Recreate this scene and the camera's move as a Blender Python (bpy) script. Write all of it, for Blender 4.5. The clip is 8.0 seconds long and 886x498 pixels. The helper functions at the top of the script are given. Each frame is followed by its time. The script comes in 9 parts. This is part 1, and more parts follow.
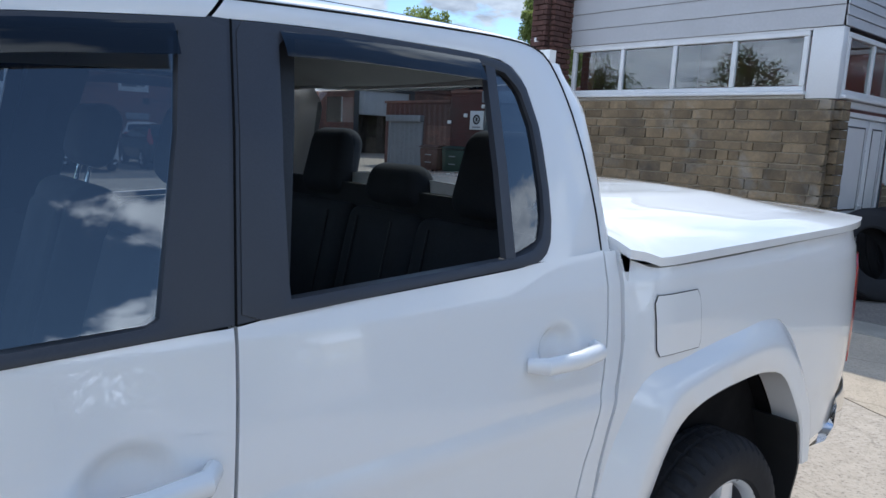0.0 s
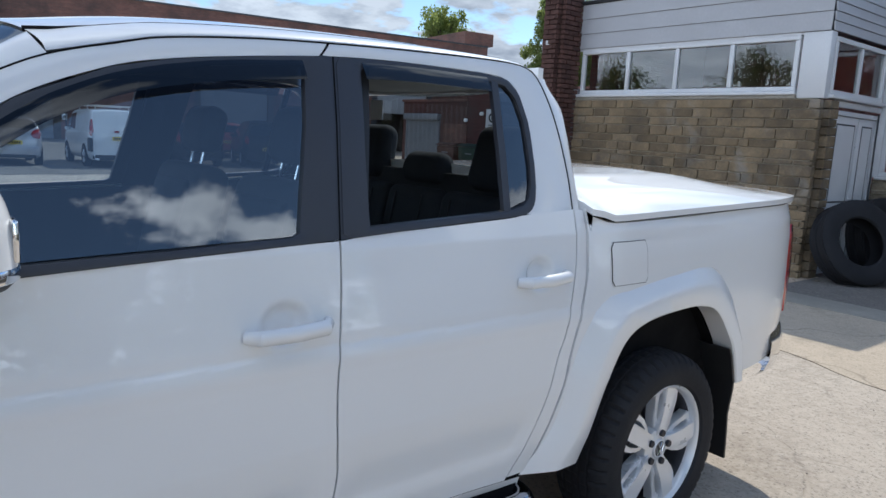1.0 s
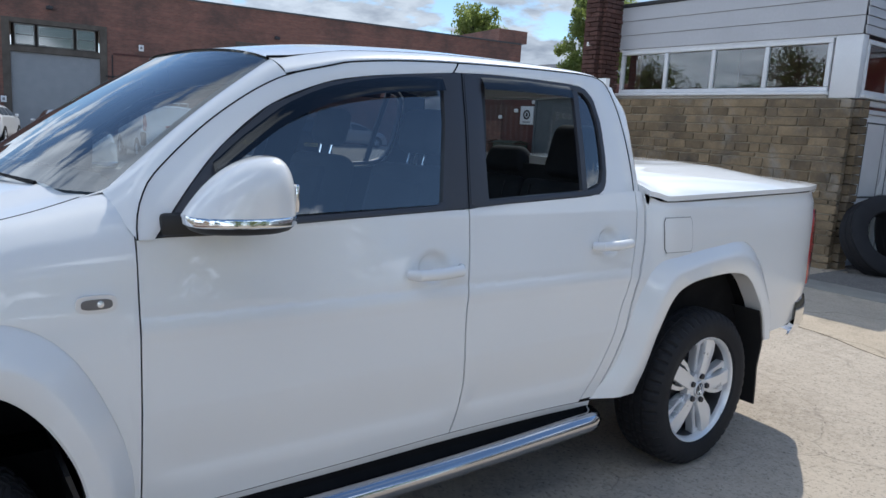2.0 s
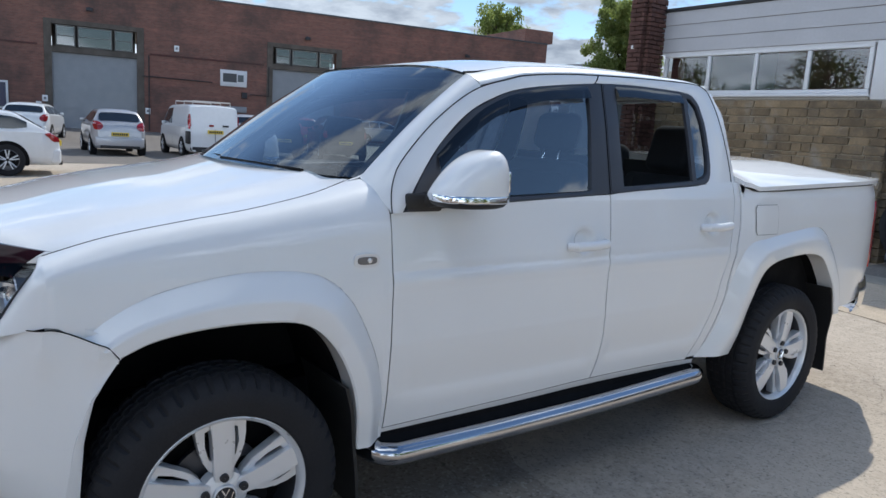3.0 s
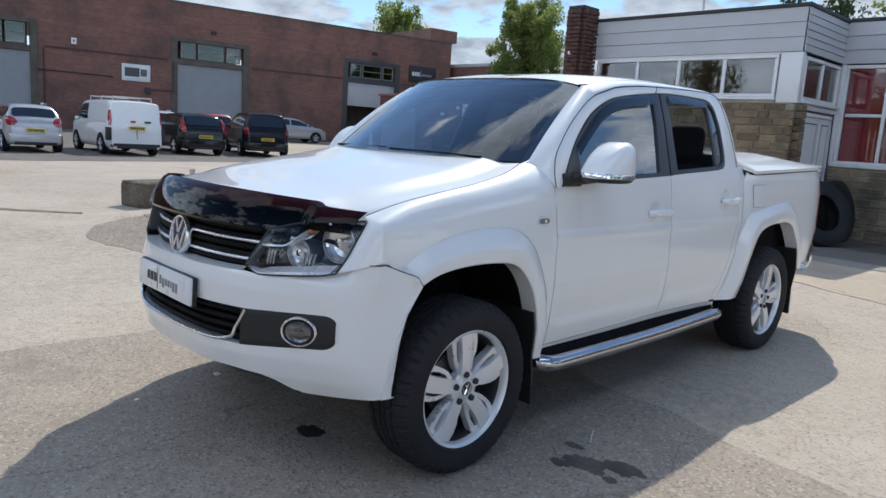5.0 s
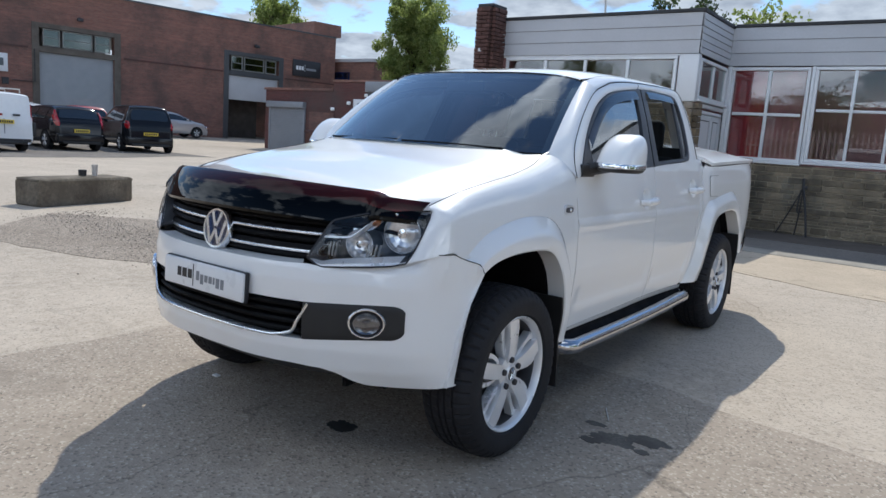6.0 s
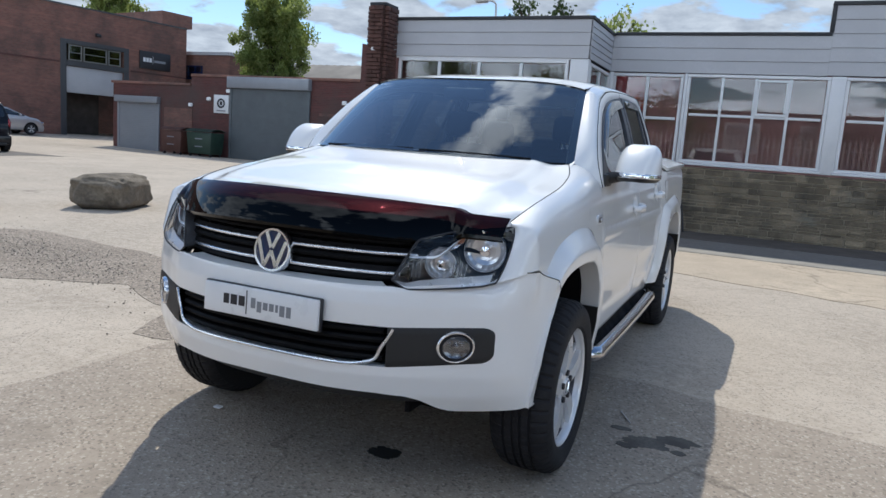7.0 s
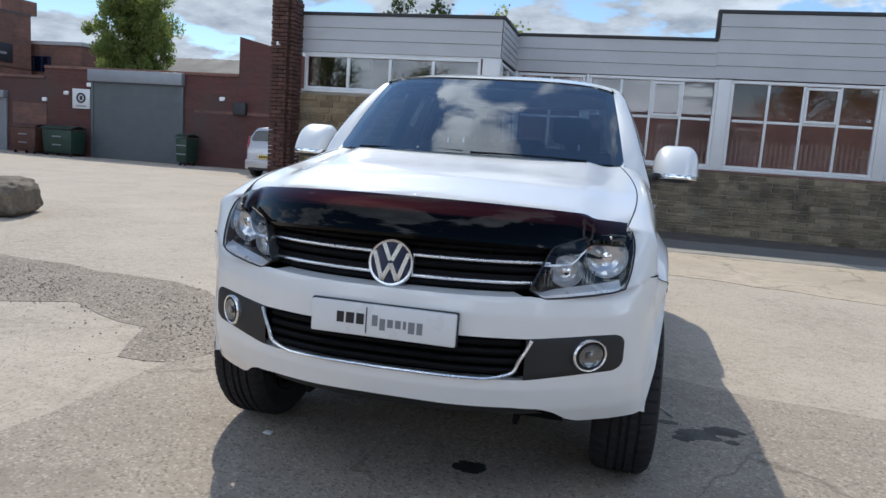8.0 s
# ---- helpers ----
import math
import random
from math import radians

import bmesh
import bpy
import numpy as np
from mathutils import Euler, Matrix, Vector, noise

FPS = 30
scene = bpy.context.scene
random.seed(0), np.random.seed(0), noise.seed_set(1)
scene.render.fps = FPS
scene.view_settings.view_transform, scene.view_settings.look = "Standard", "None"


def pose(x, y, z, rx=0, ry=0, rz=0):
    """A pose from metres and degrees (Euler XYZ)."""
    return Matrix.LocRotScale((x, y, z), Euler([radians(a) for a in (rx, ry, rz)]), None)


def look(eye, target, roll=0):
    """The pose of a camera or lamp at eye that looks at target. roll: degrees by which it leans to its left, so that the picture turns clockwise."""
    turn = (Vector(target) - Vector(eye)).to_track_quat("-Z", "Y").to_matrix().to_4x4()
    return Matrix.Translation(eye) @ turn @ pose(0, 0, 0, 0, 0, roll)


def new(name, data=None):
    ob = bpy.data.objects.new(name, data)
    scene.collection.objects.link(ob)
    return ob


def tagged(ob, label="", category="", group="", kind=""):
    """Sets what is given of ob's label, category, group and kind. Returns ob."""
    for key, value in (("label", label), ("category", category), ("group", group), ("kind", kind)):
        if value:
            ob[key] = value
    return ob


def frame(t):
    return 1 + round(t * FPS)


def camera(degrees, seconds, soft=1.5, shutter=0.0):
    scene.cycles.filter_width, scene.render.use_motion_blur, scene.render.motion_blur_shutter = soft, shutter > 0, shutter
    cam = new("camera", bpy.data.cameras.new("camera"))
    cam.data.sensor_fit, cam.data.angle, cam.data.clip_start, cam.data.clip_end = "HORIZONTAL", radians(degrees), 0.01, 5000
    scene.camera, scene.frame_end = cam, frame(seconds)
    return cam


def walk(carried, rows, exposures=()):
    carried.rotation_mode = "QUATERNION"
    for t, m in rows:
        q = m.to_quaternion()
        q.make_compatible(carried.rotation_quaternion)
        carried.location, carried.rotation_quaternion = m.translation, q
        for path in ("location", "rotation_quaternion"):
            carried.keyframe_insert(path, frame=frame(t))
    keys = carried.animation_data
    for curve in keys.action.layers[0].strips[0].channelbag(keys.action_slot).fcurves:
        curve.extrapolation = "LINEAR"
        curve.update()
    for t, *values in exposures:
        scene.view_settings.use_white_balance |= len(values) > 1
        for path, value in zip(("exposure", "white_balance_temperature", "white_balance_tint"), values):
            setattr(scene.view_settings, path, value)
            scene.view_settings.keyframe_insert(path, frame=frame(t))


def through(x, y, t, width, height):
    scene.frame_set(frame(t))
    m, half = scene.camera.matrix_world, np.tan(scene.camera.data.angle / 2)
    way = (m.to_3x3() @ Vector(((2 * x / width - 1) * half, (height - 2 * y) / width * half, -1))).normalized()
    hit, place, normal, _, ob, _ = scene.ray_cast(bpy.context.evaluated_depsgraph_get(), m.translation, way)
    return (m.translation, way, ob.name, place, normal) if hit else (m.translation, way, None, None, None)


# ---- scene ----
cam = camera(64.0, 8.0)
PATH = [
    (0, (1.868, 1.229, 1.557), (0.367, 2.515, 1.252), 3.1),
    (0.5, (2.176, 1.006, 1.538), (0.666, 2.28, 1.227), 3.2),
    (1, (2.429, 0.745, 1.537), (0.901, 1.996, 1.225), 3.1),
    (2.3, (2.879, -0.098, 1.509), (1.288, 1.069, 1.181), 3.4),
    (2.5, (2.923, -0.261, 1.499), (1.324, 0.894, 1.171), 3.4),
    (3, (2.943, -0.662, 1.493), (1.339, 0.486, 1.161), 3.5),
    (3.5, (2.989, -1.045, 1.472), (1.389, 0.107, 1.139), 3.5),
    (4, (3.033, -1.438, 1.471), (1.441, -0.274, 1.139), 3.5),
    (4.5, (3.021, -1.807, 1.46), (1.503, -0.547, 1.131), 3.6),
    (4.7, (3.003, -1.935, 1.446), (1.525, -0.627, 1.119), 3.6),
    (5.8, (2.589, -2.543, 1.364), (1.365, -0.992, 1.053), 3.9),
    (6, (2.453, -2.624, 1.356), (1.29, -1.027, 1.045), 3.9),
    (6.5, (2.075, -2.808, 1.368), (1.074, -1.103, 1.066), 4.1),
    (7, (1.656, -2.97, 1.36), (0.844, -1.166, 1.069), 4.1),
    (7.5, (1.195, -3.079, 1.336), (0.565, -1.202, 1.054), 4.0),
    (8, (0.741, -3.182, 1.324), (0.281, -1.255, 1.05), 3.9),
]
walk(cam, [(t, look(eye, target, roll)) for t, eye, target, roll in PATH], [(0.0, 1.27, 5640, 8), (0.5, 1.25, 5780, 8), (1.2, 1.15, 5850, 8), (3.0, 1.12, 5900, 8), (6.0, 1.13, 5900, 8), (8.0, 1.07, 5920, 8)])

# ==== world and light ====
SUN_EL, SUN_AZ = math.atan2(1.0, math.hypot(0.475, 0.78)), math.atan2(-0.475, 0.78)
world = bpy.data.worlds.new("sky")
scene.world = world
world.use_nodes = True
wn, wl = world.node_tree.nodes, world.node_tree.links
wn.clear()


def wnode(kind, **values):
    nd = wn.new(kind)
    for k, v in values.items():
        nd.inputs[k].default_value = v
    return nd


sky = wn.new("ShaderNodeTexSky")
sky.sky_type = "NISHITA"
sky.sun_disc = False
sky.sun_elevation = SUN_EL
sky.sun_rotation = SUN_AZ
sky.air_density, sky.dust_density, sky.ozone_density = 1.0, 0.0, 2.0
bg_sky = wnode("ShaderNodeBackground", Strength=0.060)
wl.new(sky.outputs[0], bg_sky.inputs["Color"])
# cumulus clouds, laid out on a flat layer overhead
wtc = wn.new("ShaderNodeTexCoord")
wsep = wn.new("ShaderNodeSeparateXYZ")
wl.new(wtc.outputs["Generated"], wsep.inputs[0])
wz = wn.new("ShaderNodeMath"); wz.operation = "MAXIMUM"; wz.inputs[1].default_value = 0.0
wl.new(wsep.outputs[2], wz.inputs[0])
wza = wn.new("ShaderNodeMath"); wza.operation = "ADD"; wza.inputs[1].default_value = 0.22
wl.new(wz.outputs[0], wza.inputs[0])
wdiv = wn.new("ShaderNodeVectorMath"); wdiv.operation = "DIVIDE"
wcomb = wn.new("ShaderNodeCombineXYZ")
for i in range(3):
    wl.new(wza.outputs[0], wcomb.inputs[i])
wl.new(wtc.outputs["Generated"], wdiv.inputs[0])
wl.new(wcomb.outputs[0], wdiv.inputs[1])
woff = wn.new("ShaderNodeVectorMath"); woff.operation = "ADD"
woff.inputs[1].default_value = (0.45, -0.30, 0.0)
wl.new(wdiv.outputs[0], woff.inputs[0])
cl1 = wnode("ShaderNodeTexNoise", Scale=2.1, Detail=11.0, Roughness=0.57, Distortion=0.12)
cl2 = wnode("ShaderNodeTexNoise", Scale=5.5, Detail=7.0, Roughness=0.6)
wl.new(woff.outputs[0], cl1.inputs["Vector"])
wl.new(woff.outputs[0], cl2.inputs["Vector"])
cr1 = wn.new("ShaderNodeValToRGB")
cr1.color_ramp.elements[0].position, cr1.color_ramp.elements[1].position = 0.448, 0.500
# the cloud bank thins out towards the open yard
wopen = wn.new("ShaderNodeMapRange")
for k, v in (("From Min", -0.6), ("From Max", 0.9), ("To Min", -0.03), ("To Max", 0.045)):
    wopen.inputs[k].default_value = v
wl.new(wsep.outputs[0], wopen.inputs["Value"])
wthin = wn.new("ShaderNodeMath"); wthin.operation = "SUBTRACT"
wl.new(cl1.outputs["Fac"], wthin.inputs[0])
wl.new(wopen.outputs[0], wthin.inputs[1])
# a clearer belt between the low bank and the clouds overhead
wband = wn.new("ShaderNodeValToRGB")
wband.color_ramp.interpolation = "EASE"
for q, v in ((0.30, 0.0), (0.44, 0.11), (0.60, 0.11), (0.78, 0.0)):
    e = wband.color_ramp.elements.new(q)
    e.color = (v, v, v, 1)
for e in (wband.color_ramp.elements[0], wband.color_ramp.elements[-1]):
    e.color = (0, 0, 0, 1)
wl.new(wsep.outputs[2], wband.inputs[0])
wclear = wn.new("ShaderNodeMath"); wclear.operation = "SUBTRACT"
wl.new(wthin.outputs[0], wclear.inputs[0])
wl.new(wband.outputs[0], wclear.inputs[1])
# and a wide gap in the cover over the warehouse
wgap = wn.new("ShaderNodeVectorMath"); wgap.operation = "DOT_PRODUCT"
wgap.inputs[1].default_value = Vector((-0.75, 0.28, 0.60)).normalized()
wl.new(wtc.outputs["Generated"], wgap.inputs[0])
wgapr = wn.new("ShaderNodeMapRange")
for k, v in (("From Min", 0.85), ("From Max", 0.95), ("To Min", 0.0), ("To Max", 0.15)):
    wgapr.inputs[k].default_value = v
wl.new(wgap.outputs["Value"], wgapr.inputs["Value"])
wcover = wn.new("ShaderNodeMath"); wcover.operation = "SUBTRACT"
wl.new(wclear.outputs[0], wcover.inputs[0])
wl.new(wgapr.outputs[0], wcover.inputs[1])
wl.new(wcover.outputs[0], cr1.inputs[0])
cr2 = wn.new("ShaderNodeValToRGB")
cr2.color_ramp.elements[0].position, cr2.color_ramp.elements[1].position = 0.3, 0.62
cr2.color_ramp.elements[0].color = (0.42, 0.47, 0.55, 1)
cr2.color_ramp.elements[1].color = (0.84, 0.89, 0.95, 1)
wl.new(cl2.outputs["Fac"], cr2.inputs[0])
bg_cloud = wnode("ShaderNodeBackground")
wl.new(cr2.outputs[0], bg_cloud.inputs["Color"])
# clouds near the sun show their shaded side, those opposite it their lit side
wdot = wn.new("ShaderNodeVectorMath"); wdot.operation = "DOT_PRODUCT"
wdot.inputs[1].default_value = Vector((-0.475, 0.78, 1.0)).normalized()
wl.new(wtc.outputs["Generated"], wdot.inputs[0])
wlit = wn.new("ShaderNodeMapRange")
for k, v in (("From Min", -0.6), ("From Max", 0.7), ("To Min", 2.0), ("To Max", 0.37)):
    wlit.inputs[k].default_value = v
wl.new(wdot.outputs["Value"], wlit.inputs["Value"])
# thin cloud right round the sun glows
wglow = wn.new("ShaderNodeMapRange")
for k, v in (("From Min", 0.80), ("From Max", 0.97), ("To Min", 0.0), ("To Max", 0.45)):
    wglow.inputs[k].default_value = v
wl.new(wdot.outputs["Value"], wglow.inputs["Value"])
wsum = wn.new("ShaderNodeMath"); wsum.operation = "ADD"
wl.new(wlit.outputs[0], wsum.inputs[0])
wl.new(wglow.outputs[0], wsum.inputs[1])
wl.new(wsum.outputs[0], bg_cloud.inputs["Strength"])
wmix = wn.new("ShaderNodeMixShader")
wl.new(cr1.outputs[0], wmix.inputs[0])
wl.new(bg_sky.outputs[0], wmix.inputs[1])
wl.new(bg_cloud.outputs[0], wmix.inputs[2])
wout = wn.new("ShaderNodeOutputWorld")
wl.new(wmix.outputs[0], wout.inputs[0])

sun = new("sun", bpy.data.lights.new("sun", "SUN"))
sun.data.energy, sun.data.angle, sun.data.color = 1.6, radians(0.55), (1.0, 0.895, 0.74)
sun.matrix_world = look((-4.75, 7.8, 10), (0, 0, 0))


# ==== materials ====
def nodes_of(name):
    m = bpy.data.materials.new(name)
    m.use_nodes = True
    nt = m.node_tree
    nt.nodes.clear()
    out = nt.nodes.new("ShaderNodeOutputMaterial")
    b = nt.nodes.new("ShaderNodeBsdfPrincipled")
    nt.links.new(b.outputs[0], out.inputs[0])
    return m, nt, b, out


def add(nt, kind, **values):
    nd = nt.nodes.new(kind)
    for k, v in values.items():
        nd.inputs[k.replace("_", " ")].default_value = v
    return nd


def coords(nt, scale=1.0, world_space=False):
    if world_space:
        tc = nt.nodes.new("ShaderNodeNewGeometry")
        src = tc.outputs["Position"]
    else:
        tc = nt.nodes.new("ShaderNodeTexCoord")
        src = tc.outputs["Object"]
    mp = nt.nodes.new("ShaderNodeMapping")
    s = scale if isinstance(scale, tuple) else (scale,) * 3
    mp.inputs["Scale"].default_value = s
    nt.links.new(src, mp.inputs[0])
    return mp.outputs[0]


def mixc(nt, fac, a, b, mode="MIX"):
    mx = nt.nodes.new("ShaderNodeMix")
    mx.data_type = "RGBA"
    mx.blend_type = mode
    for sock, v in ((0, fac), (6, a), (7, b)):
        if hasattr(v, "is_linked"):
            nt.links.new(v, mx.inputs[sock])
        elif isinstance(v, (int, float)):
            mx.inputs[sock].default_value = v
        else:
            mx.inputs[sock].default_value = (*v, 1) if len(v) == 3 else v
    return mx.outputs[2]


def ramp(nt, src, lo, hi, a=(0, 0, 0), b=(1, 1, 1)):
    r = nt.nodes.new("ShaderNodeValToRGB")
    r.color_ramp.elements[0].position, r.color_ramp.elements[1].position = lo, hi
    r.color_ramp.elements[0].color, r.color_ramp.elements[1].color = (*a, 1), (*b, 1)
    nt.links.new(src, r.inputs[0])
    return r.outputs[0]


def tone(c, k):
    return tuple(max(0.0, min(1.0, x * k)) for x in c)


def surface(name, base, rough=0.6, metal=0.0, fine=40.0, coarse=2.5, vary=0.18, bump=0.1, spread=0.0, coat=0.0, world_space=True, spec=0.5, stain=None, stain_at=(0.58, 0.72), bloom=None):
    """A plain surface with grain, blotches and fine relief; spread varies whole pieces."""
    m, nt, b, out = nodes_of(name)
    v = coords(nt, 1.0, world_space)
    n1 = add(nt, "ShaderNodeTexNoise", Scale=fine, Detail=6.0, Roughness=0.6)
    n2 = add(nt, "ShaderNodeTexNoise", Scale=coarse, Detail=5.0, Roughness=0.55)
    nt.links.new(v, n1.inputs["Vector"])
    nt.links.new(v, n2.inputs["Vector"])
    c = mixc(nt, ramp(nt, n1.outputs["Fac"], 0.3, 0.7), tone(base, 1 - vary), tone(base, 1 + vary))
    c = mixc(nt, ramp(nt, n2.outputs["Fac"], 0.35, 0.68), c, tone(base, 1 - 1.1 * vary))
    if stain:
        n3 = add(nt, "ShaderNodeTexNoise", Scale=coarse * 0.6, Detail=8.0, Roughness=0.7)
        nt.links.new(v, n3.inputs["Vector"])
        c = mixc(nt, ramp(nt, n3.outputs["Fac"], *stain_at), c, stain)
    if bloom:
        n4 = add(nt, "ShaderNodeTexNoise", Scale=1.7, Detail=8.0, Roughness=0.68, Distortion=0.4)
        nt.links.new(v, n4.inputs["Vector"])
        c = mixc(nt, ramp(nt, n4.outputs["Fac"], 0.56, 0.74), c, bloom)
    if spread:
        oi = nt.nodes.new("ShaderNodeObjectInfo")
        hs = nt.nodes.new("ShaderNodeHueSaturation")
        mr = add(nt, "ShaderNodeMapRange")
        mr.inputs["To Min"].default_value, mr.inputs["To Max"].default_value = 1 - spread, 1 + spread
        nt.links.new(oi.outputs["Random"], mr.inputs["Value"])
        nt.links.new(mr.outputs[0], hs.inputs["Value"])
        nt.links.new(c, hs.inputs["Color"])
        c = hs.outputs[0]
    nt.links.new(c, b.inputs["Base Color"])
    r = ramp(nt, n2.outputs["Fac"], 0.3, 0.7, (max(rough - 0.08, 0.02),) * 3, (min(rough + 0.08, 1),) * 3)
    nt.links.new(r, b.inputs["Roughness"])
    b.inputs["Metallic"].default_value = metal
    b.inputs["Specular IOR Level"].default_value = spec
    b.inputs["Coat Weight"].default_value = coat
    b.inputs["Coat Roughness"].default_value = 0.03
    if bump:
        bp = add(nt, "ShaderNodeBump", Strength=bump, Distance=0.01)
        nt.links.new(n1.outputs["Fac"], bp.inputs["Height"])
        nt.links.new(bp.outputs[0], b.inputs["Normal"])
    return m


def plain(name, base, rough=0.4, metal=0.0, coat=0.0, spec=0.5):
    """Smooth manufactured stuff: faint uneven gloss and tone only."""
    m, nt, b, out = nodes_of(name)
    v = coords(nt, 1.0)
    n = add(nt, "ShaderNodeTexNoise", Scale=9.0, Detail=6.0)
    nt.links.new(v, n.inputs["Vector"])
    nt.links.new(mixc(nt, n.outputs["Fac"], tone(base, 0.94), tone(base, 1.06)), b.inputs["Base Color"])
    r = ramp(nt, n.outputs["Fac"], 0.3, 0.7, (max(rough * 0.85, 0.01),) * 3, (min(rough * 1.15, 1),) * 3)
    nt.links.new(r, b.inputs["Roughness"])
    b.inputs["Metallic"].default_value = metal
    b.inputs["Coat Weight"].default_value = coat
    b.inputs["Coat Roughness"].default_value = 0.02
    b.inputs["Specular IOR Level"].default_value = spec
    return m


def glass(name, tint, boost=1.0, rough=0.0, power=4.0):
    """A pane: clear or tinted, with a sheen that grows towards grazing angles."""
    m, nt, b, out = nodes_of(name)
    nt.nodes.remove(b)
    tr = add(nt, "ShaderNodeBsdfTransparent")
    tr.inputs[0].default_value = (*tint, 1)
    gl = add(nt, "ShaderNodeBsdfGlossy", Roughness=rough)
    lw = add(nt, "ShaderNodeLayerWeight", Blend=0.5)
    pw = nt.nodes.new("ShaderNodeMath"); pw.operation = "POWER"; pw.inputs[1].default_value = power
    ma = nt.nodes.new("ShaderNodeMath"); ma.operation = "MULTIPLY_ADD"
    ma.inputs[1].default_value, ma.inputs[2].default_value = 0.9, 0.06 * boost
    ma.use_clamp = True
    nt.links.new(lw.outputs["Facing"], pw.inputs[0])
    nt.links.new(pw.outputs[0], ma.inputs[0])
    mx = add(nt, "ShaderNodeMixShader")
    nt.links.new(ma.outputs[0], mx.inputs[0])
    nt.links.new(tr.outputs[0], mx.inputs[1])
    nt.links.new(gl.outputs[0], mx.inputs[2])
    nt.links.new(mx.outputs[0], out.inputs[0])
    return m


def brickwork(name, c1, c2, mortar, width=0.225, height=0.075, dirt=(0.07, 0.05, 0.045), axis="x"):
    """Far brick walls, too far off to tell single bricks apart."""
    m, nt, b, out = nodes_of(name)
    g = nt.nodes.new("ShaderNodeNewGeometry")
    sp = nt.nodes.new("ShaderNodeSeparateXYZ")
    nt.links.new(g.outputs["Position"], sp.inputs[0])
    ad = nt.nodes.new("ShaderNodeMath"); ad.operation = "ADD"
    nt.links.new(sp.outputs[0], ad.inputs[0])
    nt.links.new(sp.outputs[1], ad.inputs[1])
    cb = nt.nodes.new("ShaderNodeCombineXYZ")
    nt.links.new(ad.outputs[0], cb.inputs[0])
    nt.links.new(sp.outputs[2], cb.inputs[1])
    bt = add(nt, "ShaderNodeTexBrick", Scale=1.0, Mortar_Size=0.006, Brick_Width=width, Row_Height=height)
    bt.inputs["Color1"].default_value, bt.inputs["Color2"].default_value = (*c1, 1), (*c2, 1)
    bt.inputs["Mortar"].default_value = (*mortar, 1)
    nt.links.new(cb.outputs[0], bt.inputs["Vector"])
    n = add(nt, "ShaderNodeTexNoise", Scale=0.45, Detail=8.0, Roughness=0.65)
    nt.links.new(g.outputs["Position"], n.inputs["Vector"])
    mp = nt.nodes.new("ShaderNodeMapping")
    mp.inputs["Scale"].default_value = (0.35, 0.35, 5.0)
    nt.links.new(g.outputs["Position"], mp.inputs[0])
    n2 = add(nt, "ShaderNodeTexNoise", Scale=1.6, Detail=6.0, Roughness=0.7)
    nt.links.new(mp.outputs[0], n2.inputs["Vector"])
    c = mixc(nt, ramp(nt, n2.outputs["Fac"], 0.5, 0.72), bt.outputs["Color"], tone(c2, 1.7))
    c = mixc(nt, ramp(nt, n.outputs["Fac"], 0.46, 0.72), c, dirt)
    nt.links.new(c, b.inputs["Base Color"])
    b.inputs["Roughness"].default_value = 0.85
    bp = add(nt, "ShaderNodeBump", Strength=0.4, Distance=0.01)
    nt.links.new(bt.outputs["Fac"], bp.inputs["Height"])
    bp.invert = True
    nt.links.new(bp.outputs[0], b.inputs["Normal"])
    return m


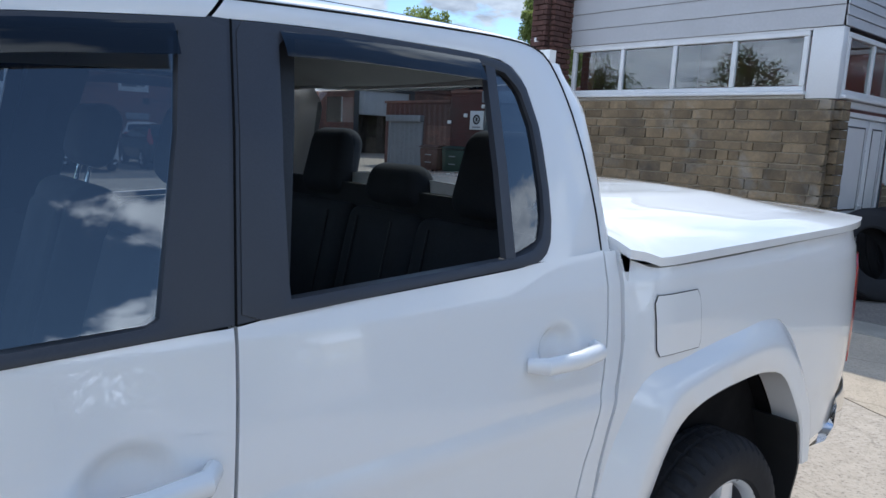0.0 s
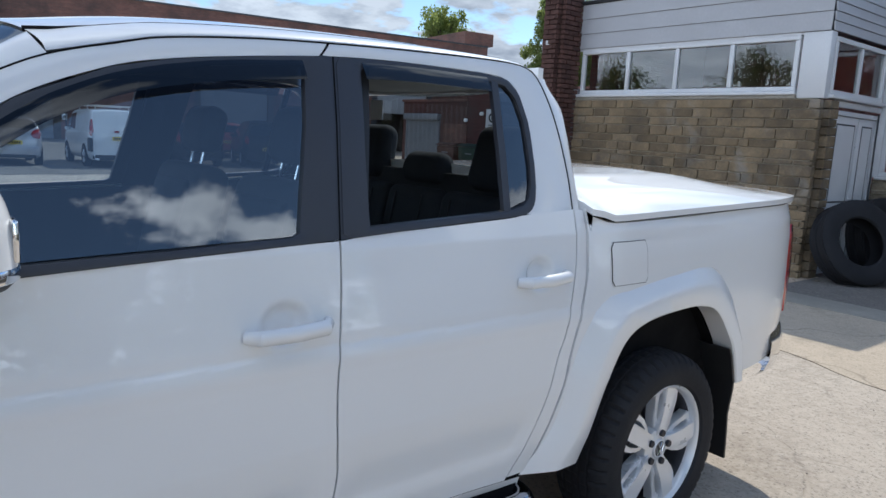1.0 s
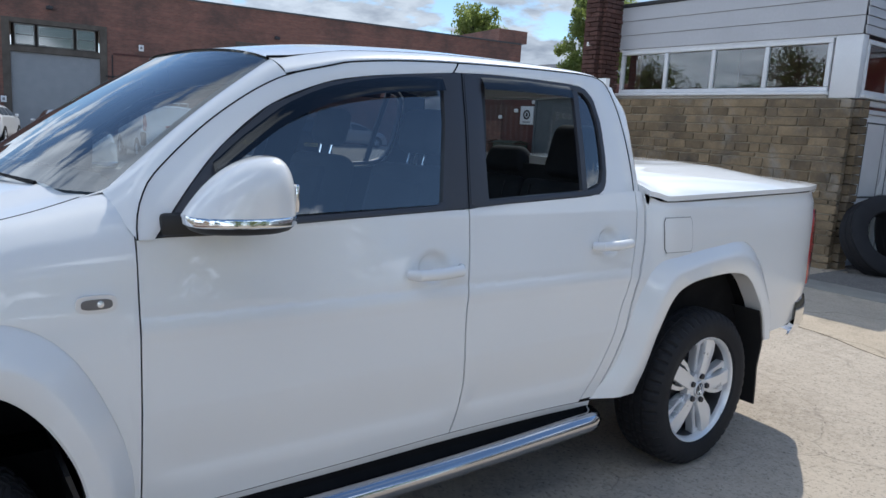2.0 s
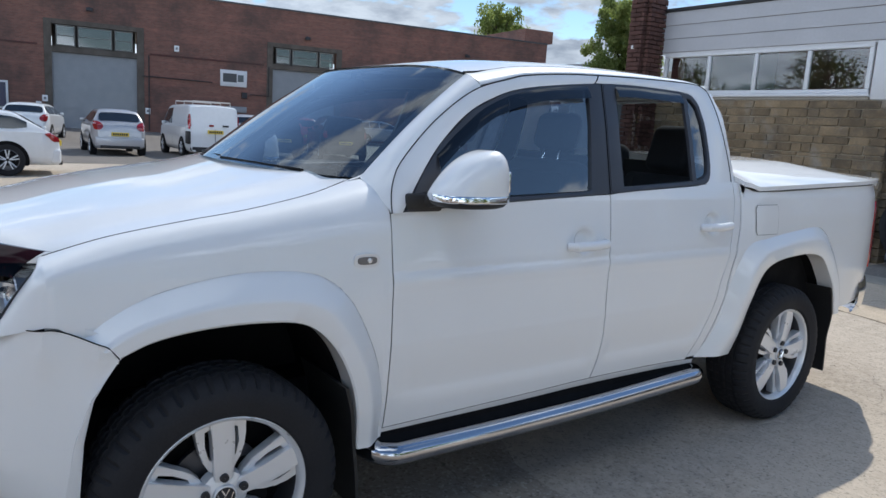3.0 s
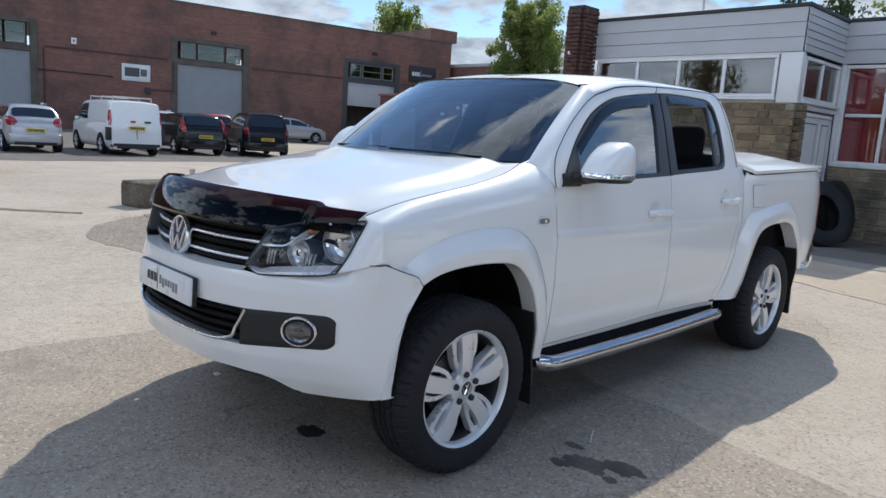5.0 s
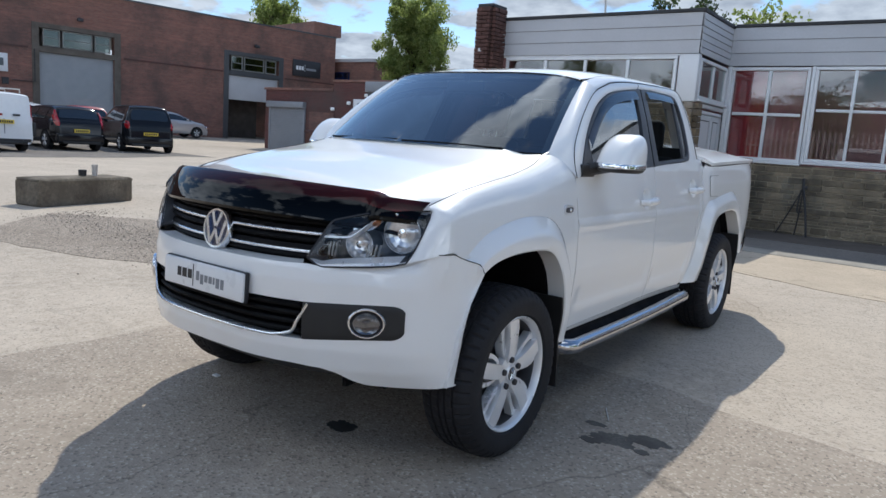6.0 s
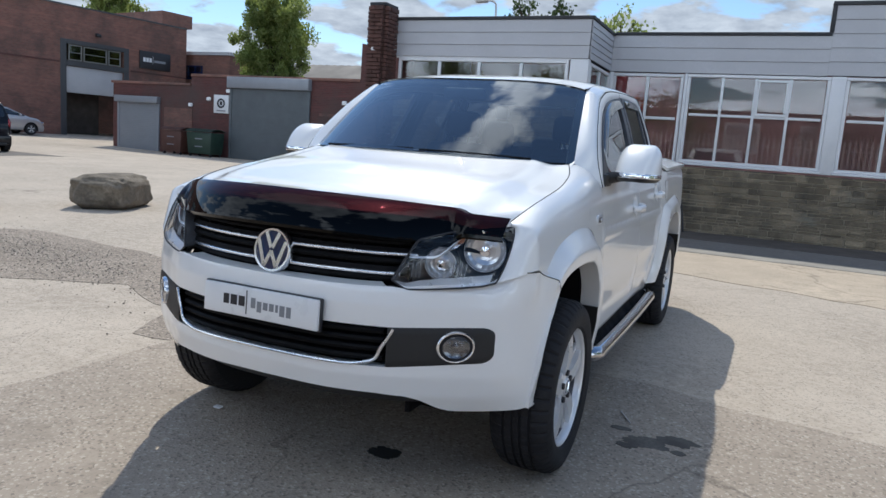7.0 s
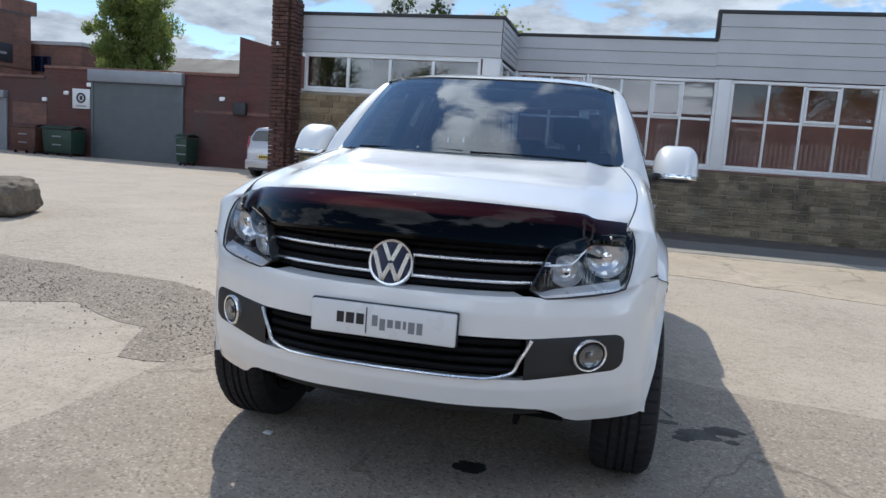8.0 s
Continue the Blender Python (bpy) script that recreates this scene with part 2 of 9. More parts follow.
def ground_material():
    m, nt, b, out = nodes_of("yard_concrete")
    g = nt.nodes.new("ShaderNodeNewGeometry")
    P = g.outputs["Position"]

    def nz(scale, detail=6.0, rough=0.6, dist=0.0):
        n = add(nt, "ShaderNodeTexNoise", Scale=scale, Detail=detail, Roughness=rough, Distortion=dist)
        nt.links.new(P, n.inputs["Vector"])
        return n.outputs["Fac"]

    big, mid, fine, grit = nz(0.16, 8.0, 0.62, 0.4), nz(0.9, 8.0, 0.65), nz(11.0, 9.0, 0.75), nz(48.0, 5.0, 0.75)
    c = mixc(nt, ramp(nt, mid, 0.35, 0.68), (0.403, 0.340, 0.273), (0.545, 0.469, 0.382))
    c = mixc(nt, ramp(nt, big, 0.52, 0.70), c, (0.349, 0.296, 0.238))
    c = mixc(nt, ramp(nt, fine, 0.44, 0.66), c, (0.545, 0.474, 0.387))
    c = mixc(nt, ramp(nt, grit, 0.55, 0.68), c, (0.17, 0.15, 0.128))
    # exposed aggregate
    ag = add(nt, "ShaderNodeTexVoronoi", Scale=75.0)
    nt.links.new(P, ag.inputs["Vector"])
    sep = nt.nodes.new("ShaderNodeSeparateColor")
    nt.links.new(ag.outputs["Color"], sep.inputs[0])
    c = mixc(nt, mixc(nt, 0.84, ramp(nt, sep.outputs[0], 0.80, 0.90), (0, 0, 0)), c, (0.70, 0.62, 0.53))
    c = mixc(nt, mixc(nt, 0.76, ramp(nt, sep.outputs[1], 0.86, 0.92), (0, 0, 0)), c, (0.17, 0.148, 0.125))
    # cracks
    wob = add(nt, "ShaderNodeTexNoise", Scale=1.3, Detail=6.0)
    nt.links.new(P, wob.inputs["Vector"])
    vm = nt.nodes.new("ShaderNodeVectorMath"); vm.operation = "MULTIPLY_ADD"
    vm.inputs[1].default_value = (0.9, 0.9, 0)
    nt.links.new(wob.outputs["Color"], vm.inputs[0])
    nt.links.new(P, vm.inputs[2])
    vo = add(nt, "ShaderNodeTexVoronoi", Scale=0.55)
    vo.feature = "DISTANCE_TO_EDGE"
    nt.links.new(vm.outputs[0], vo.inputs["Vector"])
    vo2 = add(nt, "ShaderNodeTexVoronoi", Scale=3.2)
    vo2.feature = "DISTANCE_TO_EDGE"
    nt.links.new(vm.outputs[0], vo2.inputs["Vector"])
    k1 = ramp(nt, vo.outputs["Distance"], 0.0005, 0.004, (1, 1, 1), (0, 0, 0))
    k2 = ramp(nt, vo2.outputs["Distance"], 0.003, 0.014, (1, 1, 1), (0, 0, 0))
    zone = ramp(nt, nz(0.5, 3.0), 0.5, 0.6)
    kk = mixc(nt, 1.0, k2, zone, "MULTIPLY")
    kk = mixc(nt, 1.0, kk, k1, "LIGHTEN")
    c = mixc(nt, mixc(nt, 0.80, kk, (0, 0, 0)), c, (0.10, 0.09, 0.075))
    # oil and damp spots
    sp = add(nt, "ShaderNodeTexNoise", Scale=0.8, Detail=5.0, Roughness=0.55)
    nt.links.new(P, sp.inputs["Vector"])
    c = mixc(nt, ramp(nt, sp.outputs["Fac"], 0.70, 0.78), c, (0.10, 0.092, 0.085))
    nt.links.new(c, b.inputs["Base Color"])
    b.inputs["Roughness"].default_value = 0.88
    b.inputs["Specular IOR Level"].default_value = 0.3
    h = mixc(nt, 0.5, fine, grit)
    h = mixc(nt, kk, h, (0, 0, 0))
    bp = add(nt, "ShaderNodeBump", Strength=0.5, Distance=0.012)
    nt.links.new(h, bp.inputs["Height"])
    nt.links.new(bp.outputs[0], b.inputs["Normal"])
    return m


def pearl_paint(name, base):
    m, nt, b, out = nodes_of(name)
    v = coords(nt, 1.0, True)
    n = add(nt, "ShaderNodeTexNoise", Scale=3.0, Detail=4.0)
    nt.links.new(v, n.inputs["Vector"])
    nt.links.new(mixc(nt, n.outputs["Fac"], tone(base, 0.985), tone(base, 1.015)), b.inputs["Base Color"])
    b.inputs["Roughness"].default_value = 0.38
    b.inputs["Specular IOR Level"].default_value = 0.4
    b.inputs["Coat Weight"].default_value = 1.0
    b.inputs["Coat Roughness"].default_value = 0.012
    b.inputs["Coat IOR"].default_value = 1.6
    ob = add(nt, "ShaderNodeTexNoise", Scale=900.0, Detail=2.0)
    nt.links.new(v, ob.inputs["Vector"])
    bp = add(nt, "ShaderNodeBump", Strength=0.02, Distance=0.001)
    nt.links.new(ob.outputs["Fac"], bp.inputs["Height"])
    nt.links.new(bp.outputs[0], b.inputs["Normal"])
    return m


M_PAINT = pearl_paint("pearl_white_paint", (0.82, 0.825, 0.825))
M_TRIM = surface("satin_black_trim", (0.044, 0.047, 0.058), 0.40, fine=300, vary=0.1, bump=0.02)
M_PLASTIC = surface("grained_black_plastic", (0.018, 0.018, 0.019), 0.55, fine=500, vary=0.15, bump=0.06)
M_GLOSSBLACK = glass("smoked_acrylic", (0.030, 0.007, 0.009), 0.32, 0.02, 4.0)
# near-black fill for the underbody and for the shade in gaps and wells
M_VOID = plain("near_black_fill", (0.008, 0.008, 0.009), 0.8, spec=0.1)
M_CHROME = plain("chrome", (0.82, 0.83, 0.85), 0.07, 1.0)
M_STEPSTEEL = plain("polished_step_steel", (0.50, 0.50, 0.52), 0.10, 1.0)
M_SATIN = plain("satin_chrome", (0.86, 0.87, 0.89), 0.26, 1.0)
M_ALLOY = plain("silver_alloy", (0.76, 0.77, 0.79), 0.30, 0.35, coat=0.6)
M_DISC = plain("dark_wheel_steel", (0.12, 0.12, 0.13), 0.45, 0.7)
M_RUBBER = surface("tyre_rubber", (0.020, 0.020, 0.023), 0.75, fine=160, vary=0.2, bump=0.1, spec=0.3)
M_GLASS = glass("tinted_car_glass", (0.80, 0.88, 0.93), 3.6, power=2.8)
M_REAR = glass("dark_rear_screen_glass", (0.42, 0.46, 0.48), 1.0)
M_QUARTER = glass("dark_quarter_glass", (0.30, 0.36, 0.44), 2.8, power=3.2)
M_PRIVACY = glass("privacy_car_glass", (0.24, 0.26, 0.27), 0.5)
M_SCREEN = glass("windscreen_glass", (0.52, 0.62, 0.68), 3.4, power=3.0)
M_LENS = glass("lamp_lens", (0.97, 0.98, 0.99), 0.7)
M_REDLENS = plain("red_lamp_lens", (0.30, 0.006, 0.010), 0.08, coat=1.0)
M_SEAT = surface("charcoal_seat_cloth", (0.036, 0.040, 0.047), 0.85, fine=220, vary=0.2, bump=0.15)
M_DASH = surface("dark_dashboard", (0.02, 0.022, 0.026), 0.6, fine=200, vary=0.15, bump=0.06)
M_LINER = surface("pale_headliner", (0.42, 0.41, 0.38), 0.9, fine=120, vary=0.08, bump=0.05)
M_PLATEW = plain("white_plate", (0.78, 0.79, 0.8), 0.3)
M_PLATEY = plain("yellow_plate", (0.75, 0.55, 0.06), 0.35)
M_INK = plain("black_ink", (0.02, 0.02, 0.025), 0.5)
M_GREYINK = plain("grey_ink", (0.22, 0.23, 0.25), 0.5)
M_BLUE = plain("blue_enamel", (0.012, 0.02, 0.07), 0.15, coat=0.6)
M_GRILLE = plain("matt_black_grille", (0.006, 0.006, 0.007), 0.65, spec=0.15)
M_GROUND = ground_material()


# ==== mesh helpers ====
def finish(ob, material, angle=35):
    me = ob.data
    if material:
        me.materials.append(material)
    for p in me.polygons:
        p.use_smooth = True
    me.set_sharp_from_angle(angle=radians(angle))
    return ob


def part(name, bm, material, parent=None, label="", angle=35):
    me = bpy.data.meshes.new(name)
    bmesh.ops.recalc_face_normals(bm, faces=bm.faces)
    bm.to_mesh(me)
    bm.free()
    ob = new(name, me)
    finish(ob, material, angle)
    if parent:
        ob.parent = parent
    if label:
        ob["label"] = label
    return ob


def thing(name, label, category, at=(0, 0, 0), group="", kind=""):
    ob = new(name)
    ob.location = at
    ob.empty_display_size = 0.2
    return tagged(ob, label, category, group, kind)


def box(bm, lo, hi, bevel=0.0, seg=2, m=None):
    c = [(a + b) / 2 for a, b in zip(lo, hi)]
    s = [abs(b - a) for a, b in zip(lo, hi)]
    t = Matrix.Translation(c) @ Matrix.Diagonal((*s, 1))
    r = bmesh.ops.create_cube(bm, size=1.0, matrix=t)
    vs = r["verts"]
    if bevel:
        es = list({e for v in vs for e in v.link_edges})
        r2 = bmesh.ops.bevel(bm, geom=es, offset=min(bevel, min(s) * 0.49), segments=seg, affect="EDGES", profile=0.5)
        vs = list({v for f in r2["faces"] for v in f.verts} | {v for v in vs if v.is_valid})
        seen, stack = set(vs), list(vs)
        while stack:
            v = stack.pop()
            for e in v.link_edges:
                o = e.other_vert(v)
                if o not in seen:
                    seen.add(o); stack.append(o)
        vs = list(seen)
    if m is not None:
        bmesh.ops.transform(bm, matrix=m, verts=vs)
    return vs


def boxpart(name, lo, hi, material, parent=None, label="", bevel=0.0, m=None, seg=2):
    bm = bmesh.new()
    box(bm, lo, hi, bevel, seg, m)
    return part(name, bm, material, parent, label)


def lathe(bm, profile, segs=48, m=None, closed=False):
    """Turn (radius, along) pairs about the local x axis."""
    rings = []
    for r, a in profile:
        rings.append([bm.verts.new((a, r * math.cos(2 * math.pi * k / segs), r * math.sin(2 * math.pi * k / segs))) for k in range(segs)])
    for i in range(len(rings) - 1 + (1 if closed else 0)):
        A, B = rings[i], rings[(i + 1) % len(rings)]
        for k in range(segs):
            bm.faces.new((A[k], A[(k + 1) % segs], B[(k + 1) % segs], B[k]))
    vs = [v for r in rings for v in r]
    if m is not None:
        bmesh.ops.transform(bm, matrix=m, verts=vs)
    return vs


def sheet(bm, rows, flip=False):
    vs = [[bm.verts.new(p) for p in row] for row in rows]
    for i in range(len(vs) - 1):
        for j in range(len(vs[i]) - 1):
            q = (vs[i][j], vs[i][j + 1], vs[i + 1][j + 1], vs[i + 1][j])
            if len({tuple(v.co) for v in q}) == 4:
                bm.faces.new(q)
    return vs


def thick_sheet(bm, rows, off):
    """A sheet with depth: rows of points, the back set off by the vector off, rims closed."""
    off = Vector(off)
    f = sheet(bm, rows)
    b = sheet(bm, [[Vector(p) + off for p in r] for r in rows])
    n, k = len(f), len(f[0])
    rim = [(0, j) for j in range(k)] + [(i, k - 1) for i in range(1, n)] + [(n - 1, j) for j in range(k - 2, -1, -1)] + [(i, 0) for i in range(n - 2, 0, -1)]
    for a, c in zip(rim, rim[1:] + rim[:1]):
        bm.faces.new((f[a[0]][a[1]], f[c[0]][c[1]], b[c[0]][c[1]], b[a[0]][a[1]]))


def spline(pts, n):
    """n points evenly along a smooth curve through pts."""
    P = [Vector(p) for p in pts]
    P = [2 * P[0] - P[1]] + P + [2 * P[-1] - P[-2]]
    dense = []
    for i in range(1, len(P) - 2):
        for k in range(24):
            t = k / 24
            a, b, c, d = P[i - 1], P[i], P[i + 1], P[i + 2]
            dense.append(0.5 * ((2 * b) + (c - a) * t + (2 * a - 5 * b + 4 * c - d) * t * t + (3 * b - a - 3 * c + d) * t ** 3))
    dense.append(P[-2])
    s = [0.0]
    for a, b in zip(dense, dense[1:]):
        s.append(s[-1] + (b - a).length)
    out = []
    for k in range(n):
        g = s[-1] * k / (n - 1)
        i = min(max(int(np.searchsorted(s, g)) - 1, 0), len(dense) - 2)
        w = (g - s[i]) / max(s[i + 1] - s[i], 1e-9)
        out.append(dense[i].lerp(dense[i + 1], min(max(w, 0), 1)))
    return out


def tube(bm, pts, r, segs=12, n=None, cap=True):
    P = spline(pts, n) if n else [Vector(p) for p in pts]
    rings = []
    up = Vector((0, 0, 1))
    for i, p in enumerate(P):
        d = (P[min(i + 1, len(P) - 1)] - P[max(i - 1, 0)]).normalized()
        u = up if abs(d.dot(up)) < 0.95 else Vector((1, 0, 0))
        a = d.cross(u).normalized()
        b = a.cross(d)
        rr = r[i] if isinstance(r, (list, tuple)) else r
        rings.append([bm.verts.new(p + rr * (math.cos(2 * math.pi * k / segs) * a + math.sin(2 * math.pi * k / segs) * b)) for k in range(segs)])
    for A, B in zip(rings, rings[1:]):
        for k in range(segs):
            bm.faces.new((A[k], A[(k + 1) % segs], B[(k + 1) % segs], B[k]))
    if cap:
        bm.faces.new(rings[0])
        bm.faces.new(rings[-1])


def prism(bm, outline, lo, hi, axis="x"):
    """A flat outline (pairs) given depth along an axis."""
    def at(p, d):
        return {"x": (d, p[0], p[1]), "y": (p[0], d, p[1]), "z": (p[0], p[1], d)}[axis]
    A = [bm.verts.new(at(p, lo)) for p in outline]
    B = [bm.verts.new(at(p, hi)) for p in outline]
    bm.faces.new(A)
    bm.faces.new(B[::-1])
    for i in range(len(A)):
        j = (i + 1) % len(A)
        bm.faces.new((A[i], A[j], B[j], B[i]))
    return A + B


def smooth(a, b, x):
    t = min(max((x - a) / (b - a), 0.0), 1.0)
    return t * t * (3 - 2 * t)


def flip(p):
    return (-p[0], p[1], p[2])


def mirror_rows(rows):
    return [[flip(p) for p in r] for r in rows]


# ==== materials of the place ====
def grit(name, base, light, dark, size=1.0, strong=0.4, split=0.0016):
    """Tarmac or concrete with aggregate: pale and dark grains, blotches, hairline cracks."""
    m, nt, b, out = nodes_of(name)
    g = nt.nodes.new("ShaderNodeNewGeometry")
    P = g.outputs["Position"]

    def nz(scale, detail=6.0, rough=0.6, dist=0.0):
        n = add(nt, "ShaderNodeTexNoise", Scale=scale, Detail=detail, Roughness=rough, Distortion=dist)
        nt.links.new(P, n.inputs["Vector"])
        return n.outputs["Fac"]

    vo = add(nt, "ShaderNodeTexVoronoi", Scale=100.0 * size)
    nt.links.new(P, vo.inputs["Vector"])
    sep = nt.nodes.new("ShaderNodeSeparateColor")
    nt.links.new(vo.outputs["Color"], sep.inputs[0])
    patchy = nz(0.55, 8.0, 0.62, 0.5)
    mid = nz(5.0, 8.0, 0.7)
    c = mixc(nt, ramp(nt, patchy, 0.36, 0.66), tone(base, 0.84), tone(base, 1.14))
    c = mixc(nt, ramp(nt, mid, 0.40, 0.70), c, tone(base, 0.88))
    c = mixc(nt, mixc(nt, 1 - strong, ramp(nt, sep.outputs[0], 0.80, 0.90), (0, 0, 0)), c, light)
    c = mixc(nt, mixc(nt, 1 - strong, ramp(nt, sep.outputs[1], 0.84, 0.92), (0, 0, 0)), c, dark)
    blot = nz(2.3, 9.0, 0.72, 0.3)
    c = mixc(nt, ramp(nt, blot, 0.55, 0.75), c, tone(base, 0.62))
    c = mixc(nt, ramp(nt, nz(34.0, 5.0, 0.7), 0.52, 0.75), c, tone(base, 0.70))
    wob = add(nt, "ShaderNodeTexNoise", Scale=1.1, Detail=6.0)
    nt.links.new(P, wob.inputs["Vector"])
    vm = nt.nodes.new("ShaderNodeVectorMath"); vm.operation = "MULTIPLY_ADD"
    vm.inputs[1].default_value = (1.2, 1.2, 0)
    nt.links.new(wob.outputs["Color"], vm.inputs[0])
    nt.links.new(P, vm.inputs[2])
    ck = add(nt, "ShaderNodeTexVoronoi", Scale=0.42)
    ck.feature = "DISTANCE_TO_EDGE"
    nt.links.new(vm.outputs[0], ck.inputs["Vector"])
    crack = ramp(nt, ck.outputs["Distance"], 0.0006, split, (0.55, 0.55, 0.55), (0, 0, 0))
    c = mixc(nt, crack, c, tone(dark, 1.1))
    nt.links.new(c, b.inputs["Base Color"])
    b.inputs["Roughness"].default_value = 0.92
    b.inputs["Specular IOR Level"].default_value = 0.25
    h = mixc(nt, 0.5, vo.outputs["Distance"], mid)
    bp = add(nt, "ShaderNodeBump", Strength=0.6, Distance=0.008)
    nt.links.new(h, bp.inputs["Height"])
    nt.links.new(bp.outputs[0], b.inputs["Normal"])
    return m


M_BRICK_FAR = brickwork("red_brickwork", (0.222, 0.101, 0.075), (0.165, 0.074, 0.056), (0.165, 0.132, 0.112))
M_BRICK_LOW = brickwork("dark_red_brickwork", (0.102, 0.034, 0.029), (0.076, 0.026, 0.024), (0.085, 0.06, 0.053))
M_BRICK = surface("dark_red_brick", (0.095, 0.043, 0.034), 0.85, fine=60, coarse=6, vary=0.3, bump=0.5, spread=0.22, stain=(0.05, 0.035, 0.03))
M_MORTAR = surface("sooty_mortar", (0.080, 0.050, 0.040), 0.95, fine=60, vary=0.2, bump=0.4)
M_MORTAR_B = surface("buff_mortar", (0.38, 0.33, 0.25), 0.95, fine=40, coarse=3, vary=0.2, bump=0.4, stain=(0.20, 0.17, 0.13), stain_at=(0.52, 0.72))
M_STONE = surface("buff_sandstone", (0.225, 0.165, 0.098), 0.9, fine=26, coarse=4, vary=0.30, bump=0.6, spread=0.28, stain=(0.082, 0.068, 0.052), stain_at=(0.50, 0.70), bloom=(0.25, 0.235, 0.21))
M_STONE_B = surface("weathered_sandstone", (0.255, 0.205, 0.14), 0.9, fine=26, coarse=3, vary=0.30, bump=0.6, spread=0.32, stain=(0.075, 0.066, 0.05), stain_at=(0.46, 0.66), bloom=(0.21, 0.205, 0.175))
M_CLAD = surface("white_board", (0.425, 0.425, 0.445), 0.5, fine=30, coarse=1.2, vary=0.06, bump=0.03, stain=(0.37, 0.37, 0.37), stain_at=(0.60, 0.85))
M_UPVC = surface("white_upvc", (0.66, 0.665, 0.68), 0.35, fine=50, vary=0.05, bump=0.01)
M_FELT = surface("black_roof_edge", (0.03, 0.031, 0.035), 0.7, fine=60, vary=0.2, bump=0.1)
M_PANE = glass("window_glass", (0.80, 0.82, 0.82), 1.15, 0.010)
M_PANE_FAR = glass("dusty_window_glass", (0.45, 0.48, 0.46), 2.2, 0.05)
M_FRAMEGREY = surface("weathered_grey_frame", (0.20, 0.20, 0.185), 0.7, fine=30, vary=0.15, bump=0.05)
M_SURROUND = surface("dark_door_surround", (0.115, 0.098, 0.082), 0.9, fine=30, coarse=2, vary=0.25, bump=0.2)
M_SHUTTER = surface("grey_shutter_steel", (0.245, 0.26, 0.285), 0.45, 0.2, fine=50, vary=0.06, bump=0.02)
M_SHUTTER_D = surface("dark_shutter_steel", (0.108, 0.124, 0.134), 0.5, 0.2, fine=50, vary=0.1, bump=0.02)
M_CONC = surface("pale_concrete", (0.34, 0.315, 0.27), 0.9, fine=30, coarse=1.6, vary=0.2, bump=0.35, stain=(0.19, 0.175, 0.15))
M_CONC_D = surface("mossy_concrete", (0.215, 0.18, 0.135), 0.95, fine=22, coarse=2.5, vary=0.35, bump=0.7, stain=(0.085, 0.07, 0.052), stain_at=(0.45, 0.65))
M_TARMAC = grit("worn_tarmac", (0.392, 0.332, 0.269), (0.600, 0.534, 0.452), (0.11, 0.095, 0.08), 0.85, 0.50)
M_SLAB = grit("sunlit_paving", (0.54, 0.45, 0.345), (0.62, 0.54, 0.43), (0.16, 0.13, 0.10), 1.0, 0.3, 0.007)
M_GRAVEL = grit("loose_gravel", (0.315, 0.265, 0.215), (0.52, 0.45, 0.375), (0.06, 0.052, 0.045), 0.75, 0.85)
M_TARMAC_D = grit("grey_tarmac", (0.20, 0.182, 0.165), (0.33, 0.30, 0.27), (0.07, 0.065, 0.06), 0.6, 0.4)
M_MOSS = surface("mossy_earth", (0.20, 0.175, 0.115), 0.95, fine=18, coarse=3, vary=0.5, bump=0.8, stain=(0.26, 0.22, 0.16), stain_at=(0.45, 0.6))
M_ROSE = surface("rose_painted_wall", (0.70, 0.36, 0.34), 0.9, fine=10, vary=0.12)
# dark brown that puts the dimness of unlit rooms into the colour
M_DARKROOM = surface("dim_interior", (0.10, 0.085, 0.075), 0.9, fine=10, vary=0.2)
M_RED = surface("red_poster_board", (0.50, 0.04, 0.05), 0.6, fine=12, coarse=2.0, vary=0.2, bump=0.0)
M_PINK = surface("pink_poster_board", (0.55, 0.22, 0.22), 0.6, fine=6, coarse=3.0, vary=0.4, bump=0.0)
M_CORRUG = surface("grey_sheet_roof", (0.16, 0.145, 0.13), 0.8, fine=10, coarse=0.6, vary=0.15, bump=0.1)
M_DARKGREY = plain("dark_grey_paint", (0.05, 0.052, 0.058), 0.4)
M_BARK = surface("tree_bark", (0.09, 0.07, 0.05), 0.95, fine=25, vary=0.35, bump=0.8)
M_STEEL = surface("galvanised_steel", (0.62, 0.58, 0.54), 0.6, 0.1, fine=40, vary=0.12, bump=0.05)


def leaf_material(name, a, b_, through=0.4):
    m, nt, b, out = nodes_of(name)
    g = nt.nodes.new("ShaderNodeNewGeometry")
    nt.links.new(mixc(nt, g.outputs["Random Per Island"], a, b_), b.inputs["Base Color"])
    b.inputs["Roughness"].default_value = 0.55
    tl = add(nt, "ShaderNodeBsdfTranslucent")
    nt.links.new(mixc(nt, g.outputs["Random Per Island"], tone(a, 1.5), tone(b_, 1.5)), tl.inputs[0])
    mx = add(nt, "ShaderNodeMixShader")
    mx.inputs[0].default_value = through
    nt.links.new(b.outputs[0], mx.inputs[1])
    nt.links.new(tl.outputs[0], mx.inputs[2])
    nt.links.new(mx.outputs[0], out.inputs[0])
    return m


M_LEAF = leaf_material("spring_leaves", (0.125, 0.170, 0.042), (0.245, 0.28, 0.085), 0.6)
M_LEAF_D = leaf_material("dark_leaves", (0.025, 0.045, 0.015), (0.05, 0.075, 0.02))
M_LEAF_O = leaf_material("bronze_leaves", (0.30, 0.17, 0.045), (0.40, 0.26, 0.07))


# ==== ground ====
def rise(x, y):
    return 0.32 * smooth(24, 40, -x) + 0.009 * (min(max(y, -9.0), 4.6) - 3.1)


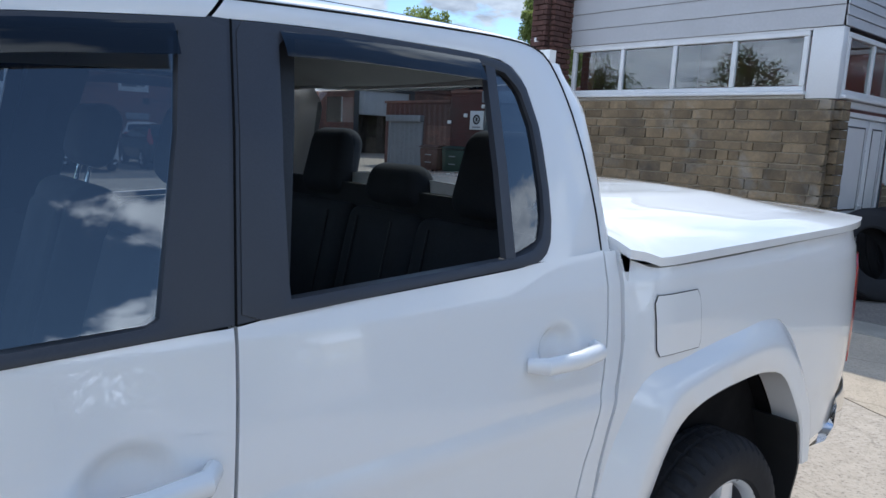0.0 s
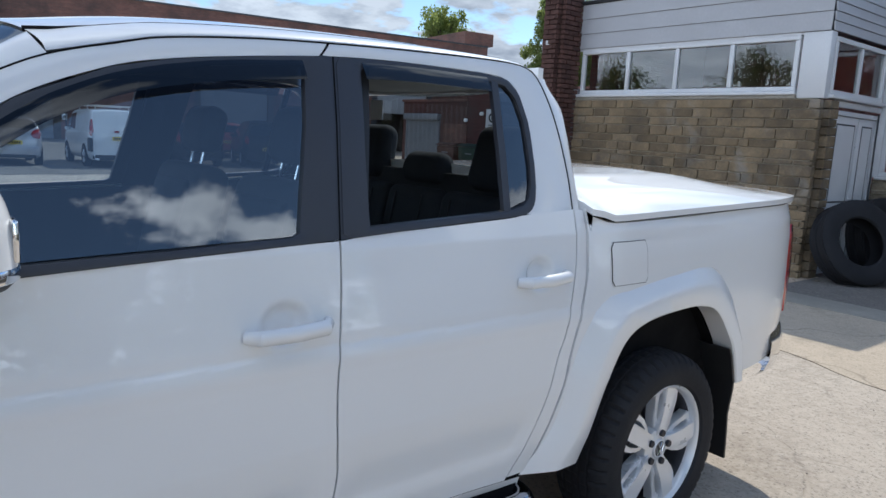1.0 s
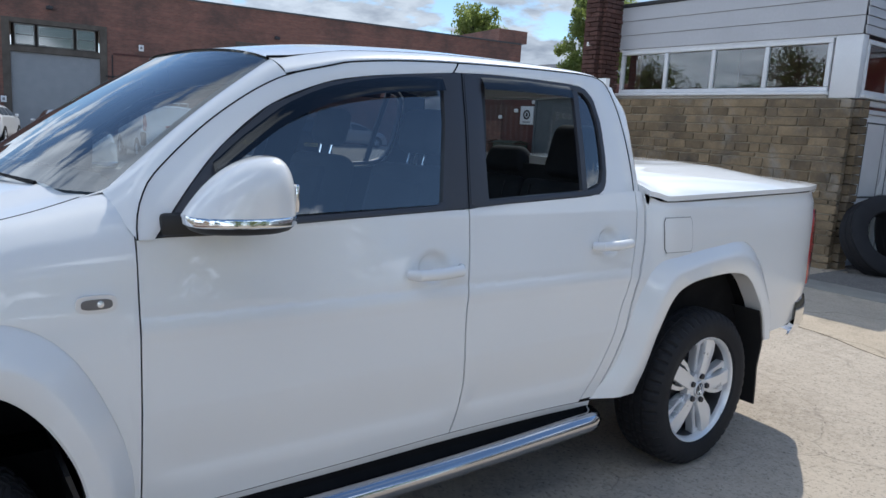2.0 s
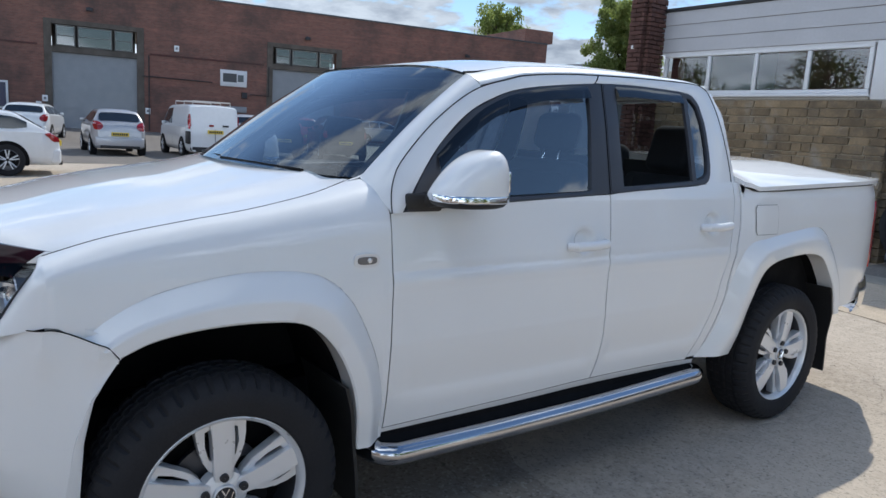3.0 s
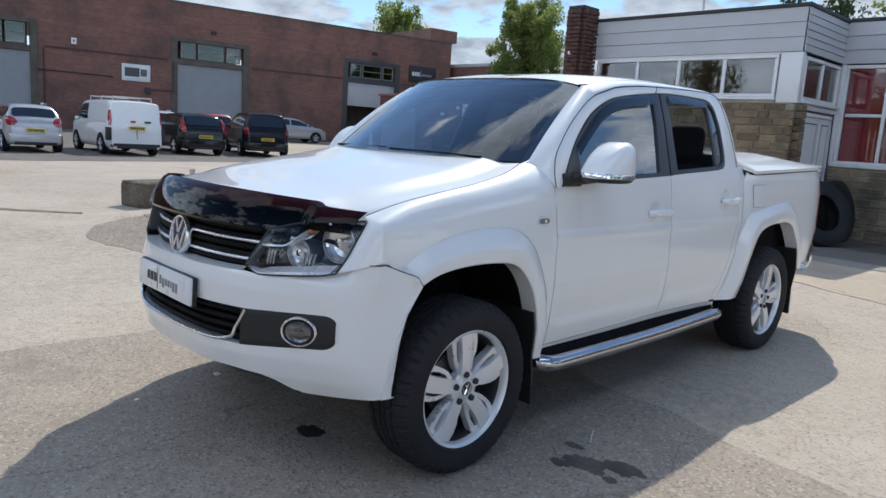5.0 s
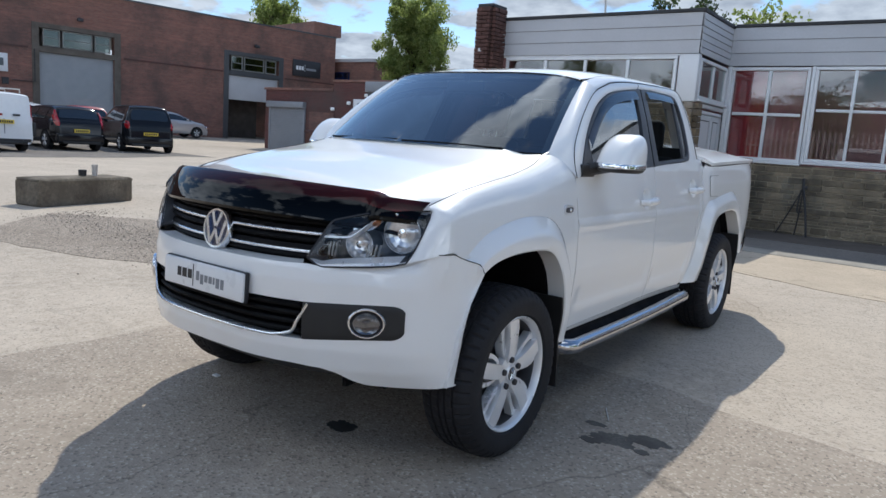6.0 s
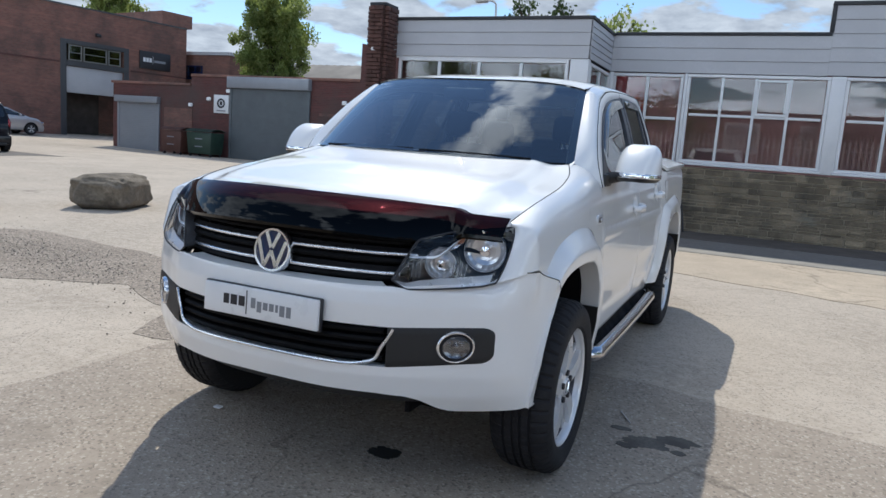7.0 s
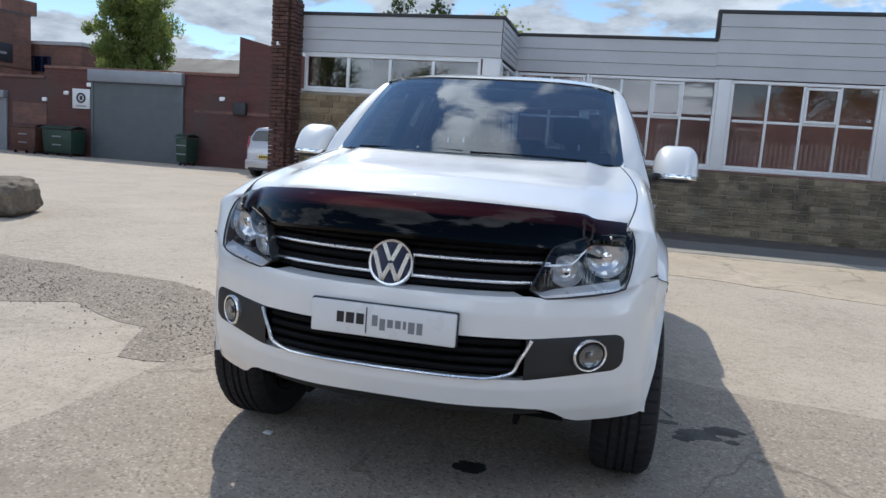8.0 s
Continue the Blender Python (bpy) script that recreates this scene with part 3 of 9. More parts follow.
bm = bmesh.new()
gx = [-700, -300, -120, -70, -55] + list(range(-48, -16, 2)) + [-14, -10, -6, -2, 2, 6, 10, 20, 40, 90, 200, 700]
gy = [-700, -300, -100, -50, -30, -20, -9, -4, 0, 4.6, 8, 12, 18, 24, 30, 40, 60, 100, 200, 400, 700]
sheet(bm, [[(x, y, rise(x, y)) for x in gx] for y in gy])
ground = tagged(part("ground", bm, M_GROUND), "pale worn concrete yard with cracks and stains", "ground", kind="structure")


def patch(name, outline, z, material, label, category, rough=0.06, seed=1):
    """A thin layer of another surface on the yard, with an uneven edge."""
    rnd = random.Random(seed)
    pts = []
    for a, b in zip(outline, outline[1:] + outline[:1]):
        a, b = Vector(a), Vector(b)
        n = max(2, int((b - a).length / 0.22))
        for k in range(n):
            p = a.lerp(b, k / n)
            j = noise.noise((p.x * 1.7, p.y * 1.7, seed)) * rough * 2 + rnd.uniform(-rough, rough) * 0.5
            d = (b - a).normalized()
            pts.append((p.x - d.y * j, p.y + d.x * j))
    bm = bmesh.new()
    vs = prism(bm, pts, -0.02, z, "z")
    for v in vs:
        v.co.z += rise(0, v.co.y)
    bmesh.ops.triangulate(bm, faces=[f for f in bm.faces if len(f.verts) > 4])
    return tagged(part(name, bm, material), label, category, kind="structure")


patch("road", [(-1.9, -9), (9, -9), (9, 0.55), (3.2, 1.0), (1.55, 1.32), (-0.4, 1.75), (-1.55, 1.55), (-1.75, 0.4)], 0.003, M_TARMAC, "worn grey tarmac strip with a ragged edge", "road", 0.04, 3)
patch("gravel", [(-7.4, 1.9), (-6.3, 2.7), (-5, 2.55), (-3.0, 2.35), (-1.7, 1.5), (-1.50, 0.85), (-1.70, 0.42), (-2.05, 0.36), (-2.35, 0.92), (-3.2, 1.33), (-4.2, 0.82), (-5.6, 0.48), (-6.6, 0.9)], 0.004, M_GRAVEL, "broken gravel strip across the yard", "gravel", 0.045, 5)
patch("pavement", [(-5.3, 8.9), (-2.2, 7.1), (0.0, 6.25), (1.5, 5.72), (2.2, 5.62), (3.6, 5.1), (9, 4.2), (12, 4.2), (12, 11.5), (-1.45, 11.5), (-1.6, 9.66), (-5.3, 9.66)], 0.006, M_SLAB, "sunlit concrete apron with a broken edge beside the building", "pavement", 0.05, 9)

# tarmac strip up to the shadow line, coloured darker to deepen the building's shadow
patch("road", [(-1.42, 8.74), (4.0, 8.75), (11.9, 8.72), (11.9, 11.56), (-1.42, 11.56)], 0.010, M_TARMAC_D, "tarmac strip along the foot of the building, its shadow deepened by dark colour", "road", 0.012, 31)
kerb = tagged(boxpart("kerb", (-1.42, 8.20, -0.05), (11.9, 8.735, rise(0, 9) + 0.016), M_CONC, None, bevel=0.008), "flush pale concrete kerb between apron and tarmac strip", "kerb", kind="structure")

bm = bmesh.new()
lane_edge = lambda y: -18.9 + 0.5 * math.sin(y * 0.45) + 0.18 * noise.noise((y * 1.3, 0.0, 4.0)) - 1.6 * smooth(9.5, 13.0, y)
sheet(bm, [[(x, y, rise(x, y) + 0.006) for y in np.arange(-14, 14.01, 0.5)] for x in list(range(-42, -21, 2))] + [[(lane_edge(y), y, rise(-20, y) + 0.006) for y in np.arange(-14, 14.01, 0.5)]])
tagged(part("road", bm, M_TARMAC_D), "grey tarmac lane where the cars are parked", "road", kind="structure")
patch("weeds", [(-12.6, -0.68), (-10.9, -0.24), (-8.9, -0.18), (-8.2, 0.45), (-7.7, 1.1), (-7.8, 1.15), (-8.4, 0.50), (-9.0, -0.06), (-11.0, -0.14), (-12.6, -0.58)], 0.008, M_MOSS, "mossy weeds along a crack in the concrete", "weeds", 0.03, 21)

# loose stones, thick along the gravel strip and thin elsewhere
M_PEBBLE = leaf_material("loose_stones", (0.15, 0.125, 0.10), (0.46, 0.40, 0.33), 0.0)
rnd = random.Random(4)
P, F = [], []
for k in range(7000):
    if k < 5200:
        x = rnd.uniform(-7.5, -1.6)
        y = 1.25 + (-1.7 - x) * 0.16 + rnd.gauss(0, 0.34)
        if rnd.random() > (0.35 + 0.65 * (noise.noise((x * 0.9, y * 0.9, 3.0)) > -0.05)):
            continue
        s = 0.003 + 0.010 * rnd.random() ** 2.2
    else:
        x, y = rnd.uniform(-7, 5), rnd.uniform(-3, 7)
        s = 0.002 + 0.005 * rnd.random() ** 2
        if abs(x) < 1.0 and -1 < y < 4.3:
            continue
    q = Euler((rnd.uniform(-0.4, 0.4), rnd.uniform(-0.4, 0.4), rnd.uniform(0, 6.3))).to_matrix()
    n = len(P)
    w, h = rnd.uniform(0.6, 1.0), rnd.uniform(0.45, 0.75)
    P += [Vector((x, y, 0.005 + s * 0.2 + rise(x, y))) + q @ Vector(v) for v in ((s, 0, 0), (0, s * w, 0), (-s, 0, 0), (0, -s * w, 0), (s * 0.2, 0, s * h), (0, 0, -s * 0.5))]
    F += [(n + a, n + (a + 1) % 4, n + 4) for a in range(4)] + [(n + (a + 1) % 4, n + a, n + 5) for a in range(4)]
me = bpy.data.meshes.new("pebbles")
me.from_pydata([tuple(p) for p in P], [], F)
me.materials.append(M_PEBBLE)
tagged(new("pebbles", me), "loose pebbles scattered on the yard", "gravel", kind="stuff")


# ==== masonry pieces ====
def block_mesh(name, material, seed):
    rnd = random.Random(seed)
    bm = bmesh.new()
    box(bm, (-0.5, -0.5, -0.5), (0.5, 0.5, 0.5), 0.05, 1)
    for v in bm.verts:
        v.co += Vector([rnd.uniform(-0.02, 0.02) for _ in range(3)])
    me = bpy.data.meshes.new(name)
    bm.to_mesh(me)
    bm.free()
    me.materials.append(material)
    return me


def masonry(parent, name, meshes, place, length, height, courses, lengths, depth, gap, seed, limit=300, bond=False):
    """Lays courses of pieces; place(u, v) gives the face's point and turn. Past the limit the rest is one joined part."""
    rnd = random.Random(seed)
    todo = []
    v = 0.0
    row = 0
    while v < height - 0.02:
        h = min(rnd.uniform(*courses), height - v)
        if height - v - h < 0.035:
            h = height - v
        u = -(lengths[0] * 0.5 if bond and row % 2 else 0.0)
        while u < length - 0.01:
            w = rnd.uniform(*lengths)
            a, b = max(u, 0), min(u + w, length)
            if length - b < 0.06:
                b = length
            if b - a > 0.03:
                todo.append((a, b, v, h, rnd.uniform(-0.008, 0.008), rnd.randrange(len(meshes))))
            u = b if b > u else u + w
        v += h
        row += 1
    rnd.shuffle(todo)
    rest = bmesh.new() if len(todo) > limit else None
    for i, (a, b, v, h, out, k) in enumerate(todo):
        m = place((a + b) / 2, v + h / 2) @ Matrix.Translation((0, out - depth / 2, 0)) @ Matrix.Diagonal((b - a - gap, depth, h - gap, 1))
        if i < limit:
            ob = new(name, meshes[k])
            ob.parent = parent
            ob.matrix_local = m
        else:
            n0 = len(rest.verts)
            rest.from_mesh(meshes[k])
            rest.verts.ensure_lookup_table()
            bmesh.ops.transform(rest, matrix=m, verts=rest.verts[n0:])
    if rest:
        me = bpy.data.meshes.new(name + "s")
        rest.to_mesh(me)
        rest.free()
        me.materials.append(meshes[0].materials[0])
        ob = new(name + "_courses", me)
        ob.parent = parent
        tagged(ob, kind="stuff")


# ==== the white office building ====
BAY_Y, FAC_Y, BAY_L, BAY_R, ROOF = 9.80, 11.62, -5.42, -1.53, 3.72


def wall(name, lo, hi, material, label, bevel=0.0):
    return tagged(boxpart(name, lo, hi, material, bevel=bevel), label, "wall", kind="structure")


wall_bay = wall("wall_bay", (BAY_L, BAY_Y - 0.030, -0.1), (BAY_R - 0.05, BAY_Y + 0.30, 2.24), M_MORTAR_B, "coursed buff sandstone wall under the bay windows")
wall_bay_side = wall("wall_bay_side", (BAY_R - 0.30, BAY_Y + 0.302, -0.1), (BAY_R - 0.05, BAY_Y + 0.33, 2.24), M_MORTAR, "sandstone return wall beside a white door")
wall_front = wall("wall_front", (BAY_R + 0.02, FAC_Y - 0.030, -0.1), (16, FAC_Y + 0.30, 1.27), M_MORTAR_B, "weathered sandstone wall below the long windows")
wall_back = wall("wall_back", (-5.1, FAC_Y + 1.3, 0.04), (15.7, FAC_Y + 1.5, 3.45), M_ROSE, "dim rose-coloured rear wall inside the office")
floor_office = tagged(boxpart("floor_office", (-5.3, BAY_Y + 0.35, -0.08), (16, FAC_Y + 4.5, 0.03), M_DARKROOM), "office floor behind the windows, in a dark colour for the unlit room", "floor", kind="structure")
wall_bay_left = wall("wall_bay_left", (BAY_L, BAY_Y + 0.302, -0.1), (BAY_L + 0.25, FAC_Y + 4.5, 3.55), M_BRICK_LOW, "red brick end wall of the office")
wall("wall_right_end", (15.8, FAC_Y + 0.32, -0.1), (16, FAC_Y + 4.5, 4.1), M_BRICK_LOW, "brick end wall of the long office")

# roof slab and black edge
roof = thing("office_roof", "flat office roof with a black felt edge", "roof", kind="structure")
boxpart("roof_deck", (BAY_L + 0.02, BAY_Y + 0.08, 3.50), (BAY_R - 0.06, FAC_Y + 4.6, 3.62), M_FELT, roof)
boxpart("roof_deck", (BAY_R - 0.05, FAC_Y + 0.08, 3.50), (16, FAC_Y + 4.6, 3.60), M_FELT, roof)
for lo, hi in (((BAY_L - 0.02, BAY_Y - 0.05, ROOF), (BAY_R + 0.05, BAY_Y + 0.15, ROOF + 0.06)), ((BAY_R - 0.15, BAY_Y + 0.152, ROOF), (BAY_R + 0.05, FAC_Y + 0.15, ROOF + 0.06)),
               ((BAY_R + 0.052, FAC_Y - 0.05, ROOF + 0.02), (2.33, FAC_Y + 0.15, ROOF + 0.08)), ((2.28, FAC_Y - 0.05, ROOF + 0.082), (2.35, FAC_Y + 0.15, 4.26)), ((2.28, FAC_Y - 0.05, 4.262), (16, FAC_Y + 0.15, 4.33)),
               ):
    boxpart("roof_edge", lo, hi, M_FELT, roof, bevel=0.01)


def fascia(name, a, b, z0, z1, out, label, boards, seed):
    """White boarding between two plan points, in long boards with open shadow joints."""
    a, b, out = Vector((*a, 0)), Vector((*b, 0)), Vector((*out, 0))
    f = thing(name, label, "fascia", kind="structure")
    L = (b - a).length
    ang = math.atan2((b - a).y, (b - a).x)
    M = Matrix.Translation(a) @ Matrix.Rotation(ang, 4, "Z")
    side = 1 if (Matrix.Rotation(-ang, 4, "Z") @ out).y > 0 else -1
    bm = bmesh.new()
    box(bm, (0, min(0, -side * 0.10), z0), (L, max(0, -side * 0.10), z1), m=M)
    part("backing", bm, M_DARKGREY, f)
    h = (z1 - z0) / boards
    for k in range(boards):
        bm = bmesh.new()
        y0, y1 = side * 0.003, side * 0.022
        vs = box(bm, (0.0, min(y0, y1), z0 + k * h + 0.002), (L, max(y0, y1), z0 + (k + 1) * h - 0.002), 0.003, 1)
        for v in vs:
            if v.co.z < z0 + (k + 0.5) * h:
                v.co.y += side * 0.012
        bmesh.ops.transform(bm, matrix=M, verts=vs)
        part("board", bm, M_CLAD, f)
    return f


fascia("fascia_bay", (BAY_L, BAY_Y), (BAY_R, BAY_Y), 3.04, ROOF, (0, -1), "white boarded fascia above the bay windows", 3, 1)
fascia("fascia_bay_side", (BAY_R, BAY_Y), (BAY_R, FAC_Y), 3.04, ROOF, (1, 0), "white boarded fascia on the side of the bay, stained", 6, 2)
fascia("fascia_front_low", (BAY_R, FAC_Y), (2.34, FAC_Y), 3.04, ROOF + 0.02, (0, -1), "white boarded fascia over the long windows", 3, 3)
fascia("fascia_front_high", (2.34, FAC_Y), (16, FAC_Y), 3.05, 4.26, (0, -1), "taller white boarded fascia over the long windows", 5, 4)


def window(name, place, width, height, cols, rows, label, openers=(), bar=0.05, fr=0.06, red=()):
    """A upvc window in its own plane: x across, z up, y out of the wall is negative."""
    w = thing(name, label, "window", kind="structure")
    w.matrix_world = place
    bm = bmesh.new()
    for lo, hi in (((0, -0.035, 0), (width, 0.035, fr)), ((0, -0.035, height - fr), (width, 0.035, height)), ((0, -0.035, fr + 0.0005), (fr, 0.035, height - fr - 0.0005)), ((width - fr, -0.035, fr + 0.0005), (width, 0.035, height - fr - 0.0005))):
        box(bm, lo, hi, 0.008, 1)
    part("window_frame", bm, M_UPVC, w)
    xs = [fr + (width - 2 * fr) * k / cols for k in range(cols + 1)] if isinstance(cols, int) else cols
    zs = [fr + (height - 2 * fr) * r for r in rows]
    n = len(xs) - 1
    for x in xs[1:-1]:
        boxpart("mullion", (x - bar / 2, -0.03, fr + 0.001), (x + bar / 2, 0.03, height - fr - 0.001), M_UPVC, w, bevel=0.007)
    for i in range(n):
        for z in zs[1:-1]:
            boxpart("transom", (xs[i] + bar / 2 + 0.001, -0.028, z - bar / 2), (xs[i + 1] - bar / 2 - 0.001, 0.028, z + bar / 2), M_UPVC, w, bevel=0.007)
        for r in range(len(zs) - 1):
            p = boxpart("pane", (xs[i] + 0.01, 0.0, zs[r] + 0.01), (xs[i + 1] - 0.01, 0.0005, zs[r + 1] - 0.01), M_PANE, w)
            if (i, r) in openers:
                bm = bmesh.new()
                a0, a1, b0, b1 = xs[i] + 0.02, xs[i + 1] - 0.02, zs[r] + 0.02, zs[r + 1] - 0.02
                for lo, hi in (((a0, -0.05, b0), (a1, -0.031, b0 + 0.05)), ((a0, -0.05, b1 - 0.05), (a1, -0.031, b1)), ((a0, -0.05, b0 + 0.0505), (a0 + 0.05, -0.031, b1 - 0.0505)), ((a1 - 0.05, -0.05, b0 + 0.0505), (a1, -0.031, b1 - 0.0505))):
                    box(bm, lo, hi, 0.006, 1)
                part("opener", bm, M_UPVC, w)
    boxpart("window_sill", (-0.03, -0.09, -0.045), (width + 0.03, 0.05, -0.001), M_UPVC, w, bevel=0.01)
    return w


window("window_1", pose(-5.34, BAY_Y + 0.01, 2.33), 3.46, 0.68, 4, (0, 1), "four pane white upvc window high in the bay", bar=0.06)
window("window_2", pose(BAY_R - 0.01, BAY_Y + 0.13, 2.30, 0, 0, 90), 1.60, 0.69, 2, (0, 1), "narrow white upvc window on the side of the bay", bar=0.05)
window("window_3", pose(BAY_R + 0.08, FAC_Y + 0.01, 1.32), 1.36, 1.70, 2, (0, 0.5, 1), "white upvc window with red boards behind the glass", bar=0.055)
GAPS = ((-0.02, 2.44), (2.66, 2.62), (5.50, 2.62), (8.34, 2.62))
for i, (x, wd) in enumerate(GAPS):
    window("window_%d" % (i + 4), pose(x, FAC_Y + 0.01, 1.35), wd, 1.68, 4, (0, 0.55, 1), "long eight pane white upvc window with one opener", openers=((2, 1),))
post = thing("window_posts", "white upvc posts between the long windows", "post", kind="structure")
for x0, x1 in ((BAY_R + 0.0, BAY_R + 0.078), (-0.078, -0.022), (2.422, 2.658), (5.282, 5.498), (8.122, 8.338), (10.962, 16)):
    boxpart("post", (x0, FAC_Y - 0.03, 1.30), (x1, FAC_Y + 0.06, 3.038), M_UPVC, post, bevel=0.01)
corner = thing("bay_corner_post", "white boxed corner of the bay between the windows", "post", kind="structure")
boxpart("corner_casing", (-1.855, BAY_Y - 0.02, 2.245), (BAY_R + 0.015, BAY_Y + 0.12, 3.038), M_UPVC, corner, bevel=0.012)
boxpart("corner_cap", (BAY_R - 0.06, BAY_Y + 0.122, 2.245), (BAY_R + 0.012, BAY_Y + 0.129, 3.038), M_UPVC, corner)
boxpart("lintel_trim", (BAY_R - 0.05, BAY_Y + 0.34, 2.17), (BAY_R + 0.012, FAC_Y, 2.245), M_UPVC, corner, bevel=0.01)
boxpart("head_trim", (BAY_L, BAY_Y - 0.012, 3.012), (-1.857, BAY_Y + 0.05, 3.038), M_UPVC, corner)
boxpart("sill_band", (BAY_L - 0.02, BAY_Y - 0.05, 2.24), (-1.857, BAY_Y + 0.08, 2.283), M_CONC, corner, bevel=0.008)

# white door in the side of the bay
door = thing("door_1", "pair of white panelled upvc doors in the side of the bay", "door", kind="structure")
door.matrix_world = pose(BAY_R - 0.02, BAY_Y + 0.34, 0.0, 0, 0, 90)
bm = bmesh.new()
for lo, hi in (((0, -0.03, 0), (0.06, 0.05, 2.13)), ((1.40, -0.03, 0), (1.46, 0.05, 2.13)), ((0.0605, -0.03, 2.07), (1.3995, 0.05, 2.13))):
    box(bm, lo, hi, 0.008, 1)
part("door_frame", bm, M_UPVC, door)
for a, b in ((0.065, 0.84), (0.85, 1.395)):
    leaf = boxpart("door_leaf", (a, 0.0, 0.02), (b, 0.045, 2.065), M_UPVC, door, bevel=0.006)
    for z0, z1 in ((0.15, 0.85), (0.98, 1.95)):
        bm = bmesh.new()
        box(bm, (a + 0.13, -0.008, z0), (b - 0.13, -0.001, z1), 0.006, 1)
        part("door_panel", bm, M_UPVC, leaf)
        bm = bmesh.new()
        for lo, hi in (((a + 0.105, -0.004, z0 - 0.022), (b - 0.105, -0.0015, z0 - 0.002)), ((a + 0.105, -0.004, z1 + 0.002), (b - 0.105, -0.0015, z1 + 0.022)), ((a + 0.105, -0.004, z0), (a + 0.127, -0.0015, z1)), ((b - 0.127, -0.004, z0), (b - 0.105, -0.0015, z1))):
            box(bm, lo, hi)
        part("bead", bm, M_DARKGREY, leaf)
bm = bmesh.new()
tube(bm, [(0.80, -0.01, 1.02), (0.80, -0.05, 1.02), (0.69, -0.05, 1.02)], 0.011, 8)
box(bm, (0.785, -0.012, 0.92), (0.82, -0.001, 1.12), 0.004, 1)
part("door_handle", bm, M_UPVC, door)

# boards behind the red window, and blinds of dim colour inside
board = thing("poster_boards", "red and pink poster boards standing behind the glass", "poster")
boxpart("red_board", (BAY_R + 0.15, FAC_Y + 0.055, 1.275), (BAY_R + 0.74, FAC_Y + 0.075, 2.96), M_RED, board)
boxpart("pink_board", (BAY_R + 0.79, FAC_Y + 0.055, 1.275), (BAY_R + 1.38, FAC_Y + 0.075, 2.96), M_PINK, board)

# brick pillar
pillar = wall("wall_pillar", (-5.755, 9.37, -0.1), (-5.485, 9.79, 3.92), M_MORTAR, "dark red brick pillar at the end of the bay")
boxpart("pillar_cap", (-5.80, 9.33, 3.922), (-5.44, 9.83, 3.985), M_FELT, pillar, bevel=0.012)
boxpart("pillar_lamp", (-5.70, 9.275, 3.06), (-5.62, 9.355, 3.14), M_UPVC, pillar, bevel=0.02)


# ==== the white pickup ====
truck = thing("pickup_truck", "white double-cab pickup truck with hard bed cover, parked in the yard", "pickup truck")


def both(name, rows, material, label="", thick=None, parent=None):
    """A body panel and its mirror image."""
    made = []
    for side in (1, -1):
        bm = bmesh.new()
        R = rows if side == 1 else mirror_rows(rows)
        if thick:
            thick_sheet(bm, R, (side * thick[0], thick[1], thick[2]))
        else:
            sheet(bm, R)
        made.append(part(name, bm, material, parent or truck, label))
    return made


SIDE_Z = [0.36, 0.45, 0.55, 0.75, 0.92, 1.03, 1.12, 1.20, 1.24, 1.30, 1.36]
SIDE_X = [0.895, 0.915, 0.932, 0.946, 0.942, 0.930, 0.914, 0.899, 0.892, 0.872, 0.850]


def side_x(y, z):
    """Half the body's width at a place along it and a height."""
    x = float(np.interp(z, SIDE_Z, SIDE_X))
    if 0.80 < z < 1.0 and 0.55 < y < 2.7:
        x += 0.006 * math.exp(-((z - 0.97) / 0.03) ** 2)
    x -= 0.025 * smooth(0.2, -0.5, y)
    x -= 0.10 * max(0.0, (y - 3.75) / 0.5) ** 2.2 if y > 3.75 else 0
    return x


def glass_x(z, y=1.5):
    """Half the width of the cab above the belt line."""
    return 0.892 - 0.34 * (z - 1.24) - 0.06 * max(0.0, z - 1.55)


def on_side(y, z, out=0.0):
    return (side_x(y, z) + out, y, z)


def curve2(pts):
    """Height over length along a smooth line, as a function."""
    P = spline([(a, b, 0) for a, b in pts], 120)
    xs, zs = [p.x for p in P], [p.y for p in P]
    return lambda y: float(np.interp(y, xs, zs))


# openings and the outlines of the flares, as (length, height)
ARCH_F = [(0.455, 0.40), (0.435, 0.56), (0.40, 0.68), (0.33, 0.80), (0.24, 0.872), (0.107, 0.892), (-0.06, 0.89), (-0.20, 0.868), (-0.295, 0.825), (-0.365, 0.72), (-0.405, 0.60), (-0.435, 0.40)]
ARCH_FS = ARCH_F[:8] + [(-0.291, 0.831)]
FLARE_F = [(0.56, 0.40), (0.555, 0.58), (0.51, 0.74), (0.42, 0.92), (0.30, 1.015), (0.114, 1.038), (-0.06, 1.022), (-0.22, 0.98), (-0.32, 0.928), (-0.375, 0.884)]
ARCH_R = [(2.60, 0.45), (2.65, 0.60), (2.70, 0.74), (2.785, 0.865), (2.903, 0.918), (3.11, 0.94), (3.26, 0.938), (3.37, 0.905), (3.47, 0.80), (3.545, 0.69), (3.60, 0.56)]
FLARE_R = [(2.36, 0.45), (2.49, 0.62), (2.565, 0.85), (2.70, 1.03), (2.83, 1.058), (2.99, 1.085), (3.15, 1.105), (3.30, 1.118), (3.40, 1.10), (3.485, 1.03), (3.565, 0.92), (3.655, 0.74), (3.695, 0.57)]


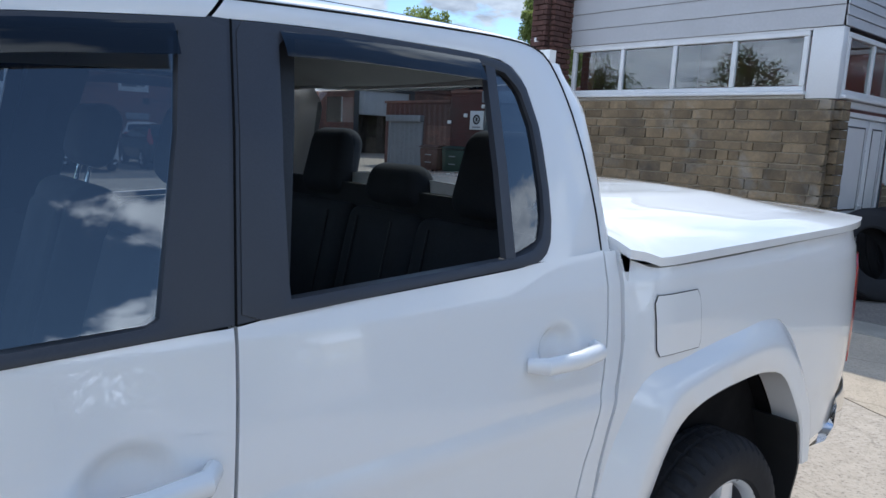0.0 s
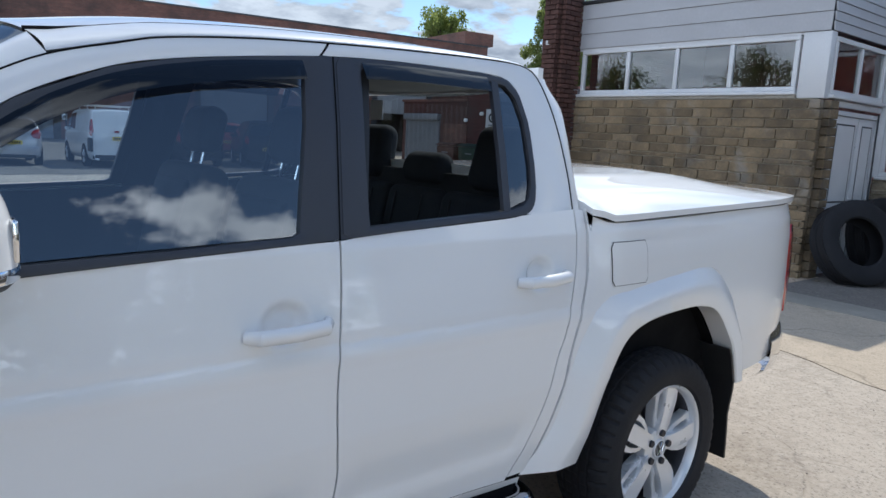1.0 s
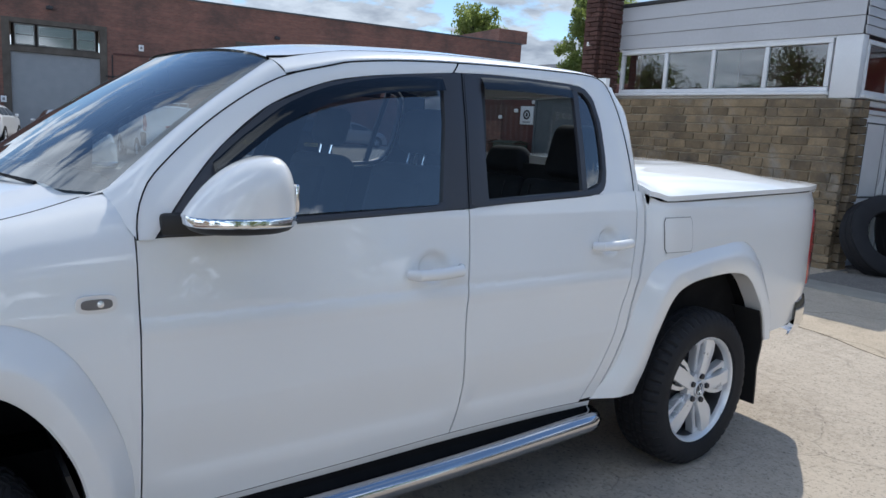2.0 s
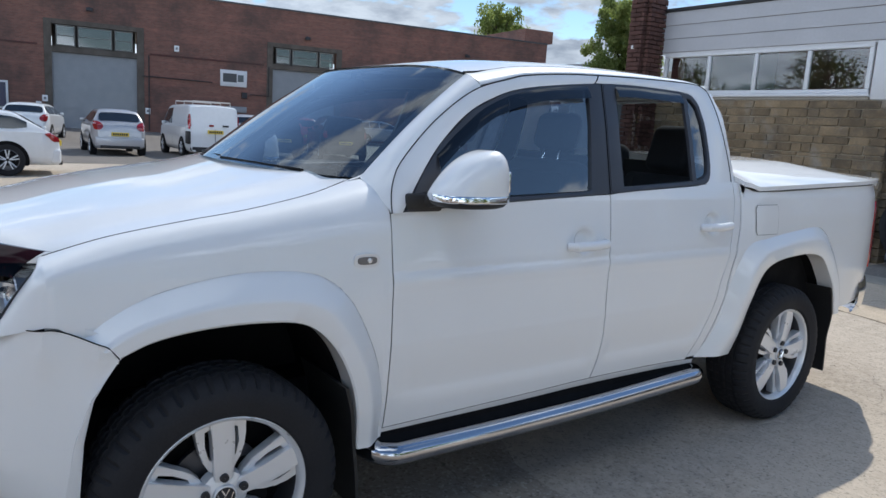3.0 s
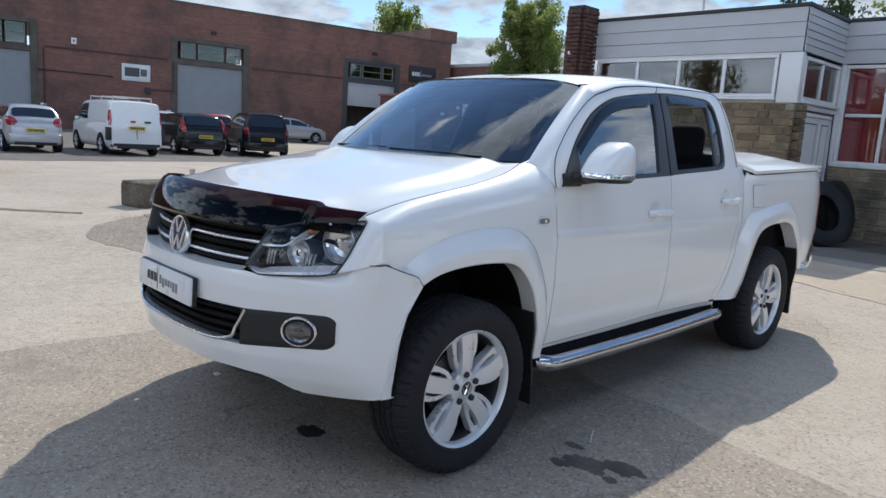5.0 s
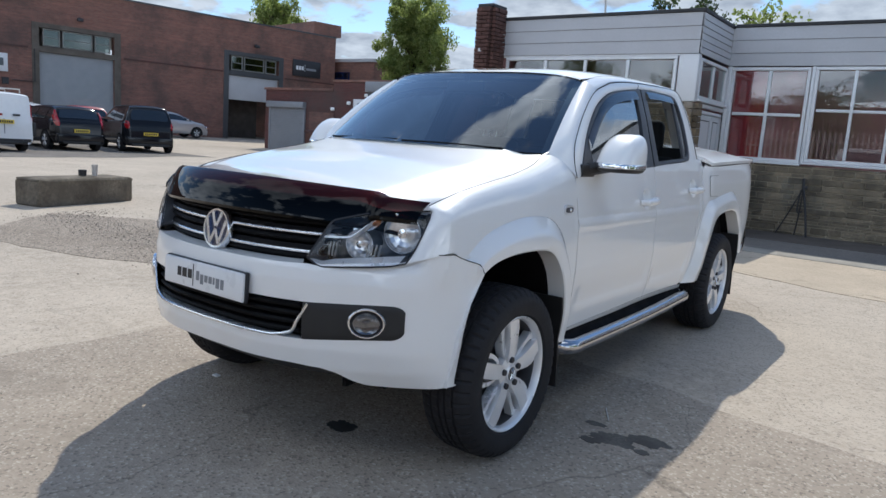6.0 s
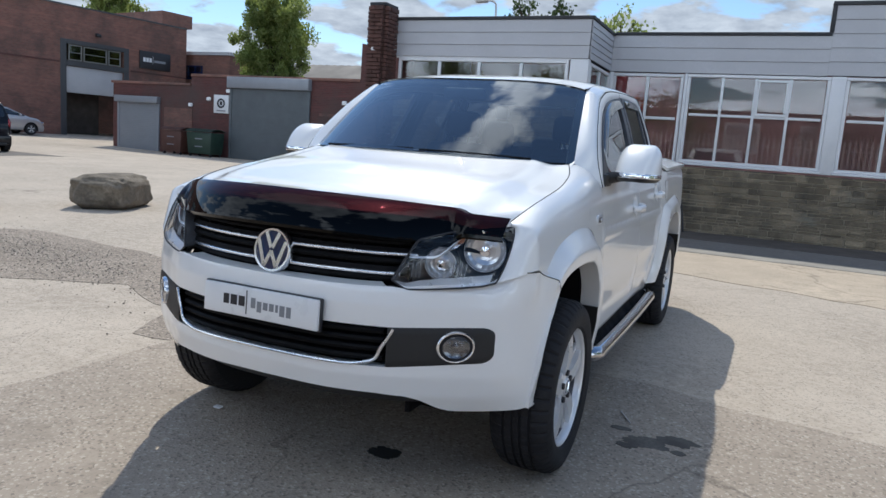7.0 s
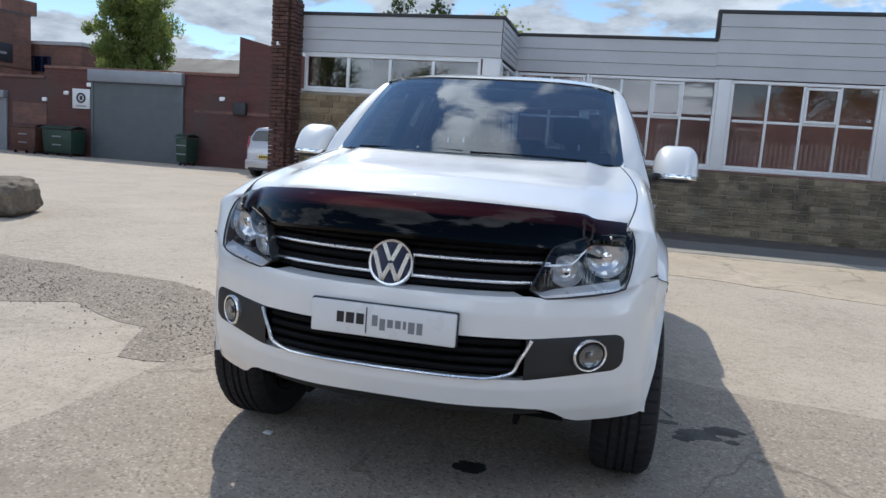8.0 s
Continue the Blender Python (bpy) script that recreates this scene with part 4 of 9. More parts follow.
def flare(name, outer, inner, peak, well):
    n = 44
    O, A = spline([(0, a, b) for a, b in outer], n), spline([(0, a, b) for a, b in inner], n)
    rows = []
    for o, a in zip(O, A):
        row = []
        for t, out in ((0.0, -0.002), (0.04, 0.002), (0.14, 0.011), (0.27, peak * 0.50), (0.42, peak * 0.80), (0.53, peak * 0.97), (0.57, peak), (0.62, peak * 1.0), (0.95, peak * 0.94), (1.0, peak * 0.82)):
            p = o.lerp(a, t)
            row.append((side_x(p.y, max(p.z, 0.42)) + out, p.y, p.z))
        row.append((side_x(a.y, max(a.z, 0.42)) + peak * 0.4, a.y, a.z))
        row.append((side_x(a.y, max(a.z, 0.42)) - 0.05, a.y, a.z))
        rows.append(row)
    both(name, rows, M_PAINT)
    # the dark liner of the wheel well
    liner = []
    for a in spline([(0, q, r) for q, r in well], n):
        liner.append([(side_x(a.y, max(a.z, 0.42)) - 0.058, a.y, a.z), (0.45, a.y, a.z + 0.02)])
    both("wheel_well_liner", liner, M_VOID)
    cy = (well[0][0] + well[-1][0]) / 2
    for s in (1, -1):
        bm = bmesh.new()
        box(bm, (0.43 * s, cy - 0.52, 0.28), (0.45 * s, cy + 0.52, 0.98))
        part("wheel_well_back", bm, M_VOID, truck)


flare("front_wheel_flare", FLARE_F, ARCH_FS, 0.046, ARCH_F)
flare("rear_wheel_flare", FLARE_R, ARCH_R, 0.048, ARCH_R)

# ---- front wings ----
bonnet_z = curve2([(-0.47, 1.085), (-0.30, 1.140), (-0.10, 1.180), (0.10, 1.212), (0.30, 1.252), (0.42, 1.283), (0.50, 1.306), (0.60, 1.325)])
bonnet_x = curve2([(-0.47, 0.790), (-0.30, 0.815), (-0.10, 0.825), (0.10, 0.822), (0.30, 0.80), (0.42, 0.77), (0.50, 0.744), (0.60, 0.73)])
flare_top = curve2([(-0.462, 0.925), (-0.43, 0.920), (-0.40, 0.897), (-0.375, 0.880), (-0.345, 0.905), (-0.22, 0.98), (-0.06, 1.022), (0.114, 1.038), (0.30, 1.015), (0.42, 0.92), (0.51, 0.74), (0.548, 0.60), (0.5599, 0.40), (0.60, 0.40)])
rows = []
for y in list(np.linspace(-0.455, 0.50, 40)) + [0.515, 0.53, 0.545, 0.555, 0.562, 0.572]:
    z0 = flare_top(y) if y < 0.56 else 0.40
    xs, zs = bonnet_x(y), bonnet_z(y)
    row = []
    zk = min(1.06 + 0.02 * (y > 0.3), zs - 0.05)
    z0 = min(z0, zk - 0.005)
    for t in np.linspace(0, 1, 12):
        z = z0 + (zk - z0) * t
        row.append(on_side(y, z))
    x0 = side_x(y, zk)
    for t in np.linspace(0.12, 1, 9):
        p1 = (x0 - 0.012, zk + (zs - zk) * 0.92)
        row.append(((1 - t) ** 2 * x0 + 2 * t * (1 - t) * p1[0] + t * t * (xs + 0.002), y, (1 - t) ** 2 * zk + 2 * t * (1 - t) * p1[1] + t * t * zs))
    row.append((xs + 0.002, y, zs - 0.03))
    rows.append(row)
# its corner runs on to the head lamp
E0 = spline([(0.804, -0.590, 0.878), (0.817, -0.555, 0.93), (0.823, -0.513, 1.0), (0.819, -0.476, 1.050), (0.810, -0.455, 1.072)], 40)
edge0 = [Vector(p) for p in rows[0]]
lo_z, hi_z = edge0[0].z, edge0[-2].z
corner = []
for t in np.linspace(0, 0.92, 10):
    row = []
    for p in edge0[:-1]:
        h = (p.z - lo_z) / (hi_z - lo_z)
        e = E0[min(int(h * 39), 39)]
        row.append(tuple(e.lerp(p, t) + Vector((0.005, -0.016, 0)) * math.sin(math.pi * t) * (1 - 0.4 * h)))
    row.append((row[-1][0], row[-1][1] + 0.01, row[-1][2] - 0.03))
    corner.append(row)
rows = [[(p[0] - 0.004, p[1] + 0.007, p[2]) for p in corner[0]]] + corner + rows
both("front_wing", rows, M_PAINT)

# ---- bonnet ----
def bonnet_lead(u):
    return -0.835 + 0.375 * abs(u) ** 2.6


def bonnet_rear(u):
    return 0.30 + 0.19 * u * u


rows = []
for j in range(34):
    v = j / 33
    row = []
    for i in range(81):
        u = -1 + 2 * i / 80
        y = bonnet_lead(u) + (bonnet_rear(u) - bonnet_lead(u)) * v
        ye = -0.46 + 0.09 * math.log(1 + math.exp(min((y + 0.46) / 0.09, 40.0)))
        ye = max(y, -0.46) + (ye - max(y, -0.46)) * (1 - abs(u) ** 4)
        xe = bonnet_x(max(y, -0.46)) - 0.003
        ze = bonnet_z(ye)
        a = abs(u)
        crown = 0.030 * (1 - a ** 2.2) + 0.010 * (1 - a ** 2) * smooth(-0.8, 0.0, y)
        crown += 0.022 * smooth(0.90, 0.74, a)
        nose = -0.035 * (1 - smooth(0.0, 0.16, v)) ** 2
        row.append((u * xe, y, ze + crown + nose))
    rows.append(row)
bm = bmesh.new()
sheet(bm, rows)
part("bonnet", bm, M_PAINT, truck)
bm = bmesh.new()
sheet(bm, [[(x, y + 0.05, z - 0.10) for x, y, z in r] for r in rows[::3]])
box(bm, (-0.46, -0.62, 0.40), (0.46, 0.50, 1.02))
part("engine_bay", bm, M_VOID, truck)

# ---- doors below the belt ----
belt = curve2([(0.55, 1.200), (0.64, 1.206), (1.0, 1.229), (1.243, 1.242), (1.58, 1.258), (1.67, 1.261), (1.76, 1.271), (2.0, 1.284), (2.27, 1.299), (2.36, 1.308), (2.66, 1.325)])
sill = curve2([(0.55, 0.440), (1.2, 0.452), (1.64, 0.462), (2.1, 0.458), (2.36, 0.446)])
gap_b = curve2([(0.44, 1.612), (0.52, 1.632), (0.64, 1.650), (0.72, 1.647), (0.82, 1.643), (0.94, 1.645), (1.115, 1.661), (1.20, 1.667), (1.30, 1.671)])
gap_r = curve2([(0.44, 2.290), (0.484, 2.314), (0.574, 2.368), (0.70, 2.430), (0.848, 2.474), (0.906, 2.500), (1.012, 2.530), (1.122, 2.560), (1.198, 2.572), (1.31, 2.582), (1.36, 2.588)])
gap_c = curve2([(0.44, 2.372), (0.479, 2.392), (0.55, 2.428), (0.627, 2.470), (0.746, 2.514), (0.836, 2.534), (0.972, 2.576), (1.05, 2.602), (1.117, 2.620), (1.25, 2.630), (1.36, 2.634)])


def door_rows(front, rear, bottom_at):
    rows = []
    for t in np.linspace(0, 1, 120):
        row = []
        for s in np.linspace(0, 1, 130):
            z = 0.9
            for _ in range(6):
                y = front(z) + (rear(z) - front(z)) * s
                z = sill(y) + (belt(y) - sill(y)) * t
            dent = 0.009 * math.exp(-((z - 0.572) / (0.085 if z > 0.572 else 0.034)) ** 2) * smooth(0.0, 0.1, s) * smooth(1.0, 0.9, s)
            for yh, zh in ((1.506, 1.068), (2.394, 1.118)):
                dent += 0.028 * math.exp(-(((y - yh) / 0.056) ** 2 + ((z - zh - 0.004) / 0.047) ** 2) ** 2.5)
            row.append(on_side(y, z, -dent))
        rows.append(row)
    rows = [[(p[0] - 0.025, p[1], p[2] + 0.012) for p in rows[0]]] + rows
    rows = [[(r[0][0] - 0.02, r[0][1], r[0][2])] + r + [(r[-1][0] - 0.02, r[-1][1], r[-1][2])] for r in rows]
    return rows


front_door = both("front_door", door_rows(lambda z: 0.5765, lambda z: gap_b(z) - 0.003, sill), M_PAINT)
rear_door = both("rear_door", door_rows(lambda z: gap_b(z) + 0.003, lambda z: gap_r(z) - 0.003, sill), M_PAINT)

# the strip of cab behind the rear door
rows = []
for z in np.linspace(0.46, 1.318, 34):
    ya, yb = gap_r(z) + 0.003, gap_c(z) - 0.006
    rows.append([(side_x(ya, z) - 0.02, ya, z), on_side(ya, z), on_side((ya + yb) / 2, z, 0.001), on_side(yb, z), (side_x(yb, z) - 0.03, yb + 0.004, z)])
both("cab_rear_strip", rows, M_PAINT)

rows = [[on_side(y, sill(y) - 0.005, -0.004), on_side(y, sill(y) - 0.03, -0.006), (0.890, y, sill(y) - 0.048), (0.86, y, sill(y) - 0.056)] for y in np.linspace(0.565, 2.368, 30)]
both("sill_trim", rows, M_PAINT)

# near-black shell that gives the shut lines their shade
rows = []
for z in (0.42, 0.6, 0.8, 1.0, 1.19):
    rows.append([(side_x(y, z) - 0.034, y, z) for y in np.linspace(0.50, 2.70, 24)])
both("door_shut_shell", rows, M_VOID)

# ---- side of the cab above the belt ----
DLO = [(0.618, 1.203), (0.72, 1.338), (0.822, 1.450), (0.977, 1.570), (1.165, 1.650), (1.30, 1.681), (1.45, 1.703), (1.65, 1.726), (1.80, 1.738), (2.00, 1.744), (2.28, 1.743), (2.375, 1.732), (2.420, 1.692), (2.437, 1.60), (2.430, 1.46), (2.412, 1.365), (2.36, 1.309)]
CANT = [(0.5775, 1.204), (0.579, 1.240), (0.592, 1.298), (0.64, 1.377), (0.81, 1.527), (1.01, 1.648), (1.20, 1.706), (1.30, 1.729), (1.51, 1.753), (1.733, 1.768), (2.0, 1.780), (2.25, 1.787), (2.41, 1.788), (2.49, 1.778), (2.535, 1.745), (2.572, 1.64), (2.588, 1.48), (2.590, 1.40), (2.584, 1.312)]


def cab_point(y, z, out=0.0):
    x = glass_x(z) if z > 1.20 else side_x(y, z)
    x -= 0.010 * smooth(2.3, 2.65, y)
    return (x + out, y, z)


N = 70
top_in, top_out = spline([(0, a, b) for a, b in DLO], N), spline([(0, a, b) for a, b in CANT], N)
split = min(range(N), key=lambda k: abs(top_out[k].y - 1.733))
for nm, k0, k1 in (("front_door_frame", 0, split), ("rear_door_frame", split, N - 1)):
    rows = []
    for k in range(k0, k1 + 1):
        o, a = top_out[k].copy(), top_in[k].copy()
        if k == split:
            o.y += 0.004 if k0 == split else -0.004
            a.y += 0.004 if k0 == split else -0.004
        row = [cab_point(a.y, a.z, -0.02)]
        for t in (0, 0.12, 0.3, 0.6, 0.85, 1.0):
            p = a.lerp(o, t)
            row.append(cab_point(p.y, p.z, 0.004 * math.sin(math.pi * t)))
        row.append(cab_point(o.y, o.z, -0.02))
        rows.append(row)
    both(nm, rows, M_PAINT)
# near-black backing for the shade under the door frame and along the roof gutter
rows = [[cab_point(a.y, a.z, -0.022), cab_point(o.y, o.z, -0.024), cab_point(o.y, o.z + 0.003, -0.03)] for a, o in zip(top_in, top_out)]
both("gutter_shell", rows, M_VOID)

for s in (1, -1):
    pts = [Vector(cab_point(p.y, p.z, 0.0008)) for p in spline([(0, a, b) for a, b in CANT], 90)]
    bm = bmesh.new()
    tube(bm, [p if s == 1 else flip(p) for p in pts], 0.0022, 6)
    part("door_joint", bm, M_VOID, truck)

# black surround of the side windows
WIN_F = [(0.80, 1.247), (0.80, 1.395), (0.90, 1.478), (1.047, 1.575), (1.20, 1.634), (1.40, 1.676), (1.642, 1.704), (1.618, 1.55), (1.558, 1.276), (1.243, 1.260), (1.0, 1.250)]
WIN_R = [(1.815, 1.716), (2.0, 1.724), (2.28, 1.722), (2.36, 1.710), (2.398, 1.675), (2.414, 1.60), (2.408, 1.46), (2.398, 1.40), (2.378, 1.357), (2.345, 1.334), (2.30, 1.325), (2.25, 1.320), (1.765, 1.292), (1.785, 1.50)]


def strip(name, pts_a, pts_b, out_a, out_b, material, parent=None, close=False, lab=""):
    rows = []
    for a, b in zip(pts_a, pts_b):
        rows.append([cab_point(a.y, a.z, out_a - 0.012), cab_point(a.y, a.z, out_a), cab_point(b.y, b.z, out_b), cab_point(b.y, b.z, out_b - 0.02)])
    if close:
        rows.append(rows[0])
    return both(name, rows, material, parent=parent, label=lab)


def ring(pts, n):
    P = [Vector((0, a, b)) for a, b in pts]
    P.append(P[0])
    s = [0.0]
    for a, b in zip(P, P[1:]):
        s.append(s[-1] + (b - a).length)
    out = []
    for k in range(n):
        g = s[-1] * k / n
        i = min(int(np.searchsorted(s, g, side="right")) - 1, len(P) - 2)
        out.append(P[i].lerp(P[i + 1], (g - s[i]) / max(s[i + 1] - s[i], 1e-9)))
    return out


def fill(pts, n, m, out):
    """Rows filling an outline between its left and right chains."""
    R = ring(pts, 200)
    zs = [p.z for p in R]
    lo, hi = min(zs) + 1e-4, max(zs) - 1e-4
    rows = []
    for z in np.linspace(lo, hi, n):
        ys = []
        for a, b in zip(R, R[1:] + R[:1]):
            if (a.z - z) * (b.z - z) <= 0 and abs(a.z - b.z) > 1e-9:
                ys.append(a.y + (b.y - a.y) * (z - a.z) / (b.z - a.z))
        y0, y1 = min(ys), max(ys)
        rows.append([cab_point(y0 + (y1 - y0) * t, z, out) for t in np.linspace(0, 1, m)])
    return rows


def outline_blend(inner, outer, n):
    """Matches two closed outlines by direction from their middle."""
    c = Vector((0, sum(a for a, b in inner) / len(inner), sum(b for a, b in inner) / len(inner)))
    A, B = ring(inner, 400), ring(outer, 400)
    key = lambda p: math.atan2(p.z - c.z, (p.y - c.y) * 0.45)
    A.sort(key=key)
    B.sort(key=key)
    ka, kb = [key(p) for p in A], [key(p) for p in B]
    out = []
    for k in range(n):
        t = -math.pi + 2 * math.pi * (k + 0.5) / n
        out.append((A[int(np.searchsorted(ka, t)) % len(A)], B[int(np.searchsorted(kb, t)) % len(B)]))
    return out


TRIM_F = [(0.622, 1.206), (0.72, 1.338), (0.822, 1.450), (0.977, 1.570), (1.165, 1.650), (1.30, 1.681), (1.45, 1.703), (1.65, 1.726), (1.728, 1.733), (1.697, 1.50), (1.666, 1.263), (1.243, 1.243), (1.0, 1.230)]
TRIM_R = [(1.736, 1.733), (1.80, 1.738), (2.00, 1.744), (2.28, 1.743), (2.375, 1.732), (2.420, 1.692), (2.437, 1.60), (2.430, 1.46), (2.420, 1.395), (2.405, 1.348), (2.38, 1.318), (2.34, 1.305), (2.0, 1.286), (1.674, 1.263), (1.705, 1.50)]
for trim, win, nm in ((TRIM_F, WIN_F, "front"), (TRIM_R, WIN_R, "rear")):
    pr = outline_blend(win, trim, 110)
    rows = []
    for a, b in pr:
        rows.append([cab_point(a.y, a.z, -0.022), cab_point(a.y, a.z, 0.002), cab_point(*a.lerp(b, 0.5).yz, 0.006), cab_point(*b.lerp(a, 0.06).yz, 0.004), cab_point(b.y, b.z, -0.012)])
    rows.append(rows[0])
    both(nm + "_window_trim", rows, M_TRIM, "satin black window surround")
# the middle pillar closes the joint between the two surrounds
post = spline([(0, 1.670, 1.2635), (0, 1.701, 1.50), (0, 1.732, 1.733)], 14)
both("door_post", [[cab_point(p.y + w, max(p.z, 1.2645 + 0.09 * w), o) for w, o in ((-0.045, -0.006), (-0.040, 0.001), (0.0, 0.0012), (0.040, 0.001), (0.045, -0.006))] for p in post], M_TRIM)
for s in (1, -1):
    bm = bmesh.new()
    tube(bm, [Vector(cab_point(p.y, p.z, 0.0022)) if s == 1 else flip(cab_point(p.y, p.z, 0.0022)) for p in post], 0.002, 6)
    part("door_joint", bm, M_VOID, truck)
both("front_window", fill(WIN_F, 16, 14, -0.010), M_GLASS, "tinted side glass")
CUT = [(2.272, 1.322), (2.292, 1.50), (2.318, 1.722)]
lowered, raised = both("rear_window", fill([(1.765, 1.292), (1.785, 1.50), (1.815, 1.716), (2.0, 1.724)] + CUT[::-1] + [(2.25, 1.320)], 14, 10, -0.010), M_PRIVACY, "dark tinted side glass")
bpy.data.objects.remove(lowered)
both("quarter_light", fill(CUT + [(2.36, 1.710), (2.398, 1.675), (2.414, 1.60), (2.408, 1.46), (2.398, 1.40), (2.378, 1.357), (2.345, 1.334)], 14, 5, -0.008), M_QUARTER, "dark fixed quarter light")
# upright bar between the dropping glass and the quarter light
rows = [[cab_point(y + w, z, o) for w, o in ((-0.016, -0.012), (-0.014, 0.003), (0.014, 0.003), (0.016, -0.012))] for y, z in ((2.272, 1.322), (2.292, 1.50), (2.318, 1.724))]
both("quarter_light_bar", rows, M_TRIM)
M_SMOKE = glass("smoked_deflector", (0.10, 0.10, 0.115), 1.1, 0.03, 3.6)
# wind deflectors
for pts, dz in (([(0.79, 1.395), (0.90, 1.480), (1.047, 1.577), (1.20, 1.638), (1.40, 1.680), (1.635, 1.706)], 0.042), ([(1.818, 1.718), (1.98, 1.724), (2.14, 1.724), (2.285, 1.722)], 0.036)):
    P = spline([(0, a, b) for a, b in pts], 24)
    rows = [[cab_point(p.y, p.z + 0.010, 0.004), cab_point(p.y, p.z, 0.010), cab_point(p.y, p.z - dz * 0.6, 0.017), cab_point(p.y, p.z - dz, 0.019), cab_point(p.y, p.z - dz, 0.014)] for p in P]
    both("wind_deflector", rows, M_SMOKE, "smoked acrylic wind deflector")

# ---- windscreen, pillars, roof ----
ws_base = spline([(0, 0.27, 1.318), (0.30, 0.295, 1.316), (0.55, 0.375, 1.312), (0.70, 0.465, 1.310), (0.762, 0.525, 1.312)], 20)
roof_edge = [p for p in spline([(0, a, b) for a, b in CANT], 160) if p.y > 1.04 and p.z > 1.655]
roof_edge = [p for p in roof_edge if not (p.y > 2.5 and p.z < 1.75)]
top_c = curve2([(0.90, 1.748), (1.05, 1.776), (1.30, 1.811), (1.70, 1.836), (2.10, 1.840), (2.45, 1.826), (2.56, 1.802), (2.66, 1.765)])


def roof_pt(u, v):
    """A place on the roof: u across (-1 to 1), v from the windscreen to the rear."""
    a = abs(u)
    y0 = 0.905 + 0.14 * a ** 2.2
    y1 = 2.655 - 0.115 * a ** 2.5
    y = y0 + (y1 - y0) * v
    zed = float(np.interp(max(y, 1.045), [p.y for p in roof_edge], [p.z for p in roof_edge])) + 0.0035
    xed = cab_point(max(y, 1.045), zed)[0] - 0.003
    return Vector((u * xed, y, zed + (top_c(min(y, 2.66)) - zed) * (1 - a ** 3) ** 0.6))


ws_top = [roof_pt(0.905 * k / 19, 0.0) + Vector((0, 0.004, -0.004)) for k in range(20)]
half = []
for a, b in zip(ws_base, ws_top):
    row = []
    for t in np.linspace(0, 1, 14):
        p = a.lerp(b, t)
        bulge = 0.014 * math.sin(math.pi * t)
        row.append((p.x, p.y - bulge * 0.6, p.z + bulge * 0.8))
    half.append(row)
full = [[flip(p) for p in r] for r in half[:0:-1]] + half
bm = bmesh.new()
sheet(bm, full)
part("windscreen", bm, M_SCREEN, truck, "blue-tinted windscreen")
# black edge band of the windscreen
for rr, nm in ((half[-1], "screen_edge"),):
    rows = []
    for k, p in enumerate(rr):
        rows.append([(p[0] - 0.035, p[1] - 0.012, p[2] - 0.004), (p[0] + 0.004, p[1] + 0.002, p[2] - 0.004)])
    both(nm, rows, M_TRIM)
# outer pillars from the screen to the door frame
edge = [Vector(p) for p in half[-1]]
edge_s = spline(edge, 26)
cant_s = [p for p in spline([(0, a, b) for a, b in CANT], 200) if p.z <= 1.667 and p.y < 1.3]
cant_s = [cant_s[int(k * (len(cant_s) - 1) / 25)] for k in range(26)]
rows = []
for e, c in zip(edge_s, cant_s):
    q = Vector(cab_point(c.y, c.z, 0.0))
    n = Vector((0.5, -0.6, 0.5)).normalized()
    row = []
    for t in np.linspace(0, 1, 8):
        p = e.lerp(q, t)
        p += Vector((0.5, -0.5, 0.45)) * 0.022 * math.sin(math.pi * t) ** 0.8
        row.append(tuple(p))
    row.append((q.x - 0.02, q.y, q.z))
    rows.append(row)
both("windscreen_pillar", rows, M_PAINT)
# scuttle corner between wing, pillar and screen
rows = []
for t in np.linspace(0, 1, 6):
    a = Vector((bonnet_x(0.45 + 0.12 * t) + 0.002, 0.45 + 0.12 * t, bonnet_z(0.45 + 0.12 * t)))
    b = edge[0].lerp(edge[1], t * 0.6)
    rows.append([tuple(a.lerp(b, s)) for s in (0, 0.5, 1)])
both("scuttle_corner", rows, M_PAINT)
bm = bmesh.new()
rows = []
for i in range(31):
    u = -1 + 2 * i / 30
    y = bonnet_rear(u)
    rows.append([(u * 0.745, y - 0.02, 1.305 + 0.01 * (1 - u * u) - 0.03), (u * 0.75, y + 0.05, 1.30)])
sheet(bm, rows)
part("scuttle_panel", bm, M_PLASTIC, truck)

rows = [[roof_pt(-math.cos(math.pi * i / 56), j / 35) for i in range(57)] for j in range(36)]
rows += [[p + Vector((-0.02 * p.x, 0.010, -0.014)) for p in rows[35]], [p + Vector((-0.04 * p.x, 0.014, -0.06)) for p in rows[35]]]
bm = bmesh.new()
sheet(bm, rows)
part("roof", bm, M_PAINT, truck)
for s in (1, -1):
    bm = bmesh.new()
    tube(bm, [roof_pt(s * (0.90 + 0.03 * v), v) + Vector((0, 0, -0.0006)) for v in np.linspace(0.0, 0.99, 24)], [0.007, 0.005] + [0.0017] * 22, 6)
    part("roof_joint", bm, M_VOID, truck)
bm = bmesh.new()
sheet(bm, [[(p[0] * 0.95, min(max(p[1], 1.0), 2.58), p[2] - 0.05) for p in r[::4]] for r in rows[::5]])
part("headliner", bm, M_LINER, truck)

